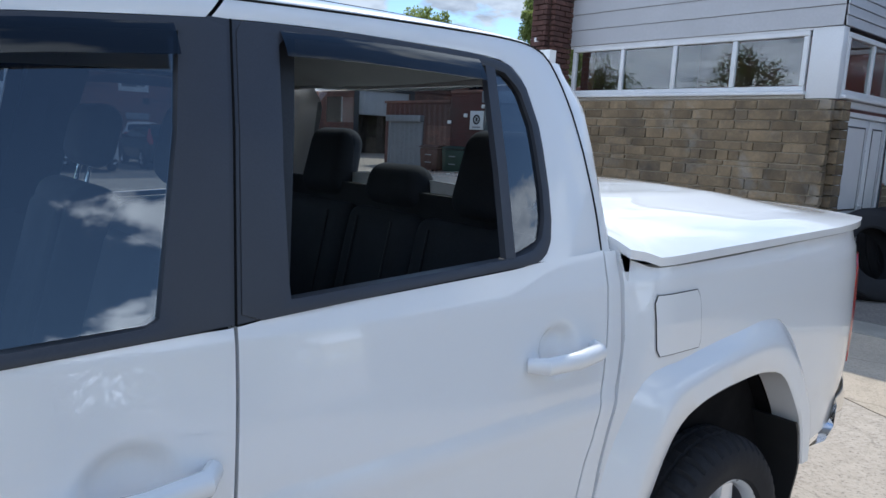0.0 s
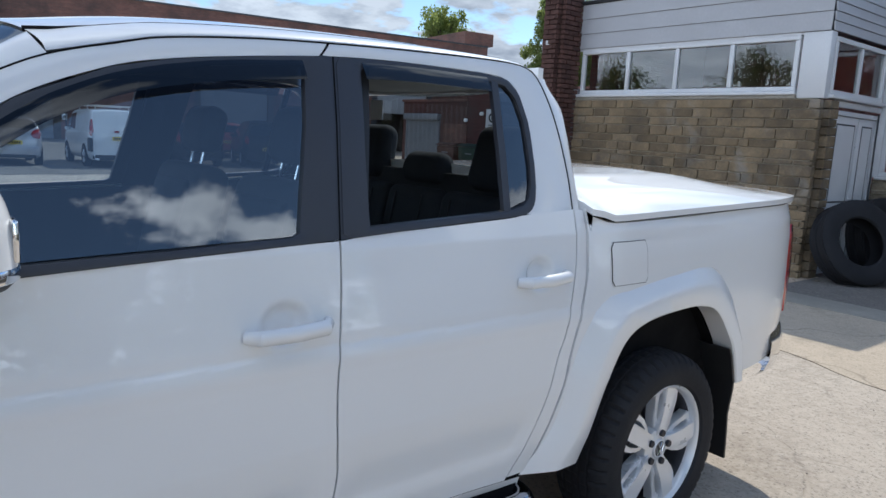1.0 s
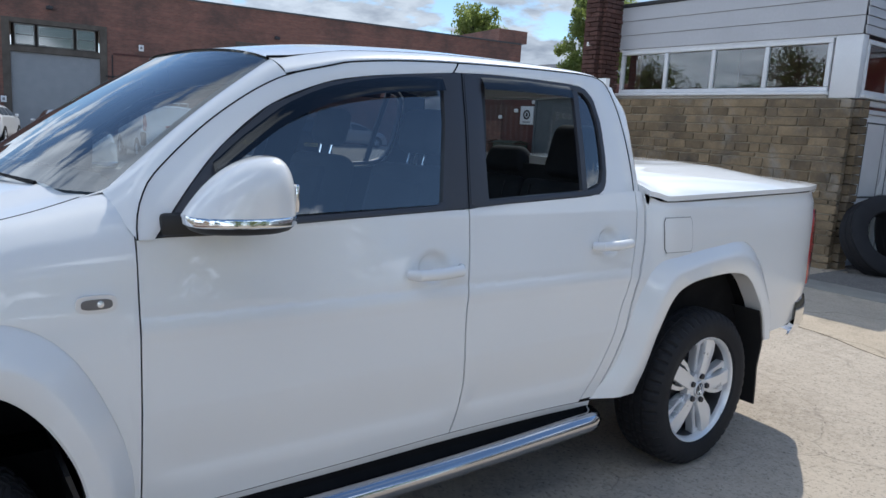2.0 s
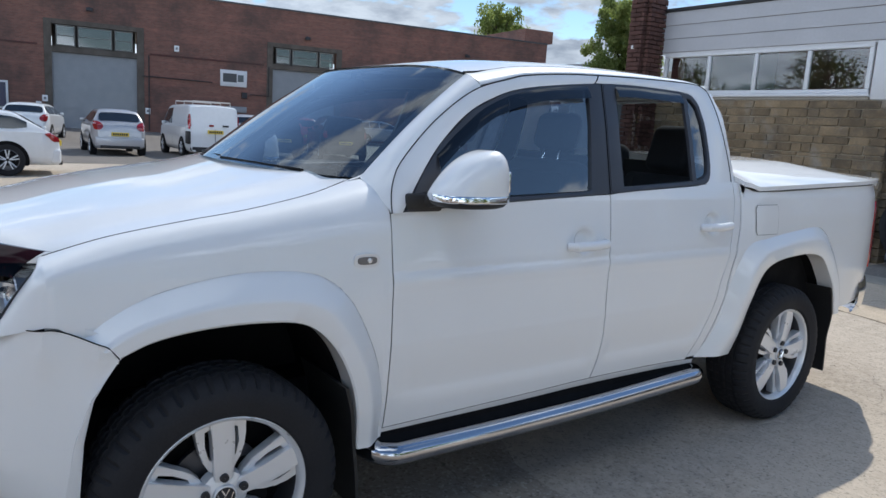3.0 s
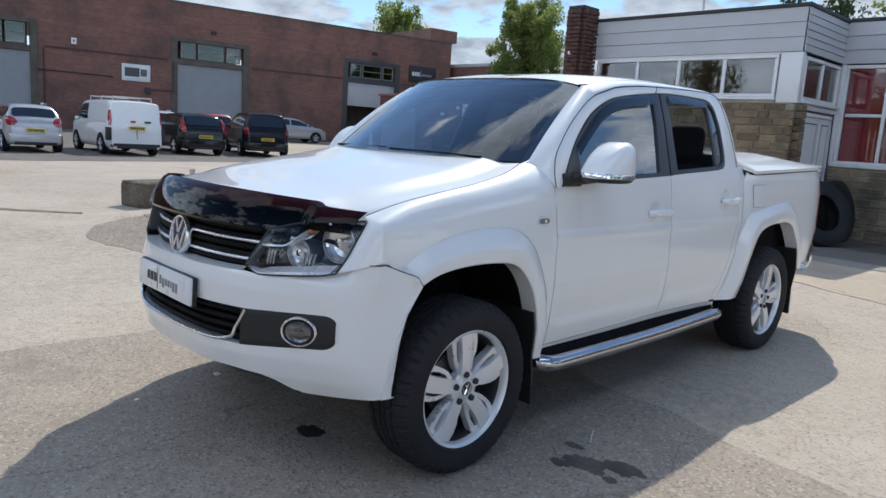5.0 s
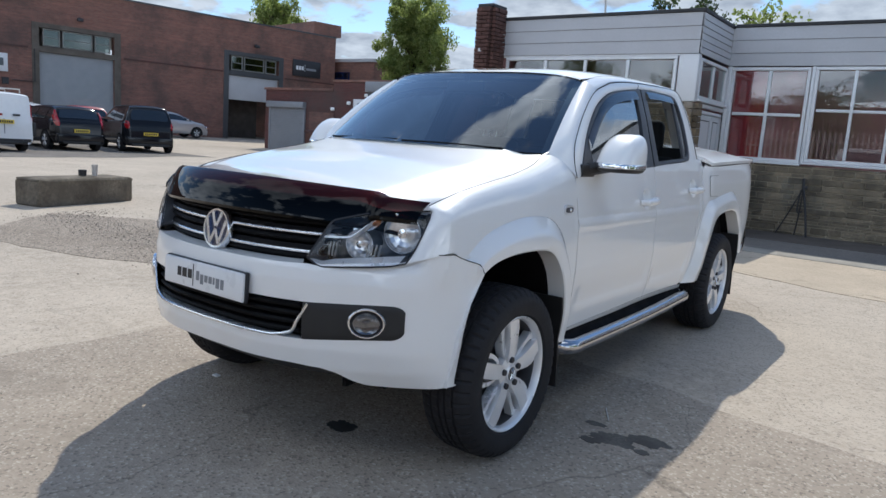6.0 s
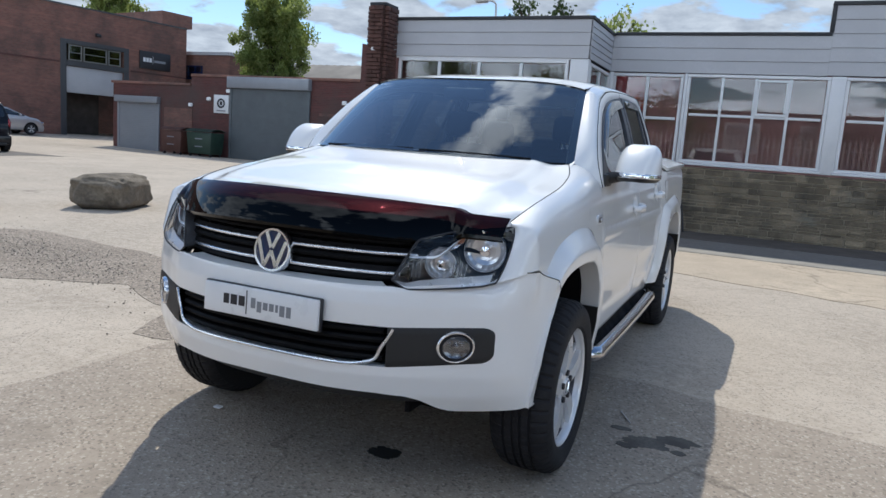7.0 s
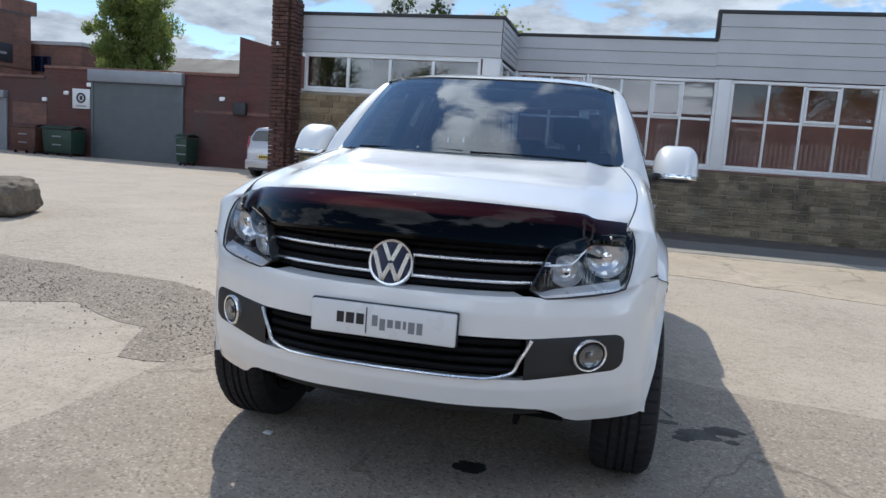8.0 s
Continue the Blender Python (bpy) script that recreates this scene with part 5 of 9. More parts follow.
# ---- back of the cab ----
BX0, BX1 = 0.80, 0.56
cant_rear = lambda z: float(np.interp(z, [1.31, 1.40, 1.48, 1.64, 1.70, 1.745, 1.775], [2.586, 2.593, 2.591, 2.575, 2.558, 2.538, 2.50]))
rows = []
for z in np.linspace(1.30, 1.752, 24):
    yc = cant_rear(z) + 0.004
    xb = cab_point(yc, z)[0]
    yb = 2.650 - 0.055 * smooth(1.64, 1.752, z)
    rows.append([(xb - 0.02, yc, z), (xb, yc, z), (xb - 0.004, (yc + yb) / 2, z), (xb - 0.016, yb - 0.008, z), (xb - 0.04, yb + 0.004, z), (min(xb - 0.06, 0.64 - 0.10 * smooth(1.35, 1.75, z)), yb + 0.008, z)])
both("cab_back_corner", rows, M_PAINT)
bm = bmesh.new()
box(bm, (-0.66, 2.64, 0.5), (0.66, 2.665, 1.385))
box(bm, (-0.60, 2.64, 1.715), (0.60, 2.665, 1.80))
part("cab_back", bm, M_PAINT, truck)
bm = bmesh.new()
sheet(bm, [[(-0.64, 2.652, 1.386), (0.64, 2.652, 1.386)], [(-0.56, 2.645, 1.714), (0.56, 2.645, 1.714)]])
part("rear_screen", bm, M_REAR, truck, "tinted rear screen")
boxpart("screen_sticker", (-0.46, 2.62, 1.60), (-0.36, 2.625, 1.69), M_PLATEW, truck)

# ---- load bed ----
flare_rt = curve2([(2.36, 0.45)] + [(a, b) for a, b in FLARE_R[1:9]] + [(3.485, 1.03), (3.565, 0.92), (3.655, 0.74), (3.695, 0.57), (3.72, 0.56)])
def bed_x(y, z):
    base = float(np.interp(z, [0.45, 0.60, 0.80, 1.0, 1.15, 1.25, 1.30], [0.90, 0.925, 0.945, 0.945, 0.938, 0.925, 0.905]))
    if y > 3.72:
        base -= 0.10 * ((y - 3.72) / 0.51) ** 2.4
    return base


def bed_skin(y, z):
    k = smooth(2.8, 2.6, y)
    return side_x(2.6, z) * k + bed_x(y, z) * (1 - k)


bed_low = lambda y: flare_rt(y) - 0.035 if y < 3.70 else 0.57 + 0.03 * (y - 3.70) / 0.4
rows = []
for y in list(np.linspace(2.40, 3.70, 46)) + list(np.linspace(3.72, 4.23, 16)):
    row = []
    for t in np.linspace(0, 1, 24):
        z1 = 1.274 + 0.036 * smooth(2.7, 4.1, y) + 0.024 * smooth(2.74, 2.65, y)
        z0 = min(bed_low(y), 1.25)
        z = z0 + (z1 - z0) * t
        ys_ = max(y, gap_c(min(max(z, 0.45), 1.35)) + 0.006)
        row.append((bed_skin(ys_, z), ys_, z))
    row.append((row[-1][0] - 0.03, row[-1][1], row[-1][2] + 0.004))
    row = [(row[0][0] - 0.02, row[0][1], row[0][2])] + row
    rows.append(row)
rows = [[(p[0] - 0.05, p[1], p[2]) for p in rows[0]]] + rows
both("bed_side", rows, M_PAINT)
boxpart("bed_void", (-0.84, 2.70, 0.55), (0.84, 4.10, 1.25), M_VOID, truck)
bm = bmesh.new()
rows = [[(0.80 * u, 4.20 + 0.05 * (1 - u ** 4), z) for u in np.linspace(-1, 1, 15)] for z in (0.58, 0.8, 1.0, 1.2, 1.30)]
sheet(bm, rows)
part("tailgate", bm, M_PAINT, truck)
# fuel flap: a shallow tray with a dark joint
FUEL = [(2.732, 1.058), (2.926, 1.058), (2.912, 1.210), (2.725, 1.208)]
for grow, out, mm, nm in ((0.0025, 0.0030, M_VOID, "flap_joint"), (0.0, 0.0040, M_PAINT, "fuel_flap")):
    c = Vector((2.822, 1.135))
    q = [c + (Vector(p) - c) * (1 + grow / 0.10) for p in FUEL]
    rr = []
    for t in np.linspace(0, 1, 9):
        a, b = q[0].lerp(q[3], t), q[1].lerp(q[2], t)
        k = 0.010 * max(0, (abs(t - 0.5) - 0.44) / 0.06) ** 2
        a, b = a.lerp(b, k / 0.18), b.lerp(a, k / 0.18)
        rr.append([(bed_skin(p.x, p.y) + out, p.x, p.y) for p in [a.lerp(b, s) for s in np.linspace(0, 1, 8)]])
    bm = bmesh.new()
    sheet(bm, rr)
    part(nm, bm, mm, truck)

# hard cover over the bed
rows = []
for i in range(41):
    u = -1 + 2 * i / 40
    a = abs(u)
    row = []
    for y in np.linspace(2.642, 4.17, 33):
        v = max(y - 2.660, 0.0) / 1.51
        xe = bed_skin(y, 1.27) + 0.014
        ze = 1.300 + 0.052 * v + 0.024 * (1 - smooth(0.0, 0.050, v))
        zc = 1.428 + 0.018 * v - 0.070 * smooth(0.6, 1.0, v)
        f = (1 - a ** 2.6) ** 0.85
        rib = 0.008 * math.exp(-((a - 0.55) / 0.05) ** 2)
        row.append((u * xe, y + 0.05 * (1 - a ** 4) * v, ze + (zc - ze) * f + rib * (1 - v)))
    row.append((row[-1][0] * 0.985, row[-1][1] + 0.004, row[-1][2] - 0.025))
    row = [(row[0][0], row[0][1], min(row[0][2] - 0.02, 1.27))] + row
    rows.append(row)
rows = [[(p[0] * 0.96, p[1], p[2] - 0.008) for p in rows[0]]] + [[(p[0], p[1], p[2] - 0.022) for p in rows[0]]] + rows + [[(p[0], p[1], p[2] - 0.022) for p in rows[-1]]] + [[(p[0] * 0.96, p[1], p[2] - 0.008) for p in rows[-1]]]
bm = bmesh.new()
sheet(bm, rows)
part("bed_cover", bm, M_PAINT, truck, "white hard bed cover")
both("cover_seal", [[(bed_skin(y, 1.27) - 0.03, y, 1.26), (bed_skin(y, 1.27) - 0.012, y, 1.290 + 0.036 * (y - 2.7) / 1.5)] for y in np.linspace(2.76, 4.1, 12)], M_INK)

both("bed_front_filler", [[(min(cab_point(y, z)[0], bed_skin(y, z), side_x(y, z)) - 0.007, y, z) for y in (2.585, 2.61, 2.635, 2.66, 2.685)] for z in np.linspace(1.15, 1.318, 8)], M_PAINT)
both("bed_front_flange", [[(bed_skin(2.66, z) - w, 2.640, z) for w in (0.14, 0.07, 0.004)] for z in np.linspace(1.10, 1.325, 6)], M_PAINT)
# tail lamps and rear bumper
rows = []
for z in np.linspace(0.79, 1.21, 16):
    w = 0.075 * math.sin(math.pi * min(max((z - 0.76) / 0.47, 0), 1)) ** 0.7
    rows.append([(bed_x(4.19 - w, z) - 0.002, 4.19 - w, z), (bed_x(4.195 - w * 0.8, z) + 0.007, 4.195 - w * 0.8, z), (bed_x(4.22, z) + 0.010, 4.225, z), (bed_x(4.23, z) - 0.01, 4.255, z), (0.70, 4.275, z)])
both("tail_lamp", rows, M_REDLENS, "red tail lamp")
bm = bmesh.new()
P = spline([(-0.90, 3.98, 0.62), (-0.86, 4.16, 0.62), (-0.72, 4.28, 0.62), (0, 4.33, 0.62), (0.72, 4.28, 0.62), (0.86, 4.16, 0.62), (0.90, 3.98, 0.62)], 40)
rows = []
for p in P:
    d = Vector((p.x, p.y - 3.2, 0)).normalized()
    rows.append([tuple(p + d * o + Vector((0, 0, h))) for o, h in ((-0.02, 0.13), (0.015, 0.10), (0.030, 0.04), (0.028, -0.04), (0.005, -0.10), (-0.05, -0.13))])
sheet(bm, rows)
part("rear_bumper", bm, M_CHROME, truck, "chrome rear bumper")
both("bumper_seal", [[(0.895, y, 0.60), (0.90, y, 0.74)] for y in (3.93, 3.975)], M_INK)


# ---- front end ----
M_REFLECT = plain("lamp_reflector_silver", (0.84, 0.85, 0.87), 0.16, 0.6, coat=0.5)
M_FOG = plain("fog_lamp_silver", (0.16, 0.165, 0.18), 0.14, 0.9, coat=0.5)
PLAN = spline([(0, -0.888, 0), (0.26, -0.874, 0), (0.47, -0.815, 0), (0.60, -0.742, 0), (0.70, -0.675, 0), (0.81, -0.600, 0), (0.87, -0.530, 0), (0.912, -0.445, 0), (0.934, -0.36, 0), (0.948, -0.27, 0)], 61)


def front_pt(u, z, out=0.0):
    """A place on the bumper's skin: u runs from the middle (0) to the wheel opening (1)."""
    g = abs(u) * 60
    i = min(int(g), 59)
    p = PLAN[i].lerp(PLAN[i + 1], g - i)
    fall = (1 - 0.85 * smooth(0.70, 0.92, abs(u))) if z < 0.78 else (1 - 0.93 * smooth(0.70, 0.80, abs(u)))
    off = float(np.interp(z, [0.34, 0.38, 0.44, 0.52, 0.60, 0.70, 0.78, 0.84, 0.88, 0.93], [0.085, 0.055, 0.022, 0.002, 0.0, 0.002, 0.0, 0.012, 0.035, 0.060])) * fall - out
    d = Vector((-0.55 * smooth(0.3, 0.9, abs(u)), 1, 0)).normalized() * off
    x, y = p.x + d.x, p.y + d.y
    return (x if u >= 0 else -x, y, z)


def u_at(x):
    return min(range(61), key=lambda k: abs(PLAN[k].x - x)) / 60


def plan_x(u):
    g = abs(u) * 60
    i = min(int(g), 59)
    return PLAN[i].x + (PLAN[i + 1].x - PLAN[i].x) * (g - i)


def bumper_top(u):
    x = plan_x(u)
    return float(np.interp(x, [0, 0.40, 0.487, 0.53, 0.60, 0.70, 0.765, 0.806, 0.823, 0.88, 0.908, 0.918, 0.931, 0.95], [0.842, 0.846, 0.850, 0.845, 0.849, 0.860, 0.869, 0.883, 0.900, 0.915, 0.918, 0.912, 0.879, 0.826]))


def bumper_low(u):
    x = plan_x(u)
    return float(np.interp(x, [0, 0.45, 0.55, 0.60, 0.645, 0.69, 0.90, 0.95], [0.455, 0.452, 0.444, 0.424, 0.393, 0.376, 0.374, 0.385]))


def arch_front(z):
    """Where the bumper meets the wheel opening, along the car, by height."""
    A = [(a, b) for a, b in ARCH_F if a < -0.15]
    return float(np.interp(z, [b for a, b in A][::-1], [a for a, b in A][::-1]))


US = list(np.linspace(-1, 1, 121))


def pod_low(u):
    return float(np.interp(plan_x(u), [0.0, 0.492, 0.80], [0.555, 0.557, 0.581]))


def pod_high(u):
    return float(np.interp(plan_x(u), [0.0, 0.492, 0.80], [0.706, 0.704, 0.714]))


def band(z_lo, z_hi, us, n=12):
    rows = []
    for u in us:
        row = []
        for t in np.linspace(0, 1, n):
            z = z_lo(u) + (z_hi(u) - z_lo(u)) * t
            p = front_pt(u, z)
            if abs(u) > 0.86:
                k = smooth(0.86, 1.0, abs(u))
                ya = arch_front(min(z, 0.826))
                xx = side_x(ya, max(z, 0.42)) + 0.040
                p = (p[0] * (1 - k) + math.copysign(xx, p[0]) * k, p[1] * (1 - k) + ya * k, z)
            if abs(u) > 0.80 and z > 0.76:
                w = smooth(0.76, 0.86, z) * smooth(0.80, 0.84, abs(u))
                xs = side_x(p[1], z) + 0.001 + 0.042 * smooth(-0.39, -0.345, p[1])
                p = (math.copysign(abs(p[0]) * (1 - w) + xs * w, p[0]), p[1], z)
            row.append(p)
        rows.append(row)
    return rows


bm = bmesh.new()
rows = band(pod_high, bumper_top, US, 14)
seam = [(r[-1][0] + 0.0015, r[-1][1] - 0.0015 * (u < 0.9), r[-1][2]) for r, u in zip(rows, US) if u_at(0.826) < u and r[-1][1] < -0.315] + [(0.9695, -0.293, 0.832)]
fade = [1 - smooth(0.60, 0.74, abs(u)) for u in US]
rows = [[(r[0][0], r[0][1] + 0.06 * f, r[0][2] + 0.002 * f)] + r + [(r[-1][0] * (1 - 0.015 * f * g), r[-1][1] + 0.06 * f * g + 0.004, r[-1][2] + 0.006 * f * g - 0.002 * (1 - g))] for r, f, g in zip(rows, fade, [1 - smooth(0.43, 0.47, plan_x(u)) for u in US])]
sheet(bm, rows)
rows = band(bumper_low, pod_low, US, 14)
rows = [[(r[0][0], r[0][1] + 0.04 + 0.06 * f, r[0][2] + 0.004)] + r + [(r[-1][0], r[-1][1] + 0.06 * f, r[-1][2] - 0.002 * f)] for r, f in zip(rows, fade)]
sheet(bm, rows)
up = u_at(0.77)
for s in (1, -1):
    us = [s * u for u in np.linspace(up, 1.0, 30)]
    rows = band(pod_low, pod_high, us, 10)
    sheet(bm, rows)
bmesh.ops.remove_doubles(bm, verts=bm.verts, dist=0.0004)
part("front_bumper", bm, M_PAINT, truck)
# lip where the bumper turns into the wheel opening
rows = []
for z in np.linspace(0.38, 0.826, 18):
    ya = arch_front(z)
    x = side_x(ya, max(z, 0.42)) + 0.040
    rows.append([(x, ya, z), (x - 0.012, ya + 0.004, z), (x - 0.08, ya + 0.004, z)])
both("bumper_lip", rows, M_PAINT)
rows = []
for y in np.linspace(-0.46, -0.29, 12):
    k = smooth(-0.44, -0.30, y)
    rows.append([(side_x(y, z) - 0.018 + 0.034 * k, y, z) for z in np.linspace(0.86 - 0.05 * k, 0.94 - 0.05 * k, 6)])
both("wing_flange", rows, M_PAINT)
# dark joints of bumper, wing and bonnet
jb = [(bonnet_x(y), y, bonnet_z(y) - 0.001) for y in np.linspace(-0.45, 0.47, 16)]
for s in (1, -1):
    for pts, r in ((seam, 0.0018), (jb, 0.0028)):
        bm = bmesh.new()
        tube(bm, [p if s == 1 else flip(p) for p in pts], r, 6, 40)
        part("panel_joint", bm, M_VOID, truck)
# skid plate under the chin
bm = bmesh.new()
rows = [[front_pt(u, z, -0.05 - o) for z, o in ((0.47, 0), (0.42, 0.01), (0.385, 0.04))] for u in np.linspace(-0.72, 0.72, 50)]
sheet(bm, rows)
part("skid_plate", bm, M_PLASTIC, truck)
boxpart("under_tray", (-0.60, -0.66, 0.40), (0.60, -0.40, 0.50), M_VOID, truck)

# lower intake
boxpart("intake_back", (-0.62, -0.72, 0.52), (0.62, -0.70, 0.76), M_VOID, truck)
ug = u_at(0.475)
bm = bmesh.new()
for z in (0.582, 0.615, 0.648, 0.681, 0.706):
    rows = []
    for u in np.linspace(-ug, ug, 40):
        rows.append([front_pt(u, z + a, b) for a, b in ((0.012, -0.05), (0.011, -0.018), (0.004, -0.012), (-0.008, -0.02), (-0.011, -0.05))])
    sheet(bm, rows)
part("intake_slats", bm, M_GRILLE, truck)
for x in np.linspace(-0.42, 0.42, 9):
    bm = bmesh.new()
    box(bm, (x - 0.004, -0.80 + 0.3 * x * x, 0.56), (x + 0.004, -0.72, 0.74))
    part("intake_rib", bm, M_VOID, truck)
path = [front_pt(u_at(0.50), 0.699, 0.004), front_pt(u_at(0.496), 0.66, 0.004), front_pt(u_at(0.478), 0.625, 0.004), front_pt(u_at(0.45), 0.585, 0.004), front_pt(u_at(0.40), 0.566, 0.004)] + [front_pt(u, 0.561, 0.004) for u in np.linspace(u_at(0.36), 0, 10)]
path = path + [flip(p) for p in path[-2::-1]]
bm = bmesh.new()
tube(bm, path, 0.0068, 8, 120)
part("intake_chrome_strip", bm, M_SATIN, truck, "chrome strip round the lower intake")

# fog lamp pods
for s in (1, -1):
    ua, ub = u_at(0.492), u_at(0.825)
    rows = []
    for u in list(np.linspace(ua, ua + 0.86 * (ub - ua), 20)) + [ua + (ub - ua) * (0.86 + 0.14 * math.sin(a)) for a in np.linspace(0.1, 1.52, 10)]:
        k = (u - ua) / (ub - ua)
        z0, z1 = pod_low(u), pod_high(u)
        if k > 0.86:
            c = (k - 0.86) / 0.14
            z0 += 0.038 * (1 - math.sqrt(1 - min(c, 1) ** 2))
            z1 -= 0.030 * (1 - math.sqrt(1 - min(c, 1) ** 2))
        rows.append([front_pt(s * u, z0 - 0.004, -0.03), front_pt(s * u, z0, 0.0005), front_pt(s * u, z0 + 0.004, 0.0030)] + [front_pt(s * u, z0 + (z1 - z0) * t, 0.0035) for t in (0.2, 0.5, 0.8)] + [front_pt(s * u, z1 - 0.004, 0.0030), front_pt(s * u, z1, 0.0005), front_pt(s * u, z1 + 0.004, -0.03)])
    bm = bmesh.new()
    sheet(bm, rows)
    pod = part("fog_lamp_pod", bm, M_PLASTIC, truck, "black plastic fog lamp surround")
    # close the strip of skin between intake and pod
    c = Vector(front_pt(s * u_at(0.705), 0.641, 0.003))
    d = Vector((0.62 * s, -0.78, 0.0)).normalized()
    M = Matrix.Translation(c) @ d.to_track_quat("X", "Z").to_matrix().to_4x4() @ Matrix.Diagonal((1, 1.15, 0.93, 1))
    bm = bmesh.new()
    lathe(bm, [(0.063, -0.02), (0.063, 0.008), (0.0595, 0.013), (0.056, 0.0125), (0.0525, 0.008), (0.0525, -0.02)], 40, M)
    part("fog_ring", bm, M_SATIN, pod, "chrome ring")
    bm = bmesh.new()
    lathe(bm, [(0.0525, 0.011), (0.049, 0.007), (0.044, 0.007)], 32, M)
    part("fog_bezel", bm, M_INK, pod)
    bm = bmesh.new()
    lathe(bm, [(0.0445, 0.012), (0.034, 0.019), (0.017, 0.023), (0.0005, 0.024)], 28, M)
    part("fog_lens", bm, M_LENS, pod)
    bm = bmesh.new()
    lathe(bm, [(0.0445, 0.0115), (0.037, 0.0085), (0.027, 0.0062), (0.015, 0.0055), (0.014, 0.0125), (0.0005, 0.015)], 18, M)
    part("fog_reflector", bm, M_FOG, pod)

# grille
def grille_pt(x, z, out=0.0):
    return (x, -0.822 + 0.26 * (abs(x) / 0.62) ** 2.3 * 0.62 + 0.20 * (z - 0.87) * 0.5 - out, z)


bm = bmesh.new()
sheet(bm, [[grille_pt(x * w, z, -0.055) for x in np.linspace(-1, 1, 30)] for z, w in ((0.83, 0.485), (0.9, 0.505), (1.0, 0.57), (1.07, 0.60))])
part("grille_back", bm, M_VOID, truck)
GX = {0.868: 0.47, 0.893: 0.492, 0.930: 0.52, 0.962: 0.545, 1.000: 0.57, 1.03: 0.59}
bm = bmesh.new()
for z in (0.868, 0.893, 0.930, 0.962, 1.000, 1.03):
    w = GX[z] + 0.012
    tall = 0.017 if z in (0.893, 0.962, 1.03) else 0.010
    rows = [[grille_pt(x, z + a, b) for a, b in ((tall, -0.05), (tall, -0.004), (0, 0.004), (-tall, -0.006), (-tall, -0.05))] for x in np.linspace(-w, w, 40)]
    sheet(bm, rows)
part("grille_slats", bm, M_GRILLE, truck)
for x in np.linspace(-0.50, 0.50, 13):
    bm = bmesh.new()
    box(bm, (x - 0.005, grille_pt(x, 0.9)[1] + 0.032, 0.85), (x + 0.005, grille_pt(x, 0.9)[1] + 0.05, 1.04))
    part("grille_rib", bm, M_VOID, truck)
for z, w in ((0.886, 0.487), (0.958, 0.540)):
    bm = bmesh.new()
    rows = [[grille_pt(x, z + a, b) for a, b in [(0.0072 * math.cos(q), 0.002 + 0.0075 * math.sin(q)) for q in np.linspace(0, math.pi, 9)]] for x in np.linspace(-w, w, 40)]
    sheet(bm, rows)
    part("grille_chrome_bar", bm, M_SATIN, truck, "thin chrome grille bar")
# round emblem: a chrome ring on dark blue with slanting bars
em = Matrix.Translation((0, -0.838, 0.925)) @ Matrix.Rotation(radians(-8), 4, "X")
bm = bmesh.new()
T = em @ Matrix.Rotation(radians(-90), 4, "Z")
lathe(bm, [(0.0005, 0.004), (0.072, 0.002), (0.072, -0.02)], 40, T)
emblem = part("emblem_disc", bm, M_BLUE, truck, "round emblem, chrome on dark blue")
bm = bmesh.new()
lathe(bm, [(0.0835, -0.015), (0.0835, 0.006), (0.080, 0.011), (0.073, 0.010), (0.071, 0.003), (0.071, -0.01)], 48, T)
part("emblem_ring", bm, M_SATIN, emblem)
for x0, z0, x1, z1 in ((-0.030, 0.066, -0.003, 0.008), (0.030, 0.066, 0.003, 0.008), (-0.062, 0.036, -0.028, -0.062), (0.062, 0.036, 0.028, -0.062), (-0.028, -0.062, 0.0, -0.004), (0.028, -0.062, 0.0, -0.004)):
    bm = bmesh.new()
    a, b = Vector((x0, 0, z0)), Vector((x1, 0, z1))
    n = Vector((-(b - a).z, 0, (b - a).x)).normalized() * 0.0075
    q = [a + n, b + n, b - n, a - n]
    f = [bm.verts.new(em @ (p + Vector((0, -0.0115, 0)))) for p in q]
    k = [bm.verts.new(em @ (p + Vector((0, -0.001, 0)))) for p in q]
    bm.faces.new(f)
    for i in range(4):
        bm.faces.new((f[i], f[(i + 1) % 4], k[(i + 1) % 4], k[i]))
    part("emblem_bar", bm, M_SATIN, emblem)

# number plate holder with a dealer's plate: bars for its lettering
pl = Matrix.Translation((0, -0.902, 0.726)) @ Matrix.Rotation(radians(-2), 4, "X")
bm = bmesh.new()
box(bm, (-0.262, -0.010, -0.057), (0.262, 0.022, 0.057), 0.006, 2, pl)
plate = part("number_plate", bm, M_PLATEW, truck, "white show plate with dark lettering bars")
bm = bmesh.new()
box(bm, (-0.266, 0.001, -0.061), (0.266, 0.022, 0.061), 0.004, 1, pl)
part("plate_holder", bm, M_INK, plate)
bm = bmesh.new()
x = -0.165
for w in (0.026, 0.030, 0.028):
    box(bm, (x, -0.0115, -0.016), (x + w, -0.0103, 0.022), m=pl)
    x += w + 0.008
box(bm, (-0.058, -0.0115, -0.044), (-0.054, -0.0103, 0.046), m=pl)
part("lettering_bar", bm, M_INK, plate)
bm = bmesh.new()
x = -0.035
for w, lo, hi in ((0.020, -0.016, 0.022), (0.020, -0.028, 0.012), (0.020, -0.016, 0.012), (0.020, -0.016, 0.012), (0.011, -0.016, 0.012), (0.022, -0.028, 0.012), (0.020, -0.028, 0.012)):
    box(bm, (x, -0.0115, lo), (x + w, -0.0103, hi), m=pl)
    x += w + 0.008
part("lettering_bar", bm, M_GREYINK, plate)

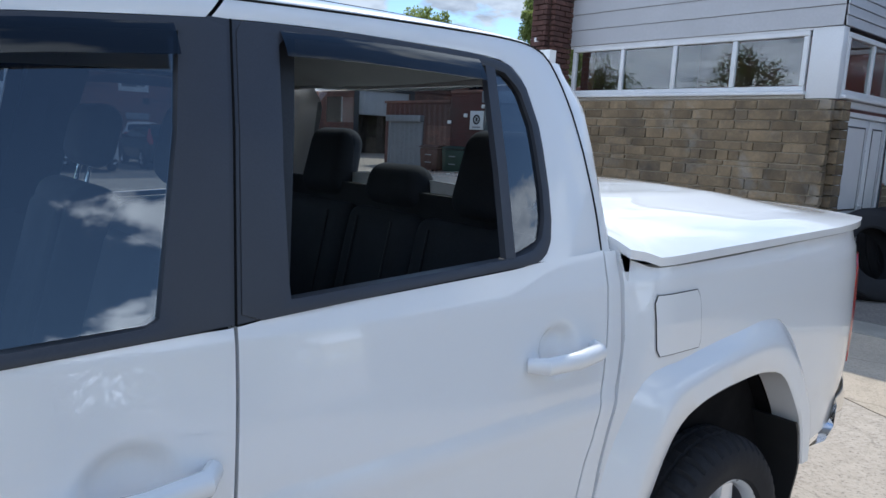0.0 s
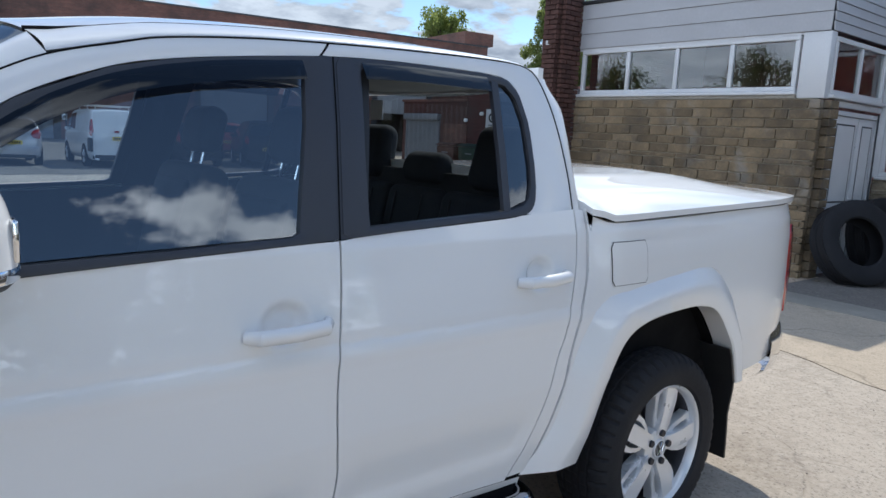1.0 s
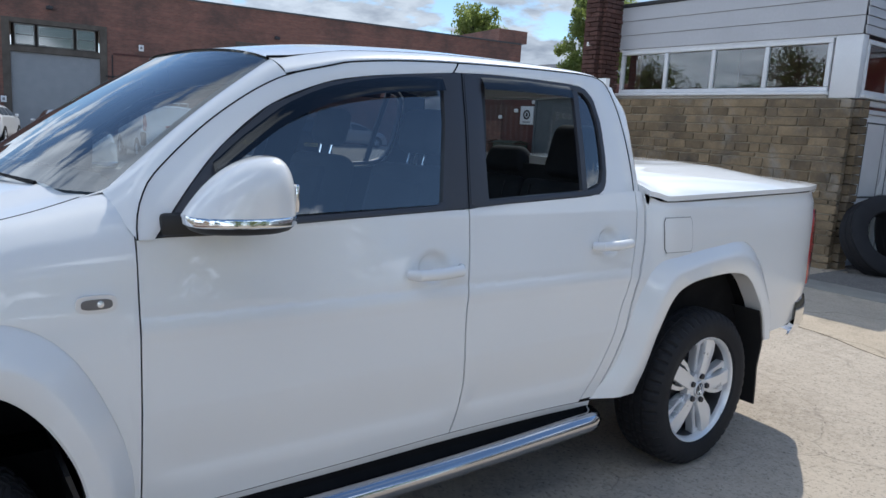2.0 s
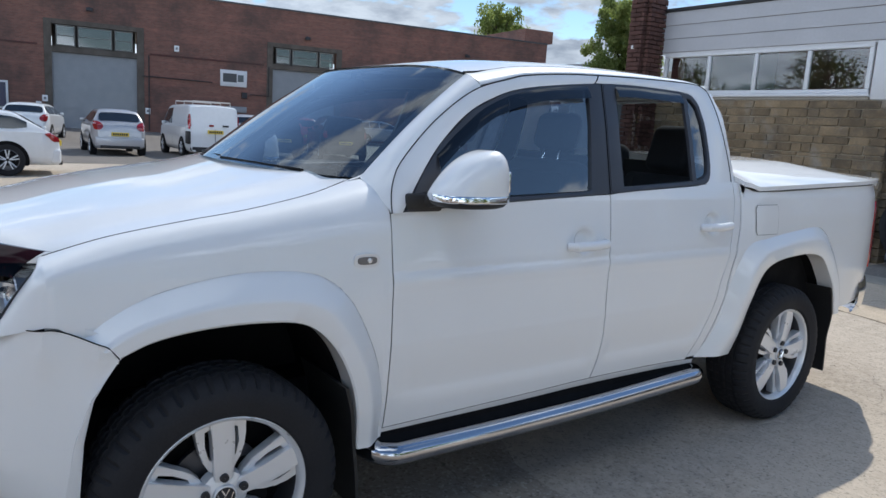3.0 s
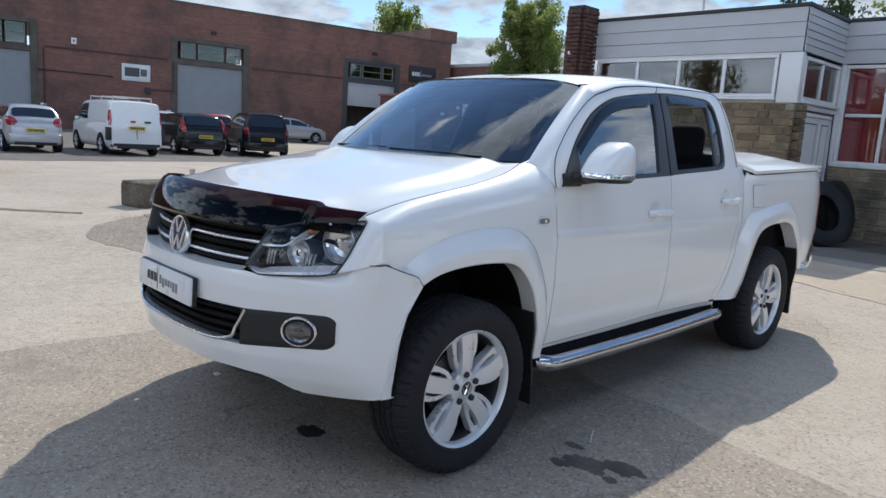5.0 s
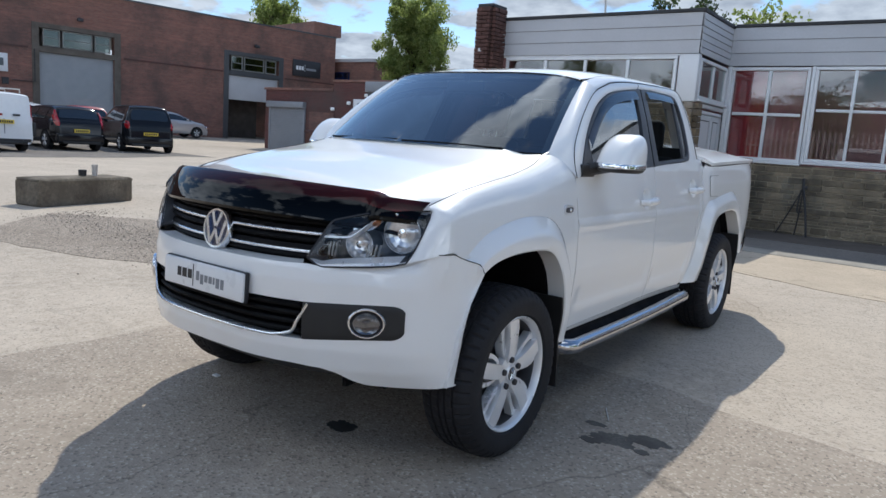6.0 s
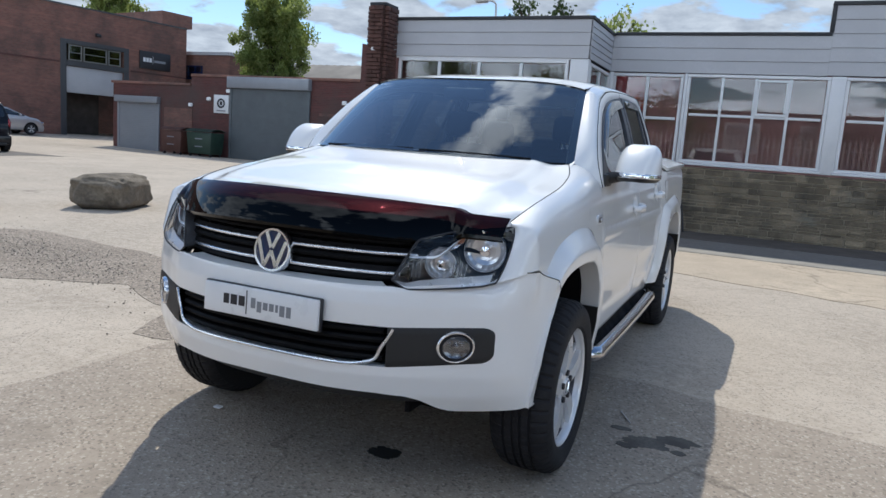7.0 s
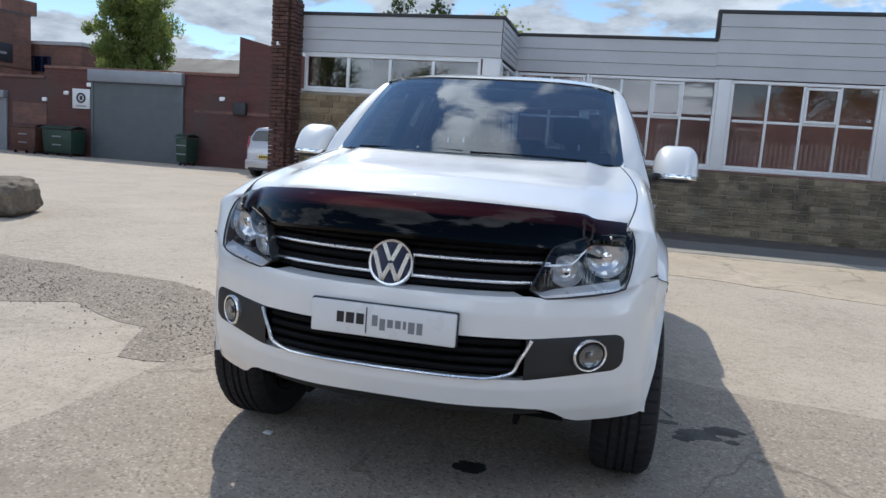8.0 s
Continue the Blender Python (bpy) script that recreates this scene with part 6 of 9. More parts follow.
# head lamps
M_LAMPGREY = plain("lamp_grey", (0.085, 0.09, 0.10), 0.28, coat=0.5)
M_FLUTE = plain("lamp_flute_grey", (0.24, 0.25, 0.27), 0.25, 0.3, coat=0.4)
M_AMBER = plain("amber_bulb", (0.45, 0.18, 0.07), 0.15, 0.4, coat=0.6)


def straight(pts, n):
    """n points along a run of straight lines."""
    P = [Vector(p) for p in pts]
    d = [0.0]
    for a, b in zip(P, P[1:]):
        d.append(d[-1] + (b - a).length)
    out = []
    for g in np.linspace(0, d[-1], n):
        i = min(int(np.searchsorted(d, g, side="right")) - 1, len(P) - 2)
        out.append(P[i].lerp(P[i + 1], (g - d[i]) / (d[i + 1] - d[i])))
    return out


LAMP_LO = straight([(0.484, -0.790, 0.874), (0.530, -0.768, 0.842), (0.60, -0.735, 0.847), (0.70, -0.675, 0.857), (0.765, -0.625, 0.866), (0.804, -0.590, 0.878)], 25)
LAMP_HI = straight([(0.488, -0.786, 0.884), (0.545, -0.725, 1.018), (0.640, -0.655, 1.050), (0.715, -0.565, 1.062), (0.810, -0.452, 1.070)], 25)


def lamp_pt(u, v, out=0.0):
    """u from the inner tip to the outer end, v from low to high."""
    lo, hi = LAMP_LO, LAMP_HI
    g = u * 24
    i = min(int(g), 23)
    a, b = lo[i].lerp(lo[i + 1], g - i), hi[i].lerp(hi[i + 1], g - i)
    p = a.lerp(b, v)
    # the outer end follows the wing's edge
    p += (E0[min(int(v * 39), 39)] - lo[-1].lerp(hi[-1], v)) * smooth(0.72, 1.0, u)
    n = Vector((0.45, -0.9, 0.15)).normalized()
    return p + n * (0.011 * math.sin(math.pi * v) ** 0.7 * math.sin(math.pi * min(max(u, 0.02), 0.98)) ** 0.4 + out)


LAMP_GRID = [(u, v, lamp_pt(u, v)) for u in np.linspace(0.02, 0.98, 60) for v in np.linspace(0.02, 0.98, 40)]


def lamp_at(x, z, back):
    """A place behind the lens at a given width and height."""
    u, v, q = min(LAMP_GRID, key=lambda c: (c[2].x - x) ** 2 + (c[2].z - z) ** 2)
    return Vector((x, q.y + back, z))


for s in (1, -1):
    fx = (lambda p: tuple(p)) if s == 1 else (lambda p: flip(p))
    bm = bmesh.new()
    sheet(bm, [[fx(lamp_pt(u, v)) for v in np.linspace(0, 1, 12)] for u in np.linspace(0, 1, 24)])
    lamp = part("head_lamp", bm, M_LENS, truck, "clear head lamp with twin round reflectors")
    bm = bmesh.new()
    deep = lambda u, v: Vector((-0.02, 0.165, 0)) * (max(0.0, 1 - (2 * v - 1) ** 6) * max(0.0, 1 - (2 * u - 1) ** 8)) ** 0.4
    sheet(bm, [[fx(lamp_pt(u, v, -0.004) + deep(u, v)) for v in np.linspace(0, 1, 16)] for u in np.linspace(0, 1, 28)])
    part("lamp_housing", bm, M_LAMPGREY, lamp)
    bm = bmesh.new()
    sheet(bm, [[fx(lamp_pt(u, 0.02 + w, o)) for w, o in ((0.0, -0.001), (0.05, -0.003), (0.09, -0.013), (0.16, -0.032))] for u in np.linspace(0.02, 0.93, 24)])
    part("lamp_chrome_edge", bm, M_ALLOY, lamp)
    rim = [lamp_pt(u, 0.0) for u in np.linspace(0, 1, 24)] + [lamp_pt(1.0, v) for v in np.linspace(0, 1, 8)][1:] + [lamp_pt(u, 1.0) for u in np.linspace(1, 0, 24)][1:]
    bm = bmesh.new()
    tube(bm, [fx(p) for p in rim + rim[:1]], 0.0035, 6)
    part("lamp_seal", bm, M_INK, lamp)
    bm = bmesh.new()
    sweep = [(x, 0.958 + 0.006 * (x - 0.52) / 0.1 + 0.085 * smooth(0.60, 0.70, x)) for x in np.linspace(0.522, 0.695, 16)]
    sheet(bm, [[fx(lamp_at(x, z, 0.016)), fx(lamp_at(x, z - 0.007, 0.013)), fx(lamp_at(x, z - 0.007, 0.05))] for x, z in sweep])
    part("lamp_blade", bm, M_ALLOY, lamp)
    for x0 in (0.525, 0.537, 0.549, 0.655, 0.667, 0.679, 0.691):
        bm = bmesh.new()
        sheet(bm, [[fx(lamp_at(x0 + dx, z, 0.050 + o)) for z in np.linspace(0.880, 0.935, 5)] for dx, o in ((-0.003, 0.006), (0.0, 0.0), (0.003, 0.006))])
        part("lamp_flute", bm, M_FLUTE, lamp)
    # the indicator's bright pocket above the sweep
    bm = bmesh.new()
    sheet(bm, [[fx(lamp_at(x, z, 0.045 + 0.03 * math.sin(math.pi * (x - 0.60) / 0.09))) for z in np.linspace(0.982 + 0.06 * smooth(0.63, 0.70, x), 1.046, 5)] for x in np.linspace(0.60, 0.69, 9)])
    part("indicator_pocket", bm, M_REFLECT, lamp)
    bm = bmesh.new()
    lathe(bm, [(0.0005, 0.018), (0.013, 0.013), (0.019, 0.0), (0.018, -0.02)], 18, Matrix.Translation(fx(lamp_at(0.655, 1.022, 0.045))) @ Matrix.Rotation(radians(-90), 4, "Z"))
    part("indicator_bulb", bm, M_AMBER, lamp, "amber indicator bulb")
    for u, v, r in ((0.727, -0.522, 0.077), (0.590, -0.612, 0.058)):
        c = Vector((u, v, 0.978 if r > 0.06 else 0.924))
        d = Vector((0.24, -0.97, 0.02)).normalized()
        M = Matrix.Translation(c) @ d.to_track_quat("X", "Z").to_matrix().to_4x4()
        if s == -1:
            M = Matrix.Diagonal((-1, 1, 1, 1)) @ M
        bm = bmesh.new()
        prof = [(r * 0.99, 0.008), (r * 1.01, 0.0105), (r * 1.03, 0.007)]
        lathe(bm, prof, 36, M)
        part("reflector_ring", bm, M_ALLOY, lamp)
        bm = bmesh.new()
        lathe(bm, [(r * 1.03, 0.0068), (r * 1.045, -0.02), (r * 1.05, -0.075)], 36, M)
        part("reflector_shroud", bm, M_LAMPGREY, lamp)
        bm = bmesh.new()
        lathe(bm, [(r, 0.010)] + [(r * math.cos(a), -0.034 * math.sin(a)) for a in (0.15, 0.45, 0.75, 1.05, 1.3, 1.45)], 18, M)
        part("reflector_bowl", bm, M_REFLECT, lamp, angle=8)
        bm = bmesh.new()
        lathe(bm, [(0.0005, 0.012), (r * 0.24, 0.008), (r * 0.26, -0.04)], 16, M)
        part("bulb_cap", bm, M_CHROME, lamp)

# smoked guard along the bonnet's front edge
def guard_row(x):
    a = abs(x) / 0.79
    u = a
    end = smooth(0.80, 0.86, a)
    y = bonnet_lead(u) - 0.028 + 0.012 * a - 0.032 * end
    top = 1.085 + 0.046 * (1 - a ** 2.4) + 0.024 - 0.012 * end
    low = top - 0.135 + 0.055 * end
    mid = (top + low) / 2
    h = top - low
    return [(x, y + 0.085, top + 0.004), (x, y + 0.066, top + 0.006), (x, y + 0.048, top - 0.004), (x, y + 0.020, top - 0.30 * h), (x, y - 0.004, top - 0.62 * h), (x, y - 0.016, low + 0.10 * h), (x, y - 0.014, low + 0.02), (x, y - 0.004, low), (x, y + 0.006, low + 0.006)]


bm = bmesh.new()
sheet(bm, [guard_row(x) for x in np.linspace(-0.79, 0.79, 90)])
guard = part("bonnet_guard", bm, M_GLOSSBLACK, truck, "smoked dark bonnet guard")
for x in (-0.735, 0.735):
    bm = bmesh.new()
    q = guard_row(x)
    lathe(bm, [(0.0005, 0.003), (0.006, 0.002), (0.006, -0.004)], 12, Matrix.Translation((x, q[4][1], q[4][2])) @ Matrix.Rotation(radians(-90), 4, "Z"))
    part("fixing", bm, M_CHROME, guard)

# ---- wheels ----
def tyre_profile(R, r, w):
    return [(r, w / 2 - 0.02), (r + 0.012, w / 2 - 0.004), (r + 0.045, w / 2 + 0.002), (R - 0.06, w / 2 + 0.004), (R - 0.028, w / 2 - 0.006), (R - 0.008, w / 2 - 0.028), (R - 0.001, w / 2 - 0.05),
            (R, 0.062), (R - 0.009, 0.059), (R - 0.009, 0.051), (R, 0.048), (R + 0.001, 0.022), (R - 0.009, 0.019), (R - 0.009, 0.011), (R + 0.001, 0.008), (R + 0.001, -0.008), (R - 0.009, -0.011), (R - 0.009, -0.019), (R + 0.001, -0.022),
            (R, -0.048), (R - 0.009, -0.051), (R - 0.009, -0.059), (R, -0.062), (R - 0.001, -w / 2 + 0.05), (R - 0.008, -w / 2 + 0.028), (R - 0.03, -w / 2 + 0.005), (R - 0.06, -w / 2), (r, -w / 2 + 0.02)]


def make_wheel(at, spin, steer=0.0):
    w = new("wheel")
    w.parent = truck
    R, r = 0.381, 0.255
    bm = bmesh.new()
    prof = tyre_profile(R, r, 0.255)
    SEG = 240
    vs = lathe(bm, prof, SEG)
    for i in range(len(prof)):
        rad = prof[i][0]
        if rad > R - 0.032:
            for k in range(SEG):
                q = vs[i * SEG + k]
                outer = abs(prof[i][1]) > 0.062
                cut = (k % 5 == 0) if outer else ((k + (2 if prof[i][1] > 0 else 0)) % 5 == 0)
                if cut and rad > R - (0.03 if outer else 0.004):
                    f = (rad - (0.009 if outer else 0.006)) / rad
                    q.co.y *= f
                    q.co.z *= f
    part("tyre", bm, M_RUBBER, w, "black road tyre with tread grooves")
    rim = bmesh.new()
    lathe(rim, [(r + 0.004, 0.104), (r + 0.005, 0.112), (r + 0.001, 0.114), (r - 0.008, 0.108), (r - 0.013, 0.098), (r - 0.016, 0.080)], 72)
    rim_ob = part("rim", rim, M_ALLOY, w, "silver five-spoke alloy rim")
    # barrel in dark steel instead of alloy, to shade the wheel's inside
    bm = bmesh.new()
    lathe(bm, [(r - 0.0155, 0.082), (r - 0.020, 0.05), (r - 0.024, -0.08), (r - 0.004, -0.11)], 72)
    part("rim_barrel", bm, M_DISC, rim_ob)
    for k in range(5):
        a = 2 * math.pi * k / 5 + spin
        M = Matrix.Rotation(a, 4, "X")

        def slab(outline, depth, top):
            bm = bmesh.new()
            n = len(outline)
            # outline in (across, along radius); the face dips towards the hub
            f = [bm.verts.new((top(q[1]), q[0], q[1])) for q in outline]
            h = [bm.verts.new((top(q[1]) - depth, q[0], q[1])) for q in outline]
            bm.faces.new(f)
            for i in range(n):
                bm.faces.new((f[i], f[(i + 1) % n], h[(i + 1) % n], h[i]))
            bmesh.ops.bevel(bm, geom=[e for e in bm.edges if e.link_faces and any(len(x.verts) > 4 for x in e.link_faces)], offset=0.004, segments=2, affect="EDGES")
            bmesh.ops.transform(bm, matrix=M, verts=bm.verts)
            return bm

        face = lambda rr: 0.098 + 0.008 * math.sin(math.pi * min(max((rr - 0.06) / 0.19, 0), 1)) - 0.006 * (rr < 0.07)
        e = lambda rr: 0.029 + 0.007 * (rr - 0.045) / 0.205
        blade = [(-e(r_), r_) for r_ in (0.243, 0.20, 0.15, 0.095, 0.045)]
        part("spoke", slab(blade[::-1] + [(0.0, 0.250)] + [(-q[0], q[1]) for q in blade], 0.040, face), M_ALLOY, rim_ob)
        for g in (-1, 1):
            outline = [(0.012, 0.058), (0.040, 0.083), (0.058, 0.115), (0.068, 0.15), (0.075, 0.19), (0.080, 0.236), (0.020, 0.246), (0.020, 0.220), (e(0.21) + 0.020, 0.215), (e(0.17) + 0.019, 0.17), (e(0.13) + 0.013, 0.120), (0.018, 0.108)]
            outline = [(g * q[0], q[1]) for q in outline]
            part("spoke_rib", slab(outline if g > 0 else outline[::-1], 0.040, lambda rr: face(rr) - 0.020), M_ALLOY, rim_ob)
        bm = bmesh.new()
        lathe(bm, [(0.0005, 0.080), (0.013, 0.080), (0.014, 0.074), (0.014, 0.06)], 12, M @ Matrix.Translation((0.0265, 0.0, 0.062)))
        part("wheel_bolt", bm, M_INK, rim_ob)
    bm = bmesh.new()
    lathe(bm, [(0.0005, 0.104), (0.030, 0.103), (0.0305, 0.099)], 28)
    cap = part("hub_cap", bm, M_INK, rim_ob, "dark hub cap in a chrome ring")
    bm = bmesh.new()
    lathe(bm, [(0.0305, 0.099), (0.032, 0.105), (0.036, 0.104), (0.040, 0.096), (0.074, 0.086), (0.078, 0.05)], 32)
    part("hub", bm, M_ALLOY, rim_ob)
    bm = bmesh.new()
    for x0, z0, x1, z1 in ((-0.009, 0.019, 0, 0.003), (0.009, 0.019, 0, 0.003), (-0.019, 0.010, -0.009, -0.019), (0.019, 0.010, 0.009, -0.019), (-0.009, -0.019, 0, -0.001), (0.009, -0.019, 0, -0.001)):
        tube(bm, [(0.104, x0 * 1.3, z0 * 1.3), (0.104, x1 * 1.3, z1 * 1.3)], 0.0027, 5)
    part("hub_mark", bm, M_CHROME, cap)
    bm = bmesh.new()
    lathe(bm, [(0.0005, 0.02), (0.15, 0.02), (0.15, -0.0), (0.0005, 0.0)], 40)
    part("brake_disc", bm, M_DISC, rim_ob)
    # flat near-black disc closing the view through the spokes, plus the caliper
    bm = bmesh.new()
    lathe(bm, [(0.0005, -0.02), (0.25, -0.02)], 32)
    box(bm, (-0.01, 0.06, -0.08), (0.045, 0.16, 0.08), 0.015, 2)
    part("brake_caliper", bm, M_VOID, rim_ob)
    w.matrix_local = at
    return w


for y, spin in ((0.0, radians(2)), (3.095, radians(-12))):
    make_wheel(pose(0.858, y, 0.379 + rise(0, y)), spin)
    make_wheel(pose(-0.858, y, 0.379 + rise(0, y), 0, 0, 180), spin + 0.5)

# mud flaps
for zs, ys, z0, z1 in (((0.15, 0.40, 0.56, 0.68), (0.475, 0.445, 0.425, 0.392), 0.17, 0.64), ((0.15, 0.56, 0.69, 0.80), (3.64, 3.592, 3.537, 3.462), 0.20, 0.73)):
    rows = []
    for z in np.linspace(z0, z1, 14):
        y = float(np.interp(z, zs, ys)) - 0.012
        out = side_x(y, max(z, 0.42)) + 0.042
        rows.append([(x, y + 0.006 * math.sin((z - z0) * 9), z) for x in np.linspace(0.62, out, 8)])
    both("mud_flap", rows, M_PLASTIC, "black rubber mud flap", (0, 0.012, 0))
# sills and chassis
both("sill_panel", [[(0.89, y, 0.47), (0.885, y, 0.42), (0.80, y, 0.37), (0.6, y, 0.36)] for y in np.linspace(0.52, 2.40, 8)], M_VOID)
both("sill_cover", [[(0.898, y, 0.475), (0.900, y, 0.44), (0.905, y, 0.40), (0.94, y, 0.362), (0.80, y, 0.35)] for y in np.linspace(0.565, 2.36, 8)], M_VOID)
boxpart("chassis", (-0.62, -0.45, 0.30), (0.62, 4.10, 0.56), M_VOID, truck)
# chrome side steps
for s in (1, -1):
    bm = bmesh.new()
    tube(bm, [(s * 0.80, 0.535, 0.363), (s * 0.89, 0.54, 0.358), (s * 0.945, 0.59, 0.352), (s * 0.955, 0.72, 0.350), (s * 0.957, 1.5, 0.352), (s * 0.957, 2.20, 0.370), (s * 0.95, 2.33, 0.371), (s * 0.91, 2.375, 0.372), (s * 0.80, 2.38, 0.37)], 0.041, 18, 90)
    step = part("side_step", bm, M_STEPSTEEL, truck, "chrome tubular side step")
    for y in (0.80, 1.45, 2.10):
        bm = bmesh.new()
        tube(bm, [(s * 0.97, y, 0.358), (s * 0.75, y, 0.40)], 0.014, 8)
        part("bracket", bm, M_VOID, step)

# ---- door mirrors ----
def mirror_slice(z, grow=1.0, n=40):
    """A level slice through the mirror's rounded shell, leaning back as it rises."""
    t = max(0.0, (z - 1.284) / 0.149)
    f = max(1 - t ** 3.6, 0.0) ** 0.5
    front = 0.655 + 0.115 * t ** 1.1 + 0.09 * (1 - f)
    rear = 0.940 - 0.012 * t - 0.05 * (1 - f)
    cy, hy = (front + rear) / 2, (rear - front) / 2
    cx, hx = 1.028 + 0.006 * t, 0.117 * (1 - 0.07 * t) * (0.42 + 0.58 * f)
    out = []
    for k in range(n):
        a = 2 * math.pi * k / n
        c, d = math.cos(a), math.sin(a)
        px, py = math.copysign(abs(c) ** 0.72, c), math.copysign(abs(d) ** 0.72, d)
        x = cx + hx * grow * px * (1 - 0.16 * max(-py, 0.0))
        out.append(Vector((x, cy + hy * grow * py - 0.01 * px, z)))
    return out


def mirror_shell(bm, zs, grows, fx):
    rings = [[bm.verts.new(fx(p)) for p in mirror_slice(z, g)] for z, g in zip(zs, grows)]
    for A, B in zip(rings, rings[1:]):
        for k in range(len(A)):
            bm.faces.new((A[k], A[(k + 1) % len(A)], B[(k + 1) % len(A)], B[k]))
    bm.faces.new(rings[0])
    bm.faces.new(rings[-1])


for s in (1, -1):
    fx = (lambda p: tuple(p)) if s == 1 else (lambda p: flip(p))
    bm = bmesh.new()
    zs = [1.284 + 0.1485 * math.sin(0.5 * math.pi * k / 16) for k in range(17)]
    mirror_shell(bm, zs, [1.0] * 17, fx)
    mir = part("door_mirror", bm, M_PAINT, truck, "white door mirror with a chrome strip")
    bm = bmesh.new()
    mirror_shell(bm, [1.259, 1.262, 1.279, 1.2838], [0.99, 1.02, 1.025, 1.005], fx)
    part("mirror_chrome_strip", bm, M_CHROME, mir, "chrome strip with an indicator")
    bm = bmesh.new()
    mirror_shell(bm, [1.240, 1.246, 1.2589], [0.78, 0.90, 0.985], fx)
    part("mirror_underside", bm, M_PLASTIC, mir)
    bm = bmesh.new()
    box(bm, (-0.060, 0, -0.045), (0.060, 0.012, 0.030), 0.006, 2, Matrix.Translation((s * 1.030, 0.924, 1.335)))
    part("mirror_glass", bm, M_CHROME, mir)
    bm = bmesh.new()
    tube(bm, [(s * 0.86, 0.71, 1.238), (s * 0.90, 0.735, 1.250), (s * 0.95, 0.77, 1.262), (s * 0.99, 0.80, 1.270)], [0.034, 0.030, 0.028, 0.030], 14)
    box(bm, (-0.012, -0.10, -0.035), (0.020, 0.05, 0.03), 0.012, 2, Matrix.Translation((s * 0.886, 0.735, 1.240)))
    part("mirror_arm", bm, M_PLASTIC, mir)

# ---- door handles and the side repeater ----
M_DARKLENS = plain("dark_repeater_lens", (0.12, 0.12, 0.13), 0.1, coat=0.8)
for s in (1, -1):
    for y, z in ((1.51, 1.060), (2.398, 1.110)):
        x = side_x(y, z)
        bm = bmesh.new()
        tube(bm, [(s * (x + 0.004), y - 0.108, z - 0.004), (s * (x + 0.036), y - 0.085, z - 0.002), (s * (x + 0.046), y, z), (s * (x + 0.036), y + 0.085, z + 0.003), (s * (x + 0.004), y + 0.108, z + 0.004)], [0.014, 0.017, 0.018, 0.018, 0.015], 12)
        for v in bm.verts:
            v.co.z = z + (v.co.z - z) * 1.12
        part("door_handle", bm, M_PAINT, truck, "white grab handle")
    bm = bmesh.new()
    rows_z = 1.052
    x = side_x(0.47, rows_z)
    prism(bm, [(0.474 + p, rows_z + q) for p, q in [(0.048 * math.copysign(abs(math.cos(a)) ** 0.6, math.cos(a)), 0.023 * math.copysign(abs(math.sin(a)) ** 0.6, math.sin(a))) for a in np.linspace(0, 2 * math.pi, 28, endpoint=False)]], s * (x - 0.004), s * (x + 0.006))
    rp = part("side_repeater", bm, M_ALLOY, truck, "oval side repeater in a silver bezel")
    bm = bmesh.new()
    prism(bm, [(0.474 + p, rows_z + q) for p, q in [(0.036 * math.copysign(abs(math.cos(a)) ** 0.6, math.cos(a)), 0.013 * math.copysign(abs(math.sin(a)) ** 0.6, math.sin(a))) for a in np.linspace(0, 2 * math.pi, 28, endpoint=False)]], s * (x - 0.002), s * (x + 0.009))
    part("repeater_lens", bm, M_DARKLENS, rp)
    bm = bmesh.new()
    lathe(bm, [(0.0005, 0.004), (0.008, 0.002), (0.010, -0.004)], 14, Matrix.Translation((s * (x + 0.010), 0.482, rows_z)) @ (Matrix() if s > 0 else Matrix.Rotation(math.pi, 4, "Z")))
    part("repeater_bulb", bm, M_REFLECT, rp)

# ---- interior ----
def cushion(bm, lo, hi, r, m=None):
    box(bm, lo, hi, r, 4, m)


def seat_back(name, x, y, w, tilt, h, material):
    M = Matrix.Translation((x, y, 0.80)) @ Matrix.Rotation(radians(-tilt), 4, "X")
    bm = bmesh.new()
    cushion(bm, (-w / 2, -0.07, 0), (w / 2, 0.07, h), 0.06, M)
    cushion(bm, (-w / 2 + 0.06, -0.085, 0.06), (w / 2 - 0.06, 0.02, h - 0.07), 0.03, M)
    ob = part(name, bm, material, truck)
    return ob, M


for x in (-0.40, 0.40):
    st, M = seat_back("front_seat", x, 1.62, 0.50, 14, 0.60, M_SEAT)
    bm = bmesh.new()
    cushion(bm, (-0.13, -0.05, 0.645), (0.13, 0.05, 0.83), 0.05, M)
    part("headrest", bm, M_SEAT, st)
    bm = bmesh.new()
    for dx in (-0.055, 0.055):
        tube(bm, [M @ Vector((dx, 0, 0.56)), M @ Vector((dx, 0, 0.68))], 0.007, 8)
    part("headrest_post", bm, M_CHROME, st)
    bm = bmesh.new()
    cushion(bm, (x - 0.25, 1.06, 0.68), (x + 0.25, 1.60, 0.84), 0.06)
    part("seat_cushion", bm, M_SEAT, st)
bm = bmesh.new()
cushion(bm, (-0.72, 2.0, 0.66), (0.72, 2.48, 0.84), 0.06)
bench = part("rear_bench", bm, M_SEAT, truck)
M = Matrix.Translation((0, 2.50, 0.80)) @ Matrix.Rotation(radians(-12), 4, "X")
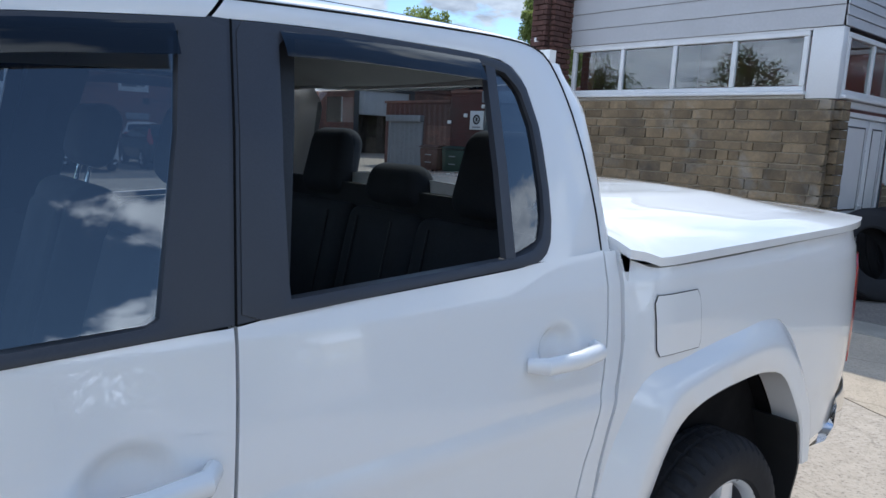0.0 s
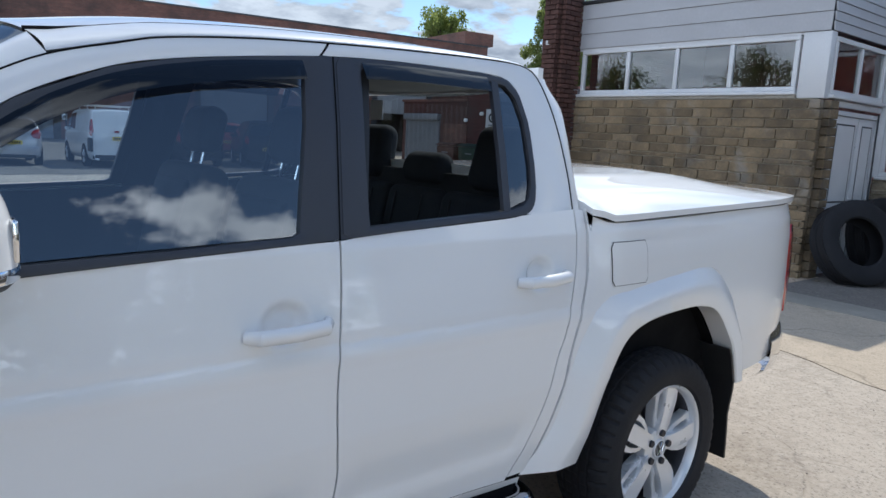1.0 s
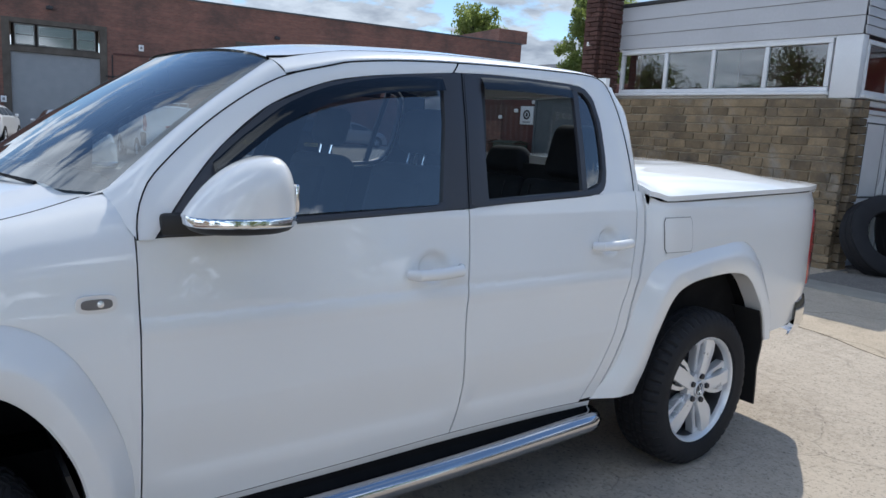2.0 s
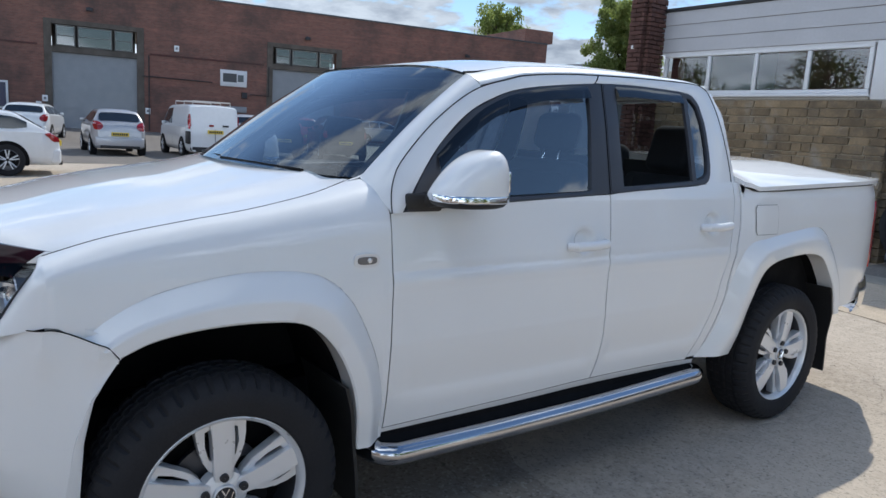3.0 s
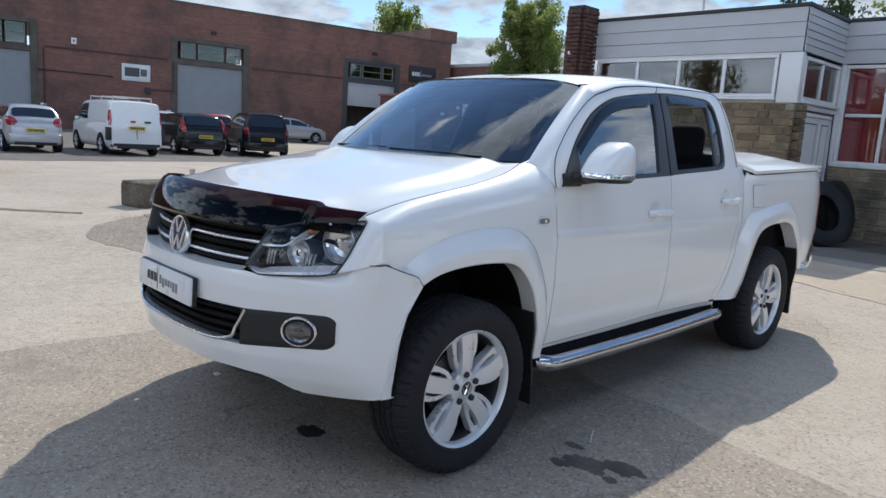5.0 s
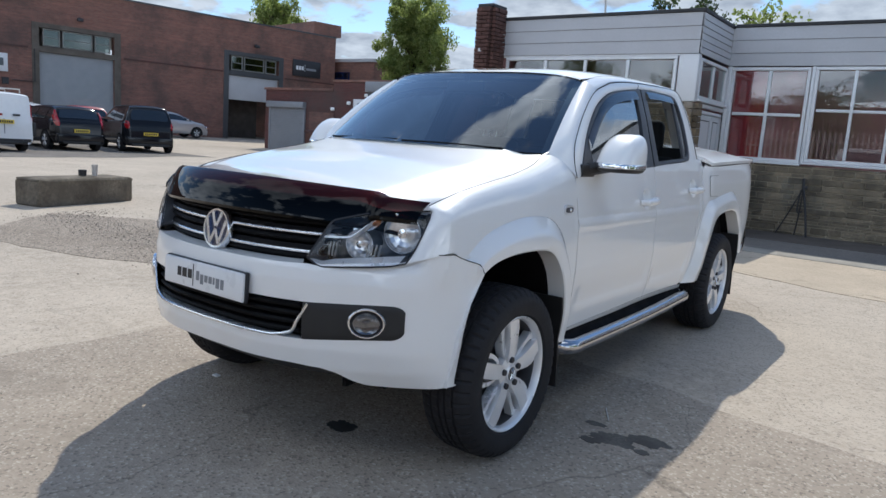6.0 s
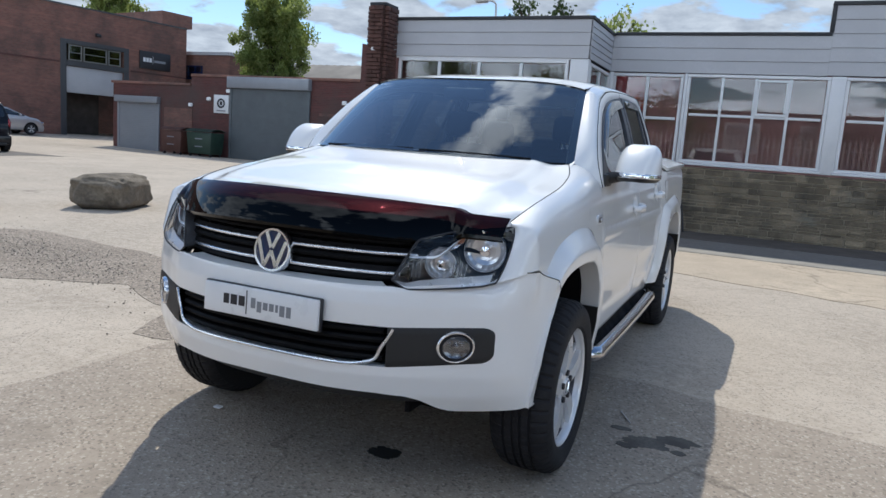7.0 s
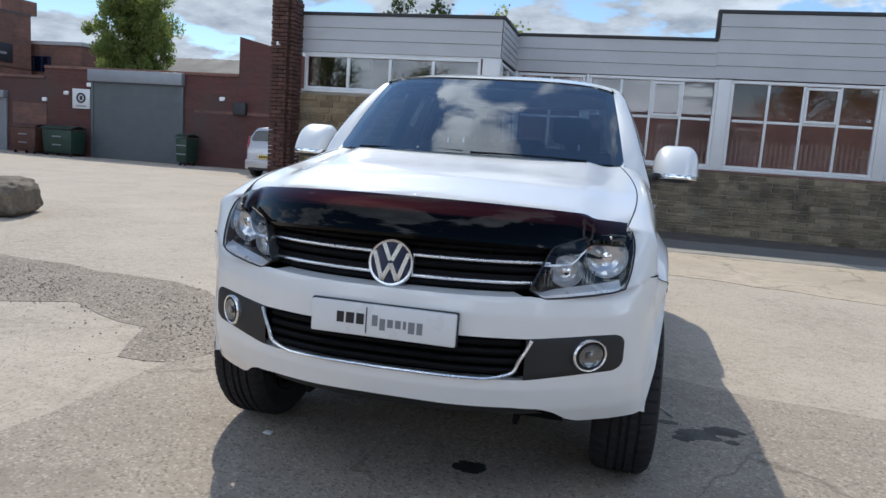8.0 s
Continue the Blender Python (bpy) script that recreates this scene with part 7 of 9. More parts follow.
for x0, x1 in ((-0.70, -0.19), (-0.185, 0.185), (0.19, 0.70)):
    bm = bmesh.new()
    cushion(bm, (x0, -0.07, 0), (x1, 0.06, 0.53), 0.05, M)
    back = part("bench_back", bm, M_SEAT, bench)
    for x in (x0 + 0.09, x1 - 0.09):
        bm = bmesh.new()
        tube(bm, [M @ Vector((x, -0.072, 0.04)), M @ Vector((x, -0.074, 0.49))], 0.004, 6)
        part("seam", bm, M_INK, back)
for x, w, h in ((-0.44, 0.28, 0.25), (0.0, 0.30, 0.14), (0.44, 0.29, 0.26)):
    bm = bmesh.new()
    vs = box(bm, (x - w / 2, -0.055, 0.545), (x + w / 2, 0.055, 0.545 + h), 0.054, 5)
    for v in vs:
        k = (v.co.z - 0.545) / h
        v.co.x = x + (v.co.x - x) * (1.0 - 0.16 * k * k)
    bmesh.ops.transform(bm, matrix=M, verts=vs)
    part("headrest", bm, M_SEAT, bench)
bm = bmesh.new()
rows = []
for x in np.linspace(-0.76, 0.76, 20):
    rows.append([(x, 0.40 + 0.20 * abs(x) ** 2, 1.275), (x, 0.62 + 0.1 * abs(x) ** 2, 1.265), (x, 0.84, 1.235), (x, 0.92, 1.18), (x, 0.95, 1.05), (x, 0.90, 0.80), (x, 0.80, 0.60)])
sheet(bm, rows)
box(bm, (-0.12, 0.86, 0.9), (0.12, 0.965, 1.19), 0.02, 2)
box(bm, (-0.60, 0.78, 1.23), (-0.18, 0.92, 1.275), 0.03, 3)
part("dashboard", bm, M_DASH, truck)
W = Matrix.Translation((-0.40, 1.10, 1.10)) @ Matrix.Rotation(radians(-65), 4, "X")
bm = bmesh.new()
ringp = [W @ Vector((0.185 * math.cos(a), 0.185 * math.sin(a), 0)) for a in np.linspace(0, 2 * math.pi, 40)]
tube(bm, ringp, 0.015, 10, cap=False)
for a in (0.0, math.pi, -math.pi / 2):
    tube(bm, [W @ Vector((0, 0, -0.01)), W @ Vector((0.18 * math.cos(a), 0.18 * math.sin(a), 0))], 0.014, 8)
bmesh.ops.create_uvsphere(bm, u_segments=16, v_segments=8, radius=0.065, matrix=W @ Matrix.Diagonal((1, 1, 0.4, 1)))
part("steering_wheel", bm, M_DASH, truck)
bm = bmesh.new()
box(bm, (-0.80, 0.60, 0.50), (0.80, 2.62, 0.56))
part("cab_floor", bm, M_VOID, truck)
both("door_card", [[(0.845, y, 0.55), (0.85, y, 1.0), (0.845, y, 1.20), (0.85, y, belt(y) - 0.006)] for y in np.linspace(0.60, 2.62, 24)], M_DASH)
boxpart("rear_bulkhead", (-0.80, 2.60, 0.55), (0.80, 2.635, 1.39), M_DASH, truck)
# inner trim of the middle pillars and windscreen pillars
both("inner_pillar", [[(glass_x(z) - 0.035, y0 + (1.79 - 1.70) * (z - 1.28) / 0.46, z) for y0 in (1.61, 1.66, 1.72, 1.78)] for z in (1.22, 1.4, 1.55, 1.72)], M_DASH)
both("inner_screen_pillar", [[(p[0] - 0.05, p[1] + 0.02, p[2] - 0.02), (p[0] + 0.005, p[1] + 0.085, p[2] - 0.035)] for p in half[-1]], M_LINER)
both("seat_belt", [[(glass_x(z) - 0.06, 1.66 + 0.10 * (z - 1.2) + w, z) for w in (0, 0.045)] for z in (1.24, 1.4, 1.62)], M_INK)
bm = bmesh.new()
box(bm, (-0.13, -0.02, -0.035), (0.13, 0.02, 0.035), 0.018, 3, Matrix.Translation((0, 0.86, 1.655)))
tube(bm, [(0, 0.88, 1.66), (0, 0.89, 1.72)], 0.012, 8)
part("rear_view_mirror", bm, M_INK, truck)
for x0, x1 in ((-0.58, -0.10), (0.10, 0.58)):
    boxpart("sun_visor", (x0, 0.98, 1.715), (x1, 1.14, 1.735), M_LINER, truck, bevel=0.008)
# wipers
for pts in (((-0.60, 0.392, 1.320), (-0.30, 0.322, 1.327), (-0.02, 0.292, 1.330)), ((0.02, 0.282, 1.326), (0.30, 0.312, 1.326), (0.58, 0.392, 1.320))):
    bm = bmesh.new()
    tube(bm, pts, 0.006, 6, 16)
    part("wiper", bm, M_GRILLE, truck)


# ==== the long brick warehouse ====
ware = thing("warehouse", "long red brick warehouse with roller doors and a flat parapet", "warehouse", kind="structure")
ware.matrix_world = pose(-41, 5, 0, 0, 0, math.degrees(math.atan2(0.99, 0.1386)) - 90)
DOORS = ((-0.55, 3.65, 4.35), (11.25, 15.25, 4.50), (22.6, 26.4, 4.5))
cuts = [-46] + [c for a, b, _ in DOORS for c in (a, b)] + [31.2]
for k in range(0, len(cuts), 2):
    boxpart("wall", (-0.4, cuts[k], -0.2), (0, cuts[k + 1], 8.0), M_BRICK_FAR, ware)
for a, b, top in DOORS:
    boxpart("wall", (-0.4, a + 0.001, 5.95), (-0.003, b - 0.001, 8.0), M_BRICK_FAR, ware)
boxpart("roof", (-30, -46, 7.6), (-0.42, 31.2, 7.75), M_FELT, ware)
boxpart("parapet_coping", (-0.45, -46, 8.001), (0.05, 31.2, 8.09), M_DARKGREY, ware)
boxpart("corner_block", (-6, 29.2, 8.1), (0.06, 31.6, 8.95), M_BRICK_FAR, ware)
boxpart("end_wall", (-30, 30.8, -0.2), (-0.41, 31.19, 8.0), M_BRICK_FAR, ware)
bm = bmesh.new()
for z in (4.62,):
    for a, b in ((-46, -1.2), (4.3, 10.7), (15.8, 22.2), (26.9, 31.2)):
        box(bm, (0.002, a, z), (0.03, b, z + 0.10))
part("string_course", bm, M_BRICK_LOW, ware)
for i, (a, b, top) in enumerate(DOORS):
    dk = M_DARKGREY if i == 2 else M_SURROUND
    bm = bmesh.new()
    box(bm, (-0.35, a - 0.36, -0.1), (0.04, a - 0.001, 6.05), 0.01, 1)
    box(bm, (-0.35, b + 0.001, -0.1), (0.04, b + 0.36, 6.05), 0.01, 1)
    box(bm, (-0.3, a, top), (0.03, b, top + 0.3))
    box(bm, (-0.3, a, 5.80), (0.03, b, 6.05))
    part("door_surround", bm, dk, ware)
    if i < 2:
        bm = bmesh.new()
        n = 34
        for k in range(n):
            z = top * k / n
            box(bm, (-0.22, a, z + 0.0015), (-0.19 + 0.003 * (k % 2), b, z + top / n))
        part("roller_door", bm, M_SHUTTER, ware)
    else:
        # dark panel set back inside, standing in for the unlit interior
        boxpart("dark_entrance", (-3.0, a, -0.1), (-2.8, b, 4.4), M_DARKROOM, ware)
        boxpart("white_panel", (-0.2, a, 2.9), (-0.12, b, 4.48), M_CLAD, ware, bevel=0.01)
    for u0, u1 in ((0.05, 0.27), (0.30, 0.70), (0.73, 0.95)):
        ya, yb = a + (b - a) * u0, a + (b - a) * u1
        bm = bmesh.new()
        for lo, hi in (((-0.12, ya, top + 0.34), (-0.04, ya + 0.06, 5.76)), ((-0.12, yb - 0.06, top + 0.34), (-0.04, yb, 5.76)), ((-0.12, ya + 0.061, top + 0.34), (-0.04, yb - 0.061, top + 0.40)), ((-0.12, ya + 0.061, 5.70), (-0.04, yb - 0.061, 5.76)), ((-0.12, ya + 0.061, (top + 6.1) / 2 - 0.02), (-0.05, yb - 0.061, (top + 6.1) / 2 + 0.02))):
            box(bm, lo, hi)
        fr = part("window_frame", bm, M_FRAMEGREY, ware)
        boxpart("pane", (-0.09, ya + 0.05, top + 0.38), (-0.088, yb - 0.05, 5.72), M_PANE_FAR, fr)
    # dark panel behind the panes in place of the loft's shade
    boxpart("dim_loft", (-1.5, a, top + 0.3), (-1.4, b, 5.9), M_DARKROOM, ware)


def on_ware(name, label, category, s, z, parts):
    t = thing(name, label, category)
    t.matrix_world = ware.matrix_world @ Matrix.Translation((0.0, s, z))
    for nm, lo, hi, mat_, bev in parts:
        boxpart(nm, lo, hi, mat_, t, bevel=bev)
    return t


on_ware("wall_sign", "white wall sign with a grey box and a round mark", "sign", 8.15, 3.25, [("board", (0.02, 0, 0), (0.07, 1.55, 0.95), M_UPVC, 0.01), ("grey_field", (0.071, 0.15, 0.25), (0.075, 0.95, 0.75), M_DARKGREY, 0), ("mark", (0.0712, 1.0, 0.30), (0.076, 1.35, 0.70), M_SHUTTER_D, 0.1)])
on_ware("wall_vent", "grey louvred vent on the brick wall", "vent", 8.5, 1.75, [("louvre", (0.02, 0, 0), (0.10, 1.2, 0.35), M_SHUTTER, 0.02)])
sg = on_ware("black_sign", "black sign board with pale lettering bars", "sign", 27.5, 4.95, [("board", (0.02, 0, 0), (0.10, 2.35, 1.15), M_INK, 0.01)])
for y0, y1, z0, z1, mm in ((0.25, 0.43, 0.45, 0.72, M_UPVC), (0.48, 0.66, 0.45, 0.72, M_UPVC), (0.71, 0.88, 0.45, 0.72, M_UPVC), (0.97, 0.99, 0.35, 0.85, M_UPVC), (1.08, 1.95, 0.47, 0.62, M_GREYINK)):
    boxpart("lettering_bar", (0.101, y0, z0), (0.106, y1, z1), mm, sg)
on_ware("blue_sign", "dark blue sign with a white border beside the warehouse", "sign", -4.6, 1.2, [("border", (0.02, 0, 0), (0.08, 2.0, 1.45), M_UPVC, 0.01), ("field", (0.081, 0.1, 0.1), (0.086, 1.9, 1.35), M_BLUE, 0), ("bar", (0.0865, 0.5, 0.8), (0.09, 1.5, 0.95), M_UPVC, 0)])
for s, z in ((1.3, 6.75), (13.3, 6.55), (24.5, 6.6)):
    on_ware("flood_light", "small black flood light on the brick wall", "light", s, z, [("bracket", (0.0, -0.05, 0.0), (0.25, 0.05, 0.06), M_INK, 0.01), ("lamp_head", (0.18, -0.16, -0.16), (0.36, 0.16, 0.02), M_INK, 0.03)])
for s, z in ((-1.05, 1.7), (-1.35, 1.35), (4.05, 1.35), (10.6, 1.4), (5.6, 4.95)):
    on_ware("notice_plate", "small pale notice plate on the brick wall", "sign", s, z, [("plate", (0.045, 0, 0), (0.07, 0.26, 0.33), M_PLATEW, 0.01), ("mark", (0.071, 0.07, 0.10), (0.074, 0.19, 0.24), M_GREYINK, 0)])
pipe = thing("wall_pipe", "thin black conduit along the brick wall", "pipe")
pipe.matrix_world = ware.matrix_world
bm = bmesh.new()
tube(bm, [(0.06, 3.9, 3.45), (0.06, 7.7, 3.40)], 0.03, 6)
tube(bm, [(0.06, 9.9, 2.85), (0.06, 11.0, 2.85), (0.06, 11.0, 4.6)], 0.03, 6)
tube(bm, [(0.06, 4.25, 4.6), (0.06, 4.25, 0.4)], 0.03, 6)
box(bm, (0.02, 9.4, 2.6), (0.18, 9.7, 2.95))
part("conduit", bm, M_INK, pipe)

# the lower brick annex behind the warehouse's end
annex = thing("brick_annex", "lower red brick annex with a white coping", "building", kind="structure")
boxpart("wall", (-48, 36.6, -0.2), (-33.4, 44, 6.4), M_BRICK_FAR, annex)
boxpart("coping", (-48.1, 36.5, 6.401), (-33.3, 44.1, 6.62), M_CLAD, annex)
boxpart("window_frame", (-37.7, 36.54, 4.68), (-35.8, 36.6, 5.66), M_BLUE, annex)
for x in (-37.62, -37.0, -36.38):
    for z in (4.74, 5.2):
        boxpart("pane", (x, 36.52, z), (x + 0.5, 36.541, z + 0.40), M_PANE_FAR, annex)

# ==== single-storey brick garages ====
gar = thing("brick_garages", "single-storey red brick garages with steel shutters", "building", kind="structure")
GY = 23.4
bm = bmesh.new()
box(bm, (-29.2, GY, -0.1), (-24.0, GY + 9, 3.28))
box(bm, (-24.0, GY + 0.004, -0.1), (-14.6, GY + 9, 3.72))
box(bm, (-14.6, GY + 0.008, -0.1), (-5.97, GY + 0.5, 3.9))
part("wall", bm, M_BRICK_LOW, gar)
bm = bmesh.new()
prism(bm, [(-14.6, 3.901), (-5.97, 3.901), (-5.97, 3.95), (-9.5, 4.1), (-14.6, 5.32)], GY + 0.01, GY + 0.45, "y")
part("gable", bm, M_BRICK_LOW, gar)
bm = bmesh.new()
for x0, x1, z in ((-29.3, -24.0, 3.281), (-23.99, -14.6, 3.722)):
    box(bm, (x0, GY - 0.06, z), (x1, GY + 9, z + 0.12), 0.01, 1)
part("coping", bm, M_BRICK_FAR, gar)


def shutter(name, x0, x1, z0, z1, boxh, material, n):
    bm = bmesh.new()
    for k in range(n):
        z = z0 + (z1 - z0) * k / n
        box(bm, (x0, GY - 0.06, z + 0.006), (x1, GY - 0.03 + 0.012 * (k % 2), z + (z1 - z0) / n))
    s = part(name, bm, material, gar)
    bm = bmesh.new()
    box(bm, (x0 - 0.12, GY - 0.10, z0), (x0 - 0.002, GY, z1), 0.01, 1)
    box(bm, (x1 + 0.002, GY - 0.10, z0), (x1 + 0.12, GY, z1), 0.01, 1)
    part("guide_rail", bm, material, s)
    boxpart("shutter_box", (x0 - 0.15, GY - 0.28, z1 + 0.002), (x1 + 0.15, GY, z1 + boxh), M_SHUTTER, s, bevel=0.02)


shutter("shutter_small", -28.7, -26.1, 0.02, 2.35, 0.32, M_SHUTTER, 26)
shutter("shutter_large", -21.45, -17.2, 0.02, 3.25, 0.50, M_SHUTTER_D, 34)
boxpart("red_panel", (-25.7, GY - 0.03, 0.02), (-23.9, GY - 0.002, 2.2), M_BRICK_FAR, gar)
for x, z in ((-22.98, 2.62), (-24.1, 2.30), (-21.80, 3.02), (-15.42, 2.72)):
    boxpart("wall_lamp", (x, GY - 0.10, z), (x + 0.24, GY - 0.002, z + 0.17), M_PLATEW, gar, bevel=0.04)
boxpart("meter_box", (-14.72, GY - 0.2, 2.19), (-14.17, GY + 0.006, 2.69), M_INK, gar, bevel=0.02)
bm = bmesh.new()
box(bm, (-16.6, GY - 0.02, 2.2), (-11.0, GY + 0.006, 2.32))
part("lintel", bm, M_BRICK_FAR, gar)
sw = thing("garage_sign", "white square sign with a dark round emblem", "sign")
sw.location = (-22.52, GY - 0.02, 2.07)
sw.scale = (0.74, 1, 0.70)
boxpart("board", (0, -0.06, 0), (1.2, 0, 1.2), M_UPVC, sw, bevel=0.01)
bm = bmesh.new()
lathe(bm, [(0.20, 0.0), (0.20, 0.01), (0.32, 0.01), (0.32, 0.0)], 28, Matrix.Translation((0.6, -0.062, 0.65)) @ Matrix.Rotation(radians(-90), 4, "Z"), True)
part("emblem_ring", bm, M_INK, sw)
boxpart("emblem_bar", (0.5, -0.066, 0.52), (0.7, -0.061, 0.78), M_INK, sw)
boxpart("lettering_bar", (0.25, -0.066, 0.12), (0.95, -0.061, 0.20), M_GREYINK, sw)

# corrugated roof behind
shed = thing("grey_shed", "long shed with a grey corrugated roof behind the garages", "building", kind="structure")
bm = bmesh.new()
rows = []
for j in range(3):
    t = j / 2
    rows.append([(-60 + 0.35 * k, 40 + 8 * t, 4.0 + 3.2 * t + 0.04 * (k % 2)) for k in range(180)])
sheet(bm, rows)
part("roof", bm, M_CORRUG, shed)
boxpart("wall", (-60, 40.1, -0.2), (2.6, 48, 3.95), M_BRICK_LOW, shed)


# ==== trees ====
def tree(name, at, height, radius, base, material, label, leaves=5200, size=0.22, seed=1, lean=(0, 0), shape=1.0):
    rnd = random.Random(seed)
    t = thing(name, label, "tree", at, group="trees behind the roofs")
    bm = bmesh.new()
    top = Vector((lean[0], lean[1], height * 0.85))
    tube(bm, [(0, 0, -0.1), (0.03 * height, 0, height * 0.3), top * 0.75, top], [0.035 * height, 0.028 * height, 0.012 * height, 0.005 * height], 10)
    tips = []
    for k in range(26):
        z = base + (height * 0.9 - base) * (k + 0.5) / 26
        a = k * 2.4 + rnd.uniform(-0.4, 0.4)
        f = math.sin(math.pi * min(1, max(0.05, (z - base + 0.12 * height) / (height - base + 0.12 * height)))) ** (0.55 * shape)
        r = radius * f * rnd.uniform(0.65, 1.0)
        s = Vector((0.02 * height, 0, max(z - 0.12 * height, base * 0.6)))
        e = Vector((r * math.cos(a), r * math.sin(a), z + 0.05 * height))
        tube(bm, [s, s.lerp(e, 0.5) + Vector((0, 0, 0.03 * height)), e], [0.010 * height, 0.006 * height, 0.002 * height], 6)
        tips += [e, s.lerp(e, 0.65), s.lerp(e, 0.4)]
    part("trunk", bm, M_BARK, t)
    clumps = [(p + Vector([rnd.gauss(0, 0.10 * radius) for _ in range(3)]), radius * rnd.uniform(0.16, 0.32)) for p in tips for _ in range(2)]
    clumps += [(Vector((0, 0, height * rnd.uniform(0.75, 0.95))) + Vector([rnd.gauss(0, 0.12 * radius) for _ in range(3)]), radius * 0.22) for _ in range(8)]
    P, F = [], []
    for _ in range(leaves):
        c, r = rnd.choice(clumps)
        d = Vector([rnd.gauss(0, 1) for _ in range(3)]).normalized() * r * rnd.random() ** 0.45
        p = c + d
        q = Euler((rnd.uniform(0, 6.3), rnd.uniform(0, 6.3), rnd.uniform(0, 6.3))).to_matrix()
        s = size * rnd.uniform(0.5, 1.15)
        n = len(P)
        P += [p + q @ Vector(v) * s for v in ((-0.5, 0, 0), (0, -0.3, 0.08), (0.55, 0, 0), (0, 0.3, 0.08))]
        F.append((n, n + 1, n + 2, n + 3))
    me = bpy.data.meshes.new("crown")
    me.from_pydata([tuple(p) for p in P], [], F)
    me.materials.append(material)
    c = new("crown", me)
    c.parent = t
    tagged(c, kind="stuff")
    return t


tree("tree", (-27.6, 34.0, 0), 10.6, 2.35, 3.2, M_LEAF, "broad green tree in spring leaf behind the garages", 44000, 0.20, 2)
tree("tree", (-72.2, 60, 0), 18.2, 3.3, 9, M_LEAF, "round green tree showing over the warehouse roof", 16000, 0.42, 5)
tree("tree", (-5.8, 32, 0), 8.2, 1.7, 4.0, M_LEAF, "green tree top showing over the office roof", 5000, 0.22, 9)
for k, (x, y, h) in enumerate(((-10.6, 32, 9.3), (-8.7, 32.5, 9.2), (-9.7, 33.5, 8.6))):
    tree("conifer", (x, y, 0), h, 1.4, 2.5, M_LEAF_D, "dark conifer top behind the office roof", 2600, 0.22, 20 + k, shape=2.2)
# ==== what stands behind the camera, seen in reflections ====
fence = thing("palisade_fence", "galvanised steel palisade fence along the yard", "fence", kind="structure")
pale = bpy.data.meshes.new("pale")
bm = bmesh.new()
prism(bm, [(-0.034, 0.45), (0.034, 0.45), (0.034, 2.55), (0.0, 2.68), (-0.034, 2.55)], -0.012, 0.012, "y")
bm.to_mesh(pale)
bm.free()
pale.materials.append(M_STEEL)
for k in range(170):
    p = new("pale", pale)
    p.parent = fence
    p.location = (-14 + 0.2 * k, -7.0, 0)
for z in (0.8, 2.2):
    boxpart("rail", (-14.2, -7.06, z), (20, -7.02, z + 0.05), M_STEEL, fence)
for k in range(13):
    boxpart("post", (-14.1 + 2.75 * k, -7.12, -0.1), (-14.0 + 2.75 * k, -7.07, 2.5), M_STEEL, fence)
boxpart("plinth_wall", (-14.2, -7.3, -0.1), (20, -6.9, 0.42), M_BRICK_LOW, fence)
opp = thing("opposite_building", "red brick works building across the fence", "building", kind="structure")
boxpart("wall", (-45, -34, -0.2), (24, -26, 4.7), M_BRICK_FAR, opp)
boxpart("roof", (-45.3, -34.3, 4.701), (24.3, -25.7, 4.95), M_FELT, opp)
for k in range(14):
    wf = boxpart("window_frame", (-43 + 4.6 * k, -26.001, 2.2), (-40.8 + 4.6 * k, -25.94, 4.2), M_UPVC, opp)
    boxpart("pane", (-42.85 + 4.6 * k, -25.935, 2.35), (-40.95 + 4.6 * k, -25.93, 4.05), M_PANE, wf)
for k, (x, y, h) in enumerate(((-9, -13, 5.5), (-4, -14, 4.8), (9, -12, 6.5), (13, -14, 6.0), (5, -15, 4.0), (18, -10, 6.5), (-16, -16, 7.0), (-24, -15, 6.5), (14, 4, 5.6), (15, 0, 6.3), (15.5, 8, 5.0))):
    tree("tree", (x, y, 0), h, 2.6, 0.8, M_LEAF_O if k in (2, 3) else M_LEAF if k in (0, 1, 6, 7, 8, 9, 10) else M_LEAF_D, "leafy tree behind the palisade fence" if k < 8 else "leafy young tree at the edge of the yard", 8000, 0.17, 40 + k)


# ==== parked cars ====
def car_paint(name, base, metal=0.0, rough=0.35):
    return plain(name, base, rough, metal, coat=1.0)


P_SILVER = car_paint("silver_car_paint", (0.46, 0.46, 0.48), 0.5)
P_WHITE = car_paint("white_car_paint", (0.74, 0.75, 0.76))
P_BLACK = plain("black_car_paint", (0.010, 0.011, 0.014), 0.12, spec=0.35)
P_RED = car_paint("red_car_paint", (0.30, 0.012, 0.015))
M_CARGLASS = plain("dark_car_window", (0.012, 0.015, 0.018), 0.04, spec=0.6, coat=1.0)


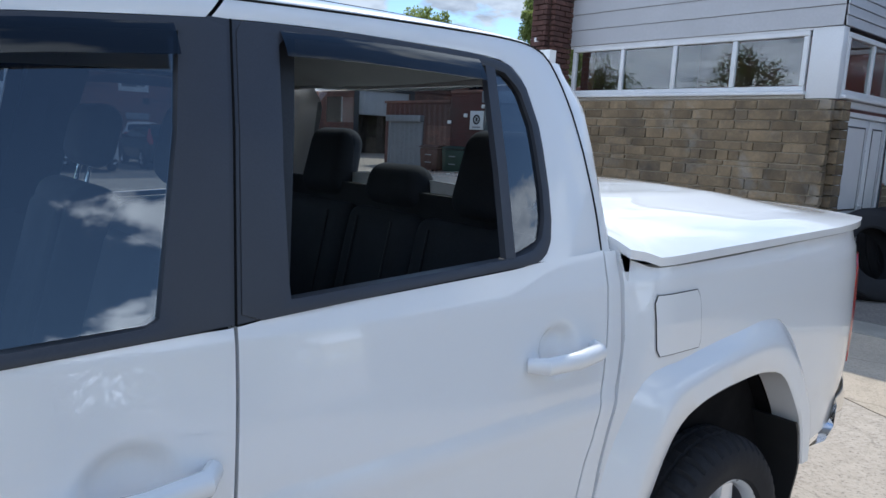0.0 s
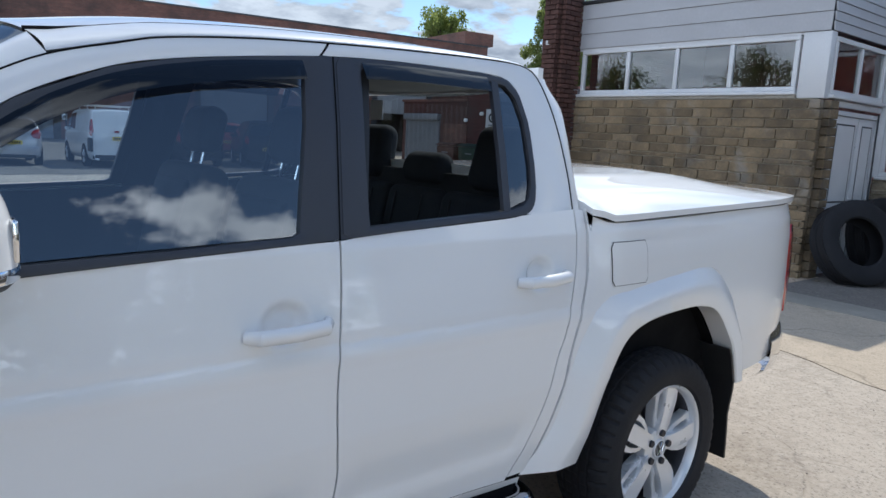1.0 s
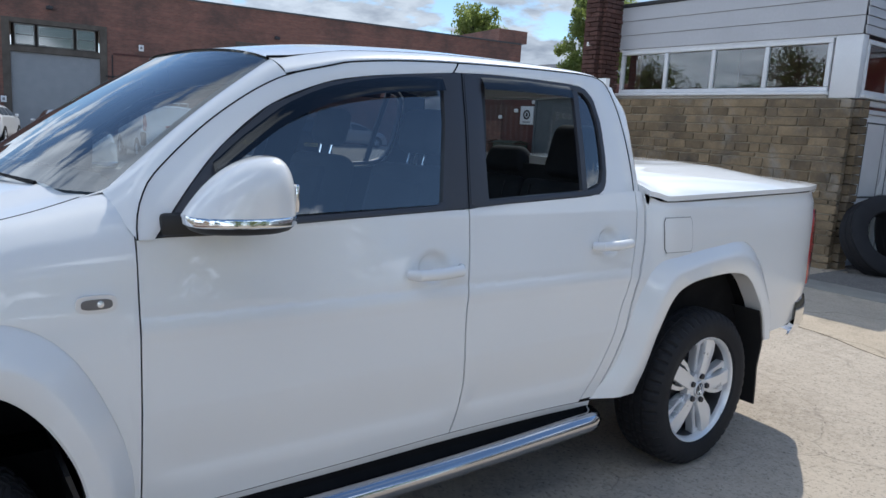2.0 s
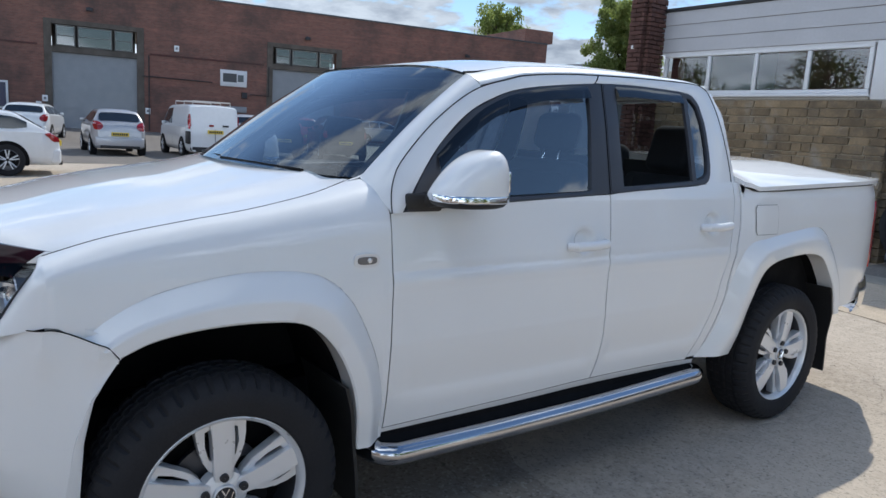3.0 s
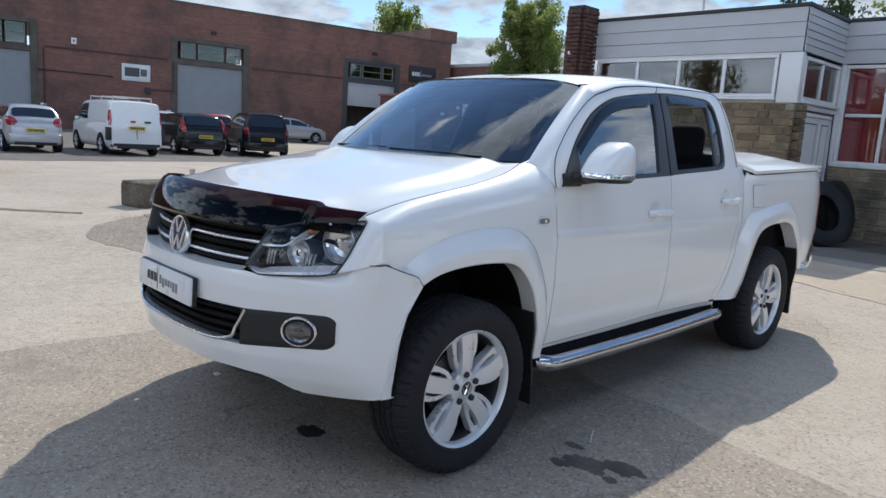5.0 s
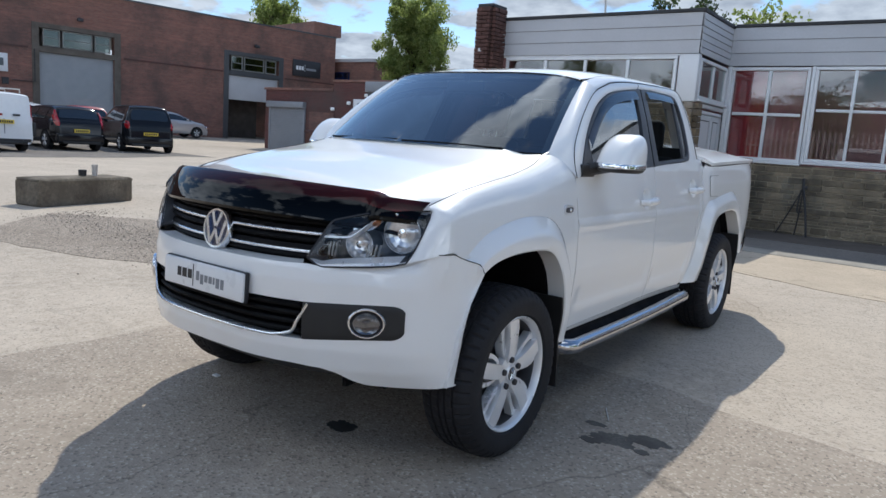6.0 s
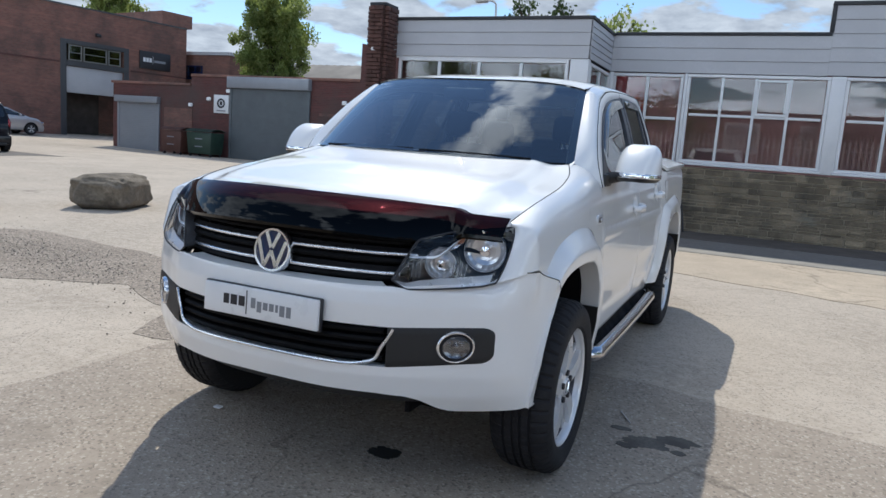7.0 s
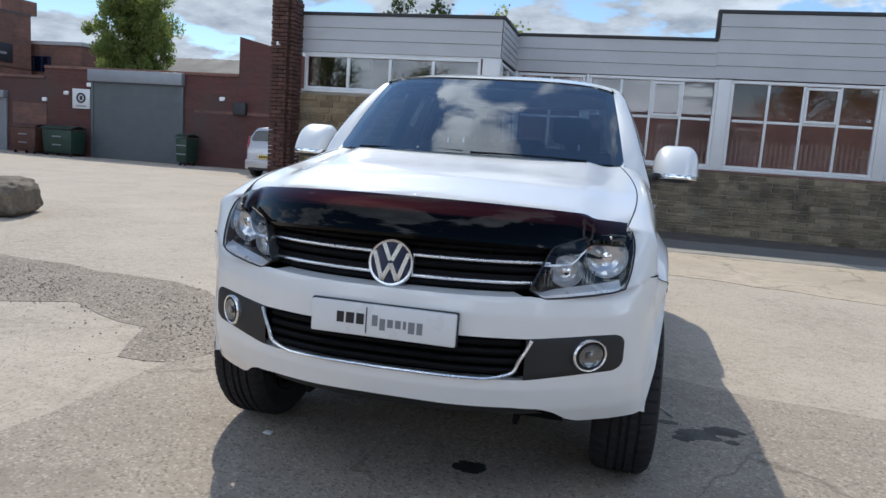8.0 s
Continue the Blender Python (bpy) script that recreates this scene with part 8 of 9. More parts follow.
def parked_car(name, label, at, heading, L, W, H, paint, shape, belt_z=0.92, bonnet=0.90, axles=(0.72, 3.3), wheel_r=0.31, rack=False, lamps=(0.78, 1.06, 0.17)):
    """shape: the lengths of rear-screen base, roof rear, roof front and windscreen base from the rear."""
    c = thing(name, label, "van" if "van" in name else "car", group="vehicles parked by the warehouse")
    is_van = "van" in name
    yb, yr, yf, yw = shape
    hw = W / 2
    tw = hw * (0.86 if is_van else 0.68)
    line = [(0.0, 0.46), (0.012, 0.66), (0.03, belt_z - 0.10), (max(yb - 0.05, 0.05), belt_z - 0.005), (max(yb, 0.07), belt_z + 0.03), (max(yr, 0.16), H - 0.05), (max(yr, 0.16) + 0.35, H - 0.008), ((yr + yf) / 2, H), (yf - 0.3, H - 0.02), (yf, H - 0.07), (yw, bonnet + 0.05), ((yw + L) / 2, bonnet - 0.01), (L - 0.22, bonnet - 0.14), (L - 0.06, bonnet - 0.27), (L, 0.46)]
    ly, lz = [q[0] for q in line], [q[1] for q in line]

    def top(y):
        near = 0.012 if y < 0.30 else 0.06
        return sum(float(np.interp(y + d * near, ly, lz)) * k for d, k in ((-1.5, 0.1), (-0.75, 0.2), (0, 0.4), (0.75, 0.2), (1.5, 0.1)))

    def wide(y):
        return hw * (1 - (0.10 if is_van else 0.22) * max(0, 1 - y / 0.48) ** 2.2 - 0.24 * max(0, 1 - (L - y) / 0.75) ** 2.4)

    def end(y):
        return wide(y) / hw

    def house(y):
        """Belt height and width, roof height and width, and how far the glasshouse has risen."""
        w, zt = wide(y), top(y)
        b = min(belt_z + 0.05 * (1 - y / L), zt - 0.02)
        g = min(max((zt - b) / (H - belt_z), 0.0), 1.0)
        return b, w * 0.955, zt, w * 0.955 + (tw * end(y) ** 0.6 - w * 0.955) * g, g

    def side_pt(y, v, out=0.0):
        b, w0, zt, w1, g = house(y)
        z1 = zt - 0.075 * g
        return w0 + (w1 - w0) * v + 0.020 * g * math.sin(math.pi * v) + out, b + (z1 - b) * v

    ys = [0.0, 0.008, 0.02, 0.04, 0.07, 0.11, 0.16] + list(np.arange(0.22, L - 0.3, 0.075)) + [L - 0.28, L - 0.2, L - 0.13, L - 0.07, L - 0.03, L]
    rows = []
    for y in ys:
        w = wide(y)
        b, w0, zt, w1, g = house(y)
        low = 0.24 if y < L - 0.4 else 0.20
        sec = [(0.0, low), (w * 0.86, low), (w * 0.945, low + 0.06), (w * 0.985, min(0.42, b - 0.12)), (w, min(0.58, b - 0.08)), (w * 0.998, min(0.74, b - 0.05)), (w * 0.985, b - 0.03), (w0, b)]
        sec += [side_pt(y, v) for v in (0.2, 0.4, 0.6, 0.8, 1.0)]
        sec += [(w1 * 0.975, zt - 0.046 * g), (w1 * 0.90, zt - 0.022 * g), (w1 * 0.6, zt + 0.002), (w1 * 0.3, zt + 0.012), (0.0, zt + 0.014)]
        half_s = [(x, y, z) for x, z in sec]
        rows.append(half_s + [flip(q) for q in half_s[::-1]][1:])
    bm = bmesh.new()
    vs = sheet(bm, rows)
    bm.faces.new(vs[0][:-1])
    bm.faces.new(vs[-1][:-1])
    part("body", bm, paint, c, angle=38)

    # side windows
    if is_van:
        spans = [(yf - 0.72, yw - 0.28)]
    else:
        m = (yr + yf) / 2 + 0.22
        spans = [(yb + 0.55 * (yr - yb) + 0.06, yr + 0.42), (yr + 0.47, m), (m + 0.07, yw - 0.22)]
    for a, b in spans:
        for s in (1, -1):
            rr = []
            for y in np.linspace(a, b, 12):
                lo = 0.10 if not (a == spans[0][0] and not is_van) else 0.10 + 0.25 * max(0.0, 1 - (y - a) / 0.3) ** 2
                rr.append([(s * side_pt(y, v, 0.006)[0], y, side_pt(y, v)[1]) for v in np.linspace(lo, 0.90, 6)])
            bm = bmesh.new()
            sheet(bm, rr)
            part("side_window", bm, M_CARGLASS, c)
    # screens
    for ya, yc, nm in ((max(yb, 0.07), max(yr, 0.16), "rear_screen"), (yw, yf, "windscreen")):
        if is_van and nm == "rear_screen":
            continue
        rr = []
        for v in np.linspace(0.17, 0.80 if nm == "rear_screen" else 0.95, 14):
            y = ya + (yc - ya) * v
            dy = 0.01
            n = Vector((0, -(top(y + dy) - top(y - dy)), 2 * dy)).normalized() * 0.008
            k = 0.90 if nm == "windscreen" else 0.88 - 0.16 * max(0.0, (0.30 - v) / 0.16) ** 2 - 0.12 * max(0.0, (v - 0.66) / 0.14) ** 2
            w1 = house(y)[3] * k
            rr.append([(w1 * u, y + n.y, top(y) + n.z + 0.014 - 0.014 * u * u) for u in np.linspace(-1, 1, 13)])
        bm = bmesh.new()
        sheet(bm, rr)
        part(nm, bm, M_CARGLASS, c)
    # lamps, bumper, plate
    for s in (1, -1):
        bm = bmesh.new()
        rr = []
        for z in np.linspace(lamps[0], lamps[1], 9):
            y0 = next((q / 200 for q in range(0, 200) if top(q / 200) >= z + 0.004), 0.3)
            k = math.sin(math.pi * min(max((z - lamps[0] + 0.02) / (lamps[1] - lamps[0] + 0.04), 0), 1)) ** 0.6
            wa = wide(y0 + 0.02)
            xo = wa if z < belt_z else side_pt(y0 + 0.03, min(max((z - belt_z) / (H - belt_z), 0), 1))[0]
            wb = wide(y0 + 0.05 + 0.12 * k)
            xe = wb * 0.992 if z < belt_z else side_pt(y0 + 0.05 + 0.12 * k, min(max((z - belt_z) / (H - belt_z), 0), 1))[0]
            rr.append([(s * (xo - lamps[2] * k), y0 - 0.002, z), (s * (xo - lamps[2] * k), y0 - 0.016, z), (s * (xo - 0.02), y0 - 0.012, z), (s * (xo + 0.012), y0 + 0.02, z), (s * (xe + 0.012), y0 + 0.05 + 0.12 * k, z), (s * (xe - 0.01), y0 + 0.06 + 0.12 * k, z)])
        sheet(bm, rr)
        part("tail_lamp", bm, M_REDLENS, c)
        bm = bmesh.new()
        box(bm, (min(s * 0.42 * W, s * 0.30 * W), L - 0.30, 0.58), (max(s * 0.42 * W, s * 0.30 * W), L - 0.04, 0.72), 0.04, 3)
        part("head_lamp", bm, M_CHROME, c)
        bm = bmesh.new()
        box(bm, (min(s * hw * 0.94, s * (hw + 0.09)), yw - 0.52, belt_z + 0.02), (max(s * hw * 0.94, s * (hw + 0.09)), yw - 0.42, belt_z + 0.14), 0.04, 3)
        part("door_mirror", bm, paint, c)
    bm = bmesh.new()
    for v in box(bm, (-hw * 0.90, -0.055, 0.27), (hw * 0.90, 0.16, 0.44 if is_van else 0.60), 0.06, 4):
        v.co.y += 0.10 * (abs(v.co.x) / hw) ** 4
    part("rear_bumper", bm, M_PLASTIC if is_van else paint, c)
    bm = bmesh.new()
    for v in box(bm, (-hw * 0.72, -0.062, 0.24), (hw * 0.72, 0.05, 0.335), 0.02, 2):
        v.co.y += 0.05 * (abs(v.co.x) / hw) ** 2
    part("bumper_valance", bm, M_PLASTIC, c)
    bm = bmesh.new()
    pz = 0.70 if not is_van else 0.92
    box(bm, (-0.26, -0.062 if "van" in name else -0.05, pz - 0.06), (0.26, -0.01, pz + 0.06), 0.006, 1)
    pl_ = part("number_plate", bm, M_PLATEY, c)
    bm = bmesh.new()
    for k in range(7):
        x = -0.22 + 0.064 * k
        box(bm, (x, -0.066 if "van" in name else -0.054, pz - 0.035), (x + 0.045, -0.0625 if "van" in name else -0.0505, pz + 0.035))
    part("plate_bars", bm, M_INK, pl_)
    # wheels; near-black discs on the body side stand in for the shaded openings
    for y in axles:
        for s in (1, -1):
            bm = bmesh.new()
            lathe(bm, [(0.0005, 0.0), (wheel_r + 0.065, 0.0), (wheel_r + 0.07, -0.06)], 28, Matrix.Translation((s * (hw * end(y) + 0.003), y, wheel_r)) @ (Matrix() if s > 0 else Matrix.Rotation(math.pi, 4, "Z")))
            for v in bm.verts:
                v.co.z = max(v.co.z, 0.22)
            part("wheel_arch", bm, M_VOID, c)
            M = Matrix.Translation((s * (hw * end(y) - 0.085), y, wheel_r)) @ (Matrix() if s > 0 else Matrix.Rotation(math.pi, 4, "Z"))
            bm = bmesh.new()
            lathe(bm, [(wheel_r * 0.66, 0.085), (wheel_r * 0.70, 0.102), (wheel_r * 0.93, 0.102), (wheel_r, 0.08), (wheel_r, -0.09), (wheel_r * 0.7, -0.10)], 32, M)
            wh = part("wheel", bm, M_RUBBER, c)
            bm = bmesh.new()
            lathe(bm, [(wheel_r * 0.67, 0.09), (wheel_r * 0.62, 0.097), (wheel_r * 0.60, 0.05), (0.0005, 0.045)], 32, M)
            part("rim", bm, M_DISC, wh)
            bm = bmesh.new()
            for k in range(5):
                for d in (-0.13, 0.13):
                    tube(bm, [M @ Vector((0.092, 0.03 * math.sin(2 * math.pi * k / 5 + d), 0.03 * math.cos(2 * math.pi * k / 5 + d))), M @ Vector((0.094, wheel_r * 0.64 * math.sin(2 * math.pi * k / 5 + d * 1.4), wheel_r * 0.64 * math.cos(2 * math.pi * k / 5 + d * 1.4)))], 0.014, 6)
            part("spokes", bm, M_ALLOY, wh)
    if rack:
        for y in (yr + 0.35, (yr + yf) / 2, yf - 0.3):
            bm = bmesh.new()
            tube(bm, [(-hw * 0.7, y, H - 0.02), (-hw * 0.7, y, H + 0.10), (hw * 0.7, y, H + 0.10), (hw * 0.7, y, H - 0.02)], 0.022, 6)
            part("roof_bar", bm, M_STEEL, c)
    # door joints
    for y in ((yf - 0.9, yf + 0.35) if "van" in name else (yr + 0.58, (yr + yf) / 2 + 0.29, yw - 0.12)):
        for s in (1, -1):
            bm = bmesh.new()
            sheet(bm, [[(s * (hw * end(y) * k + 0.003), y + d, z) for k, z in ((0.975, 0.36), (1.0, 0.58), (0.993, 0.74), (0.965, belt_z - 0.05))] for d in (-0.006, 0.006)])
            part("door_joint", bm, M_INK, c)
    h = Vector(heading).normalized()
    c.matrix_world = Matrix.Translation((at[0], at[1], rise(at[0], at[1]))) @ Matrix.Rotation(math.atan2(h.y, h.x) - math.pi / 2, 4, "Z") @ Matrix.Translation((0, -axles[0], 0))
    return c


parked_car("hatchback_car", "silver hatchback parked with its tail to the yard", (-22.6, 4.15), (-1, 0.05), 3.95, 1.64, 1.50, P_SILVER, (0.10, 0.48, 2.25, 3.15), 1.0, 0.95, (0.66, 3.15), 0.31, lamps=(0.82, 1.10, 0.20))
van = parked_car("panel_van", "white panel van with roof bars parked by the warehouse", (-22.2, 7.0), (-1, 0.017), 4.40, 1.80, 1.82, P_WHITE, (0.02, 0.10, 3.00, 3.75), 1.05, 1.0, (0.85, 3.50), 0.33, rack=True, lamps=(0.98, 1.48, 0.035))
boxpart("door_split", (-0.010, -0.012, 0.56), (0.010, 0.018, 1.0), M_GREYINK, van)
boxpart("side_rubbing_strip", (0.885, 1.25, 0.46), (0.915, 3.05, 0.60), M_PLASTIC, van, bevel=0.01)
for x in (-0.86, 0.86):
    boxpart("corner_guard", (x - 0.05, -0.03, 0.50), (x + 0.05, 0.35, 0.92), M_PLASTIC, van, bevel=0.03)
boxpart("rear_badge", (0.25, -0.006, 1.10), (0.45, 0.02, 1.16), M_INK, van)
boxpart("rear_badge", (-0.2, -0.006, 1.10), (-0.05, 0.02, 1.16), M_REDLENS, van)
parked_car("estate_car", "black estate car parked beside the white van", (-23.5, 10.05), (-1, 0.05), 4.4, 1.80, 1.54, P_BLACK, (0.12, 0.42, 2.6, 3.5), 1.0, 0.95, (0.80, 3.45), 0.32, lamps=(0.85, 1.38, 0.09))
parked_car("people_carrier", "black people carrier parked at a slant in the yard", (-23.3, 12.75), (-0.965, 0.267), 4.6, 1.88, 1.76, P_BLACK, (0.08, 0.34, 2.8, 3.75), 1.06, 1.0, (0.75, 3.5), 0.32, lamps=(0.88, 1.16, 0.05))
parked_car("estate_car", "white estate car with dark glass and alloy wheels", (-15.45, 0.55), (-0.06, -1), 4.75, 1.84, 1.38, P_WHITE, (0.22, 0.85, 2.9, 3.8), 0.92, 0.88, (1.0, 3.8), 0.335, lamps=(0.74, 0.93, 0.30))
parked_car("hatchback_car", "white hatchback parked near the warehouse door", (-29.6, 2.2), (-1, 0.3), 4.0, 1.74, 1.48, P_WHITE, (0.12, 0.50, 2.3, 3.2), 1.0, 0.94, (0.72, 3.2), 0.31)
parked_car("hatchback_car", "red hatchback parked behind the black estate car", (-29.3, 13.6), (-1, 0.2), 4.0, 1.74, 1.57, P_RED, (0.12, 0.50, 2.3, 3.2), 1.0, 0.94, (0.72, 3.2), 0.31)
parked_car("hatchback_car", "silver hatchback parked behind the white van", (-29.8, 11.2), (-1, 0.2), 4.0, 1.74, 1.52, P_SILVER, (0.12, 0.50, 2.3, 3.2), 1.0, 0.94, (0.72, 3.2), 0.31)
parked_car("hatchback_car", "silver hatchback parked along the warehouse wall", (-36.2, 20.6), (0.14, 1), 4.1, 1.74, 1.48, P_SILVER, (0.14, 0.55, 2.2, 3.2), 0.96, 0.90, (0.72, 3.3), 0.31)
parked_car("suv_car", "silver sport utility car parked beside the brick garages", (-10.62, 19.2), (0.05, 1), 4.3, 1.80, 1.72, P_SILVER, (0.10, 0.45, 2.6, 3.5), 1.08, 1.02, (0.78, 3.4), 0.35, lamps=(0.90, 1.35, 0.10))


# ==== blocks, rock, bins, tyres ====
def rugged(name, label, category, at, size, yaw, material, seed, rough=0.05, power=0.35):
    rnd = random.Random(seed)
    bm = bmesh.new()
    bmesh.ops.create_icosphere(bm, subdivisions=5, radius=1.0)
    for v in bm.verts:
        d = v.co.normalized()
        q = Vector([math.copysign(abs(c) ** power, c) for c in d])
        n = noise.noise(d * 2.3 + Vector((seed, 0, 0))) * 1.0 + 0.5 * noise.noise(d * 6 + Vector((seed, 3, 0))) + 0.25 * noise.noise(d * 15)
        q *= 1 + rough * n
        v.co = Vector((q.x * size[0] / 2, q.y * size[1] / 2, q.z * size[2] / 2 + size[2] / 2 - 0.03))
    ob = tagged(part(name, bm, material, angle=60), label, category)
    ob.matrix_world = pose(*at, 0, 0, yaw)
    return ob


rugged("concrete_block", "long weathered concrete block lying in the yard", "block", (-8.45, 2.77, 0), (0.55, 1.63, 0.42), 12, M_CONC_D, 3, 0.04, 0.14)
rugged("boulder", "rounded weathered concrete boulder with a mossy side", "boulder", (-7.82, 5.12, 0), (0.95, 1.36, 0.56), 28, M_CONC_D, 8, 0.09, 0.55)
cup = thing("paper_cup", "pale paper cup standing on the concrete block", "cup", (-8.40, 3.02, 0.405))
bm = bmesh.new()
lathe(bm, [(0.0005, 0.0), (0.035, 0.0), (0.048, 0.17), (0.044, 0.17), (0.032, 0.01)], 16, Matrix.Rotation(radians(-90), 4, "Y"))
part("cup_body", bm, M_STEEL, cup)
pot = thing("black_pot", "small black pot on the concrete block", "pot", (-8.42, 2.84, 0.405))
bm = bmesh.new()
lathe(bm, [(0.0005, 0.0), (0.055, 0.0), (0.06, 0.09), (0.05, 0.09), (0.05, 0.01)], 16, Matrix.Rotation(radians(-90), 4, "Y"))
part("pot_body", bm, M_INK, pot)


def big_bin(name, label, at, w, body_m, lid_m):
    b = thing(name, label, "bin", at, group="bins by the garages")
    bm = bmesh.new()
    vs = box(bm, (-w / 2, -0.45, 0.14), (w / 2, 0.45, 1.12), 0.05, 2)
    for v in vs:
        k = 0.90 + 0.10 * (v.co.z - 0.14) / 0.98
        v.co.x *= k
        v.co.y *= k
    part("bin_body", bm, body_m, b)
    bm = bmesh.new()
    rr = []
    for y in np.linspace(-0.48, 0.48, 9):
        rr.append([(x, y, 1.13 + 0.16 * math.cos(y * 2.6)) for x in np.linspace(-w / 2 - 0.02, w / 2 + 0.02, 5)])
    thick_sheet(bm, rr, (0, 0, -0.03))
    part("bin_lid", bm, lid_m, b)
    for x in (-w / 2 + 0.15, w / 2 - 0.15):
        for y in (-0.3, 0.3):
            bm = bmesh.new()
            lathe(bm, [(0.0005, -0.025), (0.07, -0.025), (0.07, 0.025), (0.0005, 0.025)], 14, Matrix.Translation((x, y, 0.07)))
            box(bm, (x - 0.02, y - 0.02, 0.07), (x + 0.02, y + 0.02, 0.18))
            part("castor", bm, M_INK, b)
    for z in (0.45, 0.8):
        bm = bmesh.new()
        box(bm, (-0.22, -0.455, z), (0.22, -0.425, z + 0.05), 0.008, 1)
        part("label_bar", bm, M_GREYINK, b)
    return b


M_BINGREEN = surface("green_bin_plastic", (0.016, 0.042, 0.028), 0.5, fine=50, vary=0.2, bump=0.03)
M_BINBROWN = surface("brown_bin_plastic", (0.085, 0.035, 0.025), 0.6, fine=50, vary=0.2, bump=0.03)
big_bin("wheeled_bin", "green four-wheeled waste bin by the garage wall", (-22.35, GY - 0.75, 0), 1.5, M_BINGREEN, M_BINGREEN)
big_bin("wheeled_bin", "brown four-wheeled waste bin by the garage wall", (-24.12, GY - 0.70, 0), 1.3, M_BINBROWN, M_BINBROWN)
big_bin("wheeled_bin", "narrow dark green bin beside the large shutter", (-16.48, GY - 0.65, 0), 0.52, M_BINGREEN, M_BINGREEN)


def big_tyre(label, m, R=0.53, w=0.30):
    t = thing("lorry_tyre", label, "tyre", group="tyres by the office door")
    r = R * 0.56
    bm = bmesh.new()
    prof = [(r, w * 0.36), (r + 0.02, w * 0.44), (R * 0.80, w * 0.50), (R * 0.93, w * 0.47), (R, w * 0.40), (R - 0.012, w * 0.30), (R, w * 0.27), (R, w * 0.06), (R - 0.014, w * 0.03), (R - 0.014, -w * 0.03), (R, -w * 0.06), (R, -w * 0.27), (R - 0.012, -w * 0.30), (R, -w * 0.40), (R * 0.93, -w * 0.47), (R * 0.8, -w * 0.5), (r + 0.02, -w * 0.44), (r, -w * 0.36), (r + 0.05, -w * 0.38), (R - 0.06, -w * 0.40), (R - 0.05, 0), (R - 0.06, w * 0.40), (r + 0.05, w * 0.38)]
    lathe(bm, prof, 56, None, True)
    part("tyre_body", bm, M_RUBBER, t)
    t.matrix_world = m
    return t


big_tyre("worn black lorry tyre leaning against the white door", pose(-1.06, 10.12, 0.51, 0, -22, -30))
big_tyre("worn black lorry tyre leaning behind another tyre", pose(-1.15, 11.04, 0.515, 0, -12, -8))
# scraps beside the tyres
rnd = random.Random(12)
for k in range(9):
    x, y = -1.35 + rnd.uniform(-0.25, 0.6), 10.05 + rnd.uniform(-0.6, 0.25)
    s = rnd.uniform(0.03, 0.08)
    rugged("rubble_piece", "small dark rubble piece on the paving", "rubble", (x, y, 0.02), (s, s * 0.8, s * 0.6), rnd.uniform(0, 180), M_CONC_D if k % 2 else M_INK, 30 + k, 0.2, 0.6) if k < 6 else None

# thin black stand leaning at the stone wall, and a cable on the bay
stand = thing("tripod_stand", "thin black tripod stand leaning against the stone wall", "tripod")
bm = bmesh.new()
tube(bm, [(0.06, FAC_Y - 0.16, 1.06), (0.07, FAC_Y - 0.17, 0.98), (0.08, FAC_Y - 0.18, 0.88)], 0.026, 8, 8)
box(bm, (0.085, FAC_Y - 0.20, 0.87), (0.145, FAC_Y - 0.15, 0.93), 0.008, 1)
part("head", bm, M_INK, stand)
for tip, r in (((-0.30, FAC_Y - 0.14, 0.012), 0.013), ((0.25, FAC_Y - 0.30, 0.012), 0.019), ((0.02, FAC_Y - 0.12, 0.012), 0.012)):
    bm = bmesh.new()
    tube(bm, [(0.08, FAC_Y - 0.18, 0.90), ((0.08 + tip[0]) / 2 + 0.01, (2 * FAC_Y - 0.18 + tip[1] - FAC_Y) / 2, 0.46), tip], r, 8, 12)
    part("leg", bm, M_INK, stand)
bm = bmesh.new()
tube(bm, [(0.05, FAC_Y - 0.20, 0.86), (0.03, FAC_Y - 0.21, 0.60), (0.04, FAC_Y - 0.22, 0.45), (0.12, FAC_Y - 0.22, 0.48)], 0.014, 8, 14)
part("strap", bm, M_INK, stand)
cab2 = thing("door_cable", "black cable looping down beside the white door", "cable")
bm = bmesh.new()
tube(bm, [(BAY_R + 0.02, 11.50, 2.15), (BAY_R + 0.05, 11.42, 1.7), (BAY_R + 0.04, 11.46, 1.3), (BAY_R + 0.06, 11.40, 0.95), (BAY_R + 0.04, 11.48, 0.3), (BAY_R + 0.05, 11.45, 0.03)], 0.012, 6, 40)
part("cable", bm, M_INK, cab2)

# roof lamp on the bay
lamp_ = thing("roof_lamp", "small lamp head on a bent arm over the roof edge", "lamp", (-3.6, BAY_Y + 0.6, 3.62))
bm = bmesh.new()
tube(bm, [(0, 0, 0), (0, 0, 0.45), (-0.05, -0.02, 0.55), (-0.18, -0.05, 0.58)], 0.02, 8, 20)
part("arm", bm, M_STEEL, lamp_)
bm = bmesh.new()
box(bm, (-0.42, -0.10, 0.53), (-0.16, 0.02, 0.62), 0.03, 3)
part("lamp_head", bm, M_STEEL, lamp_)

# ==== small things on the ground ====
M_OIL = surface("oil_stain", (0.035, 0.034, 0.033), 0.6, fine=40, vary=0.3, bump=0.1)
M_DAMP = surface("damp_tar", (0.13, 0.115, 0.098), 0.8, fine=50, coarse=6, vary=0.35, bump=0.3)


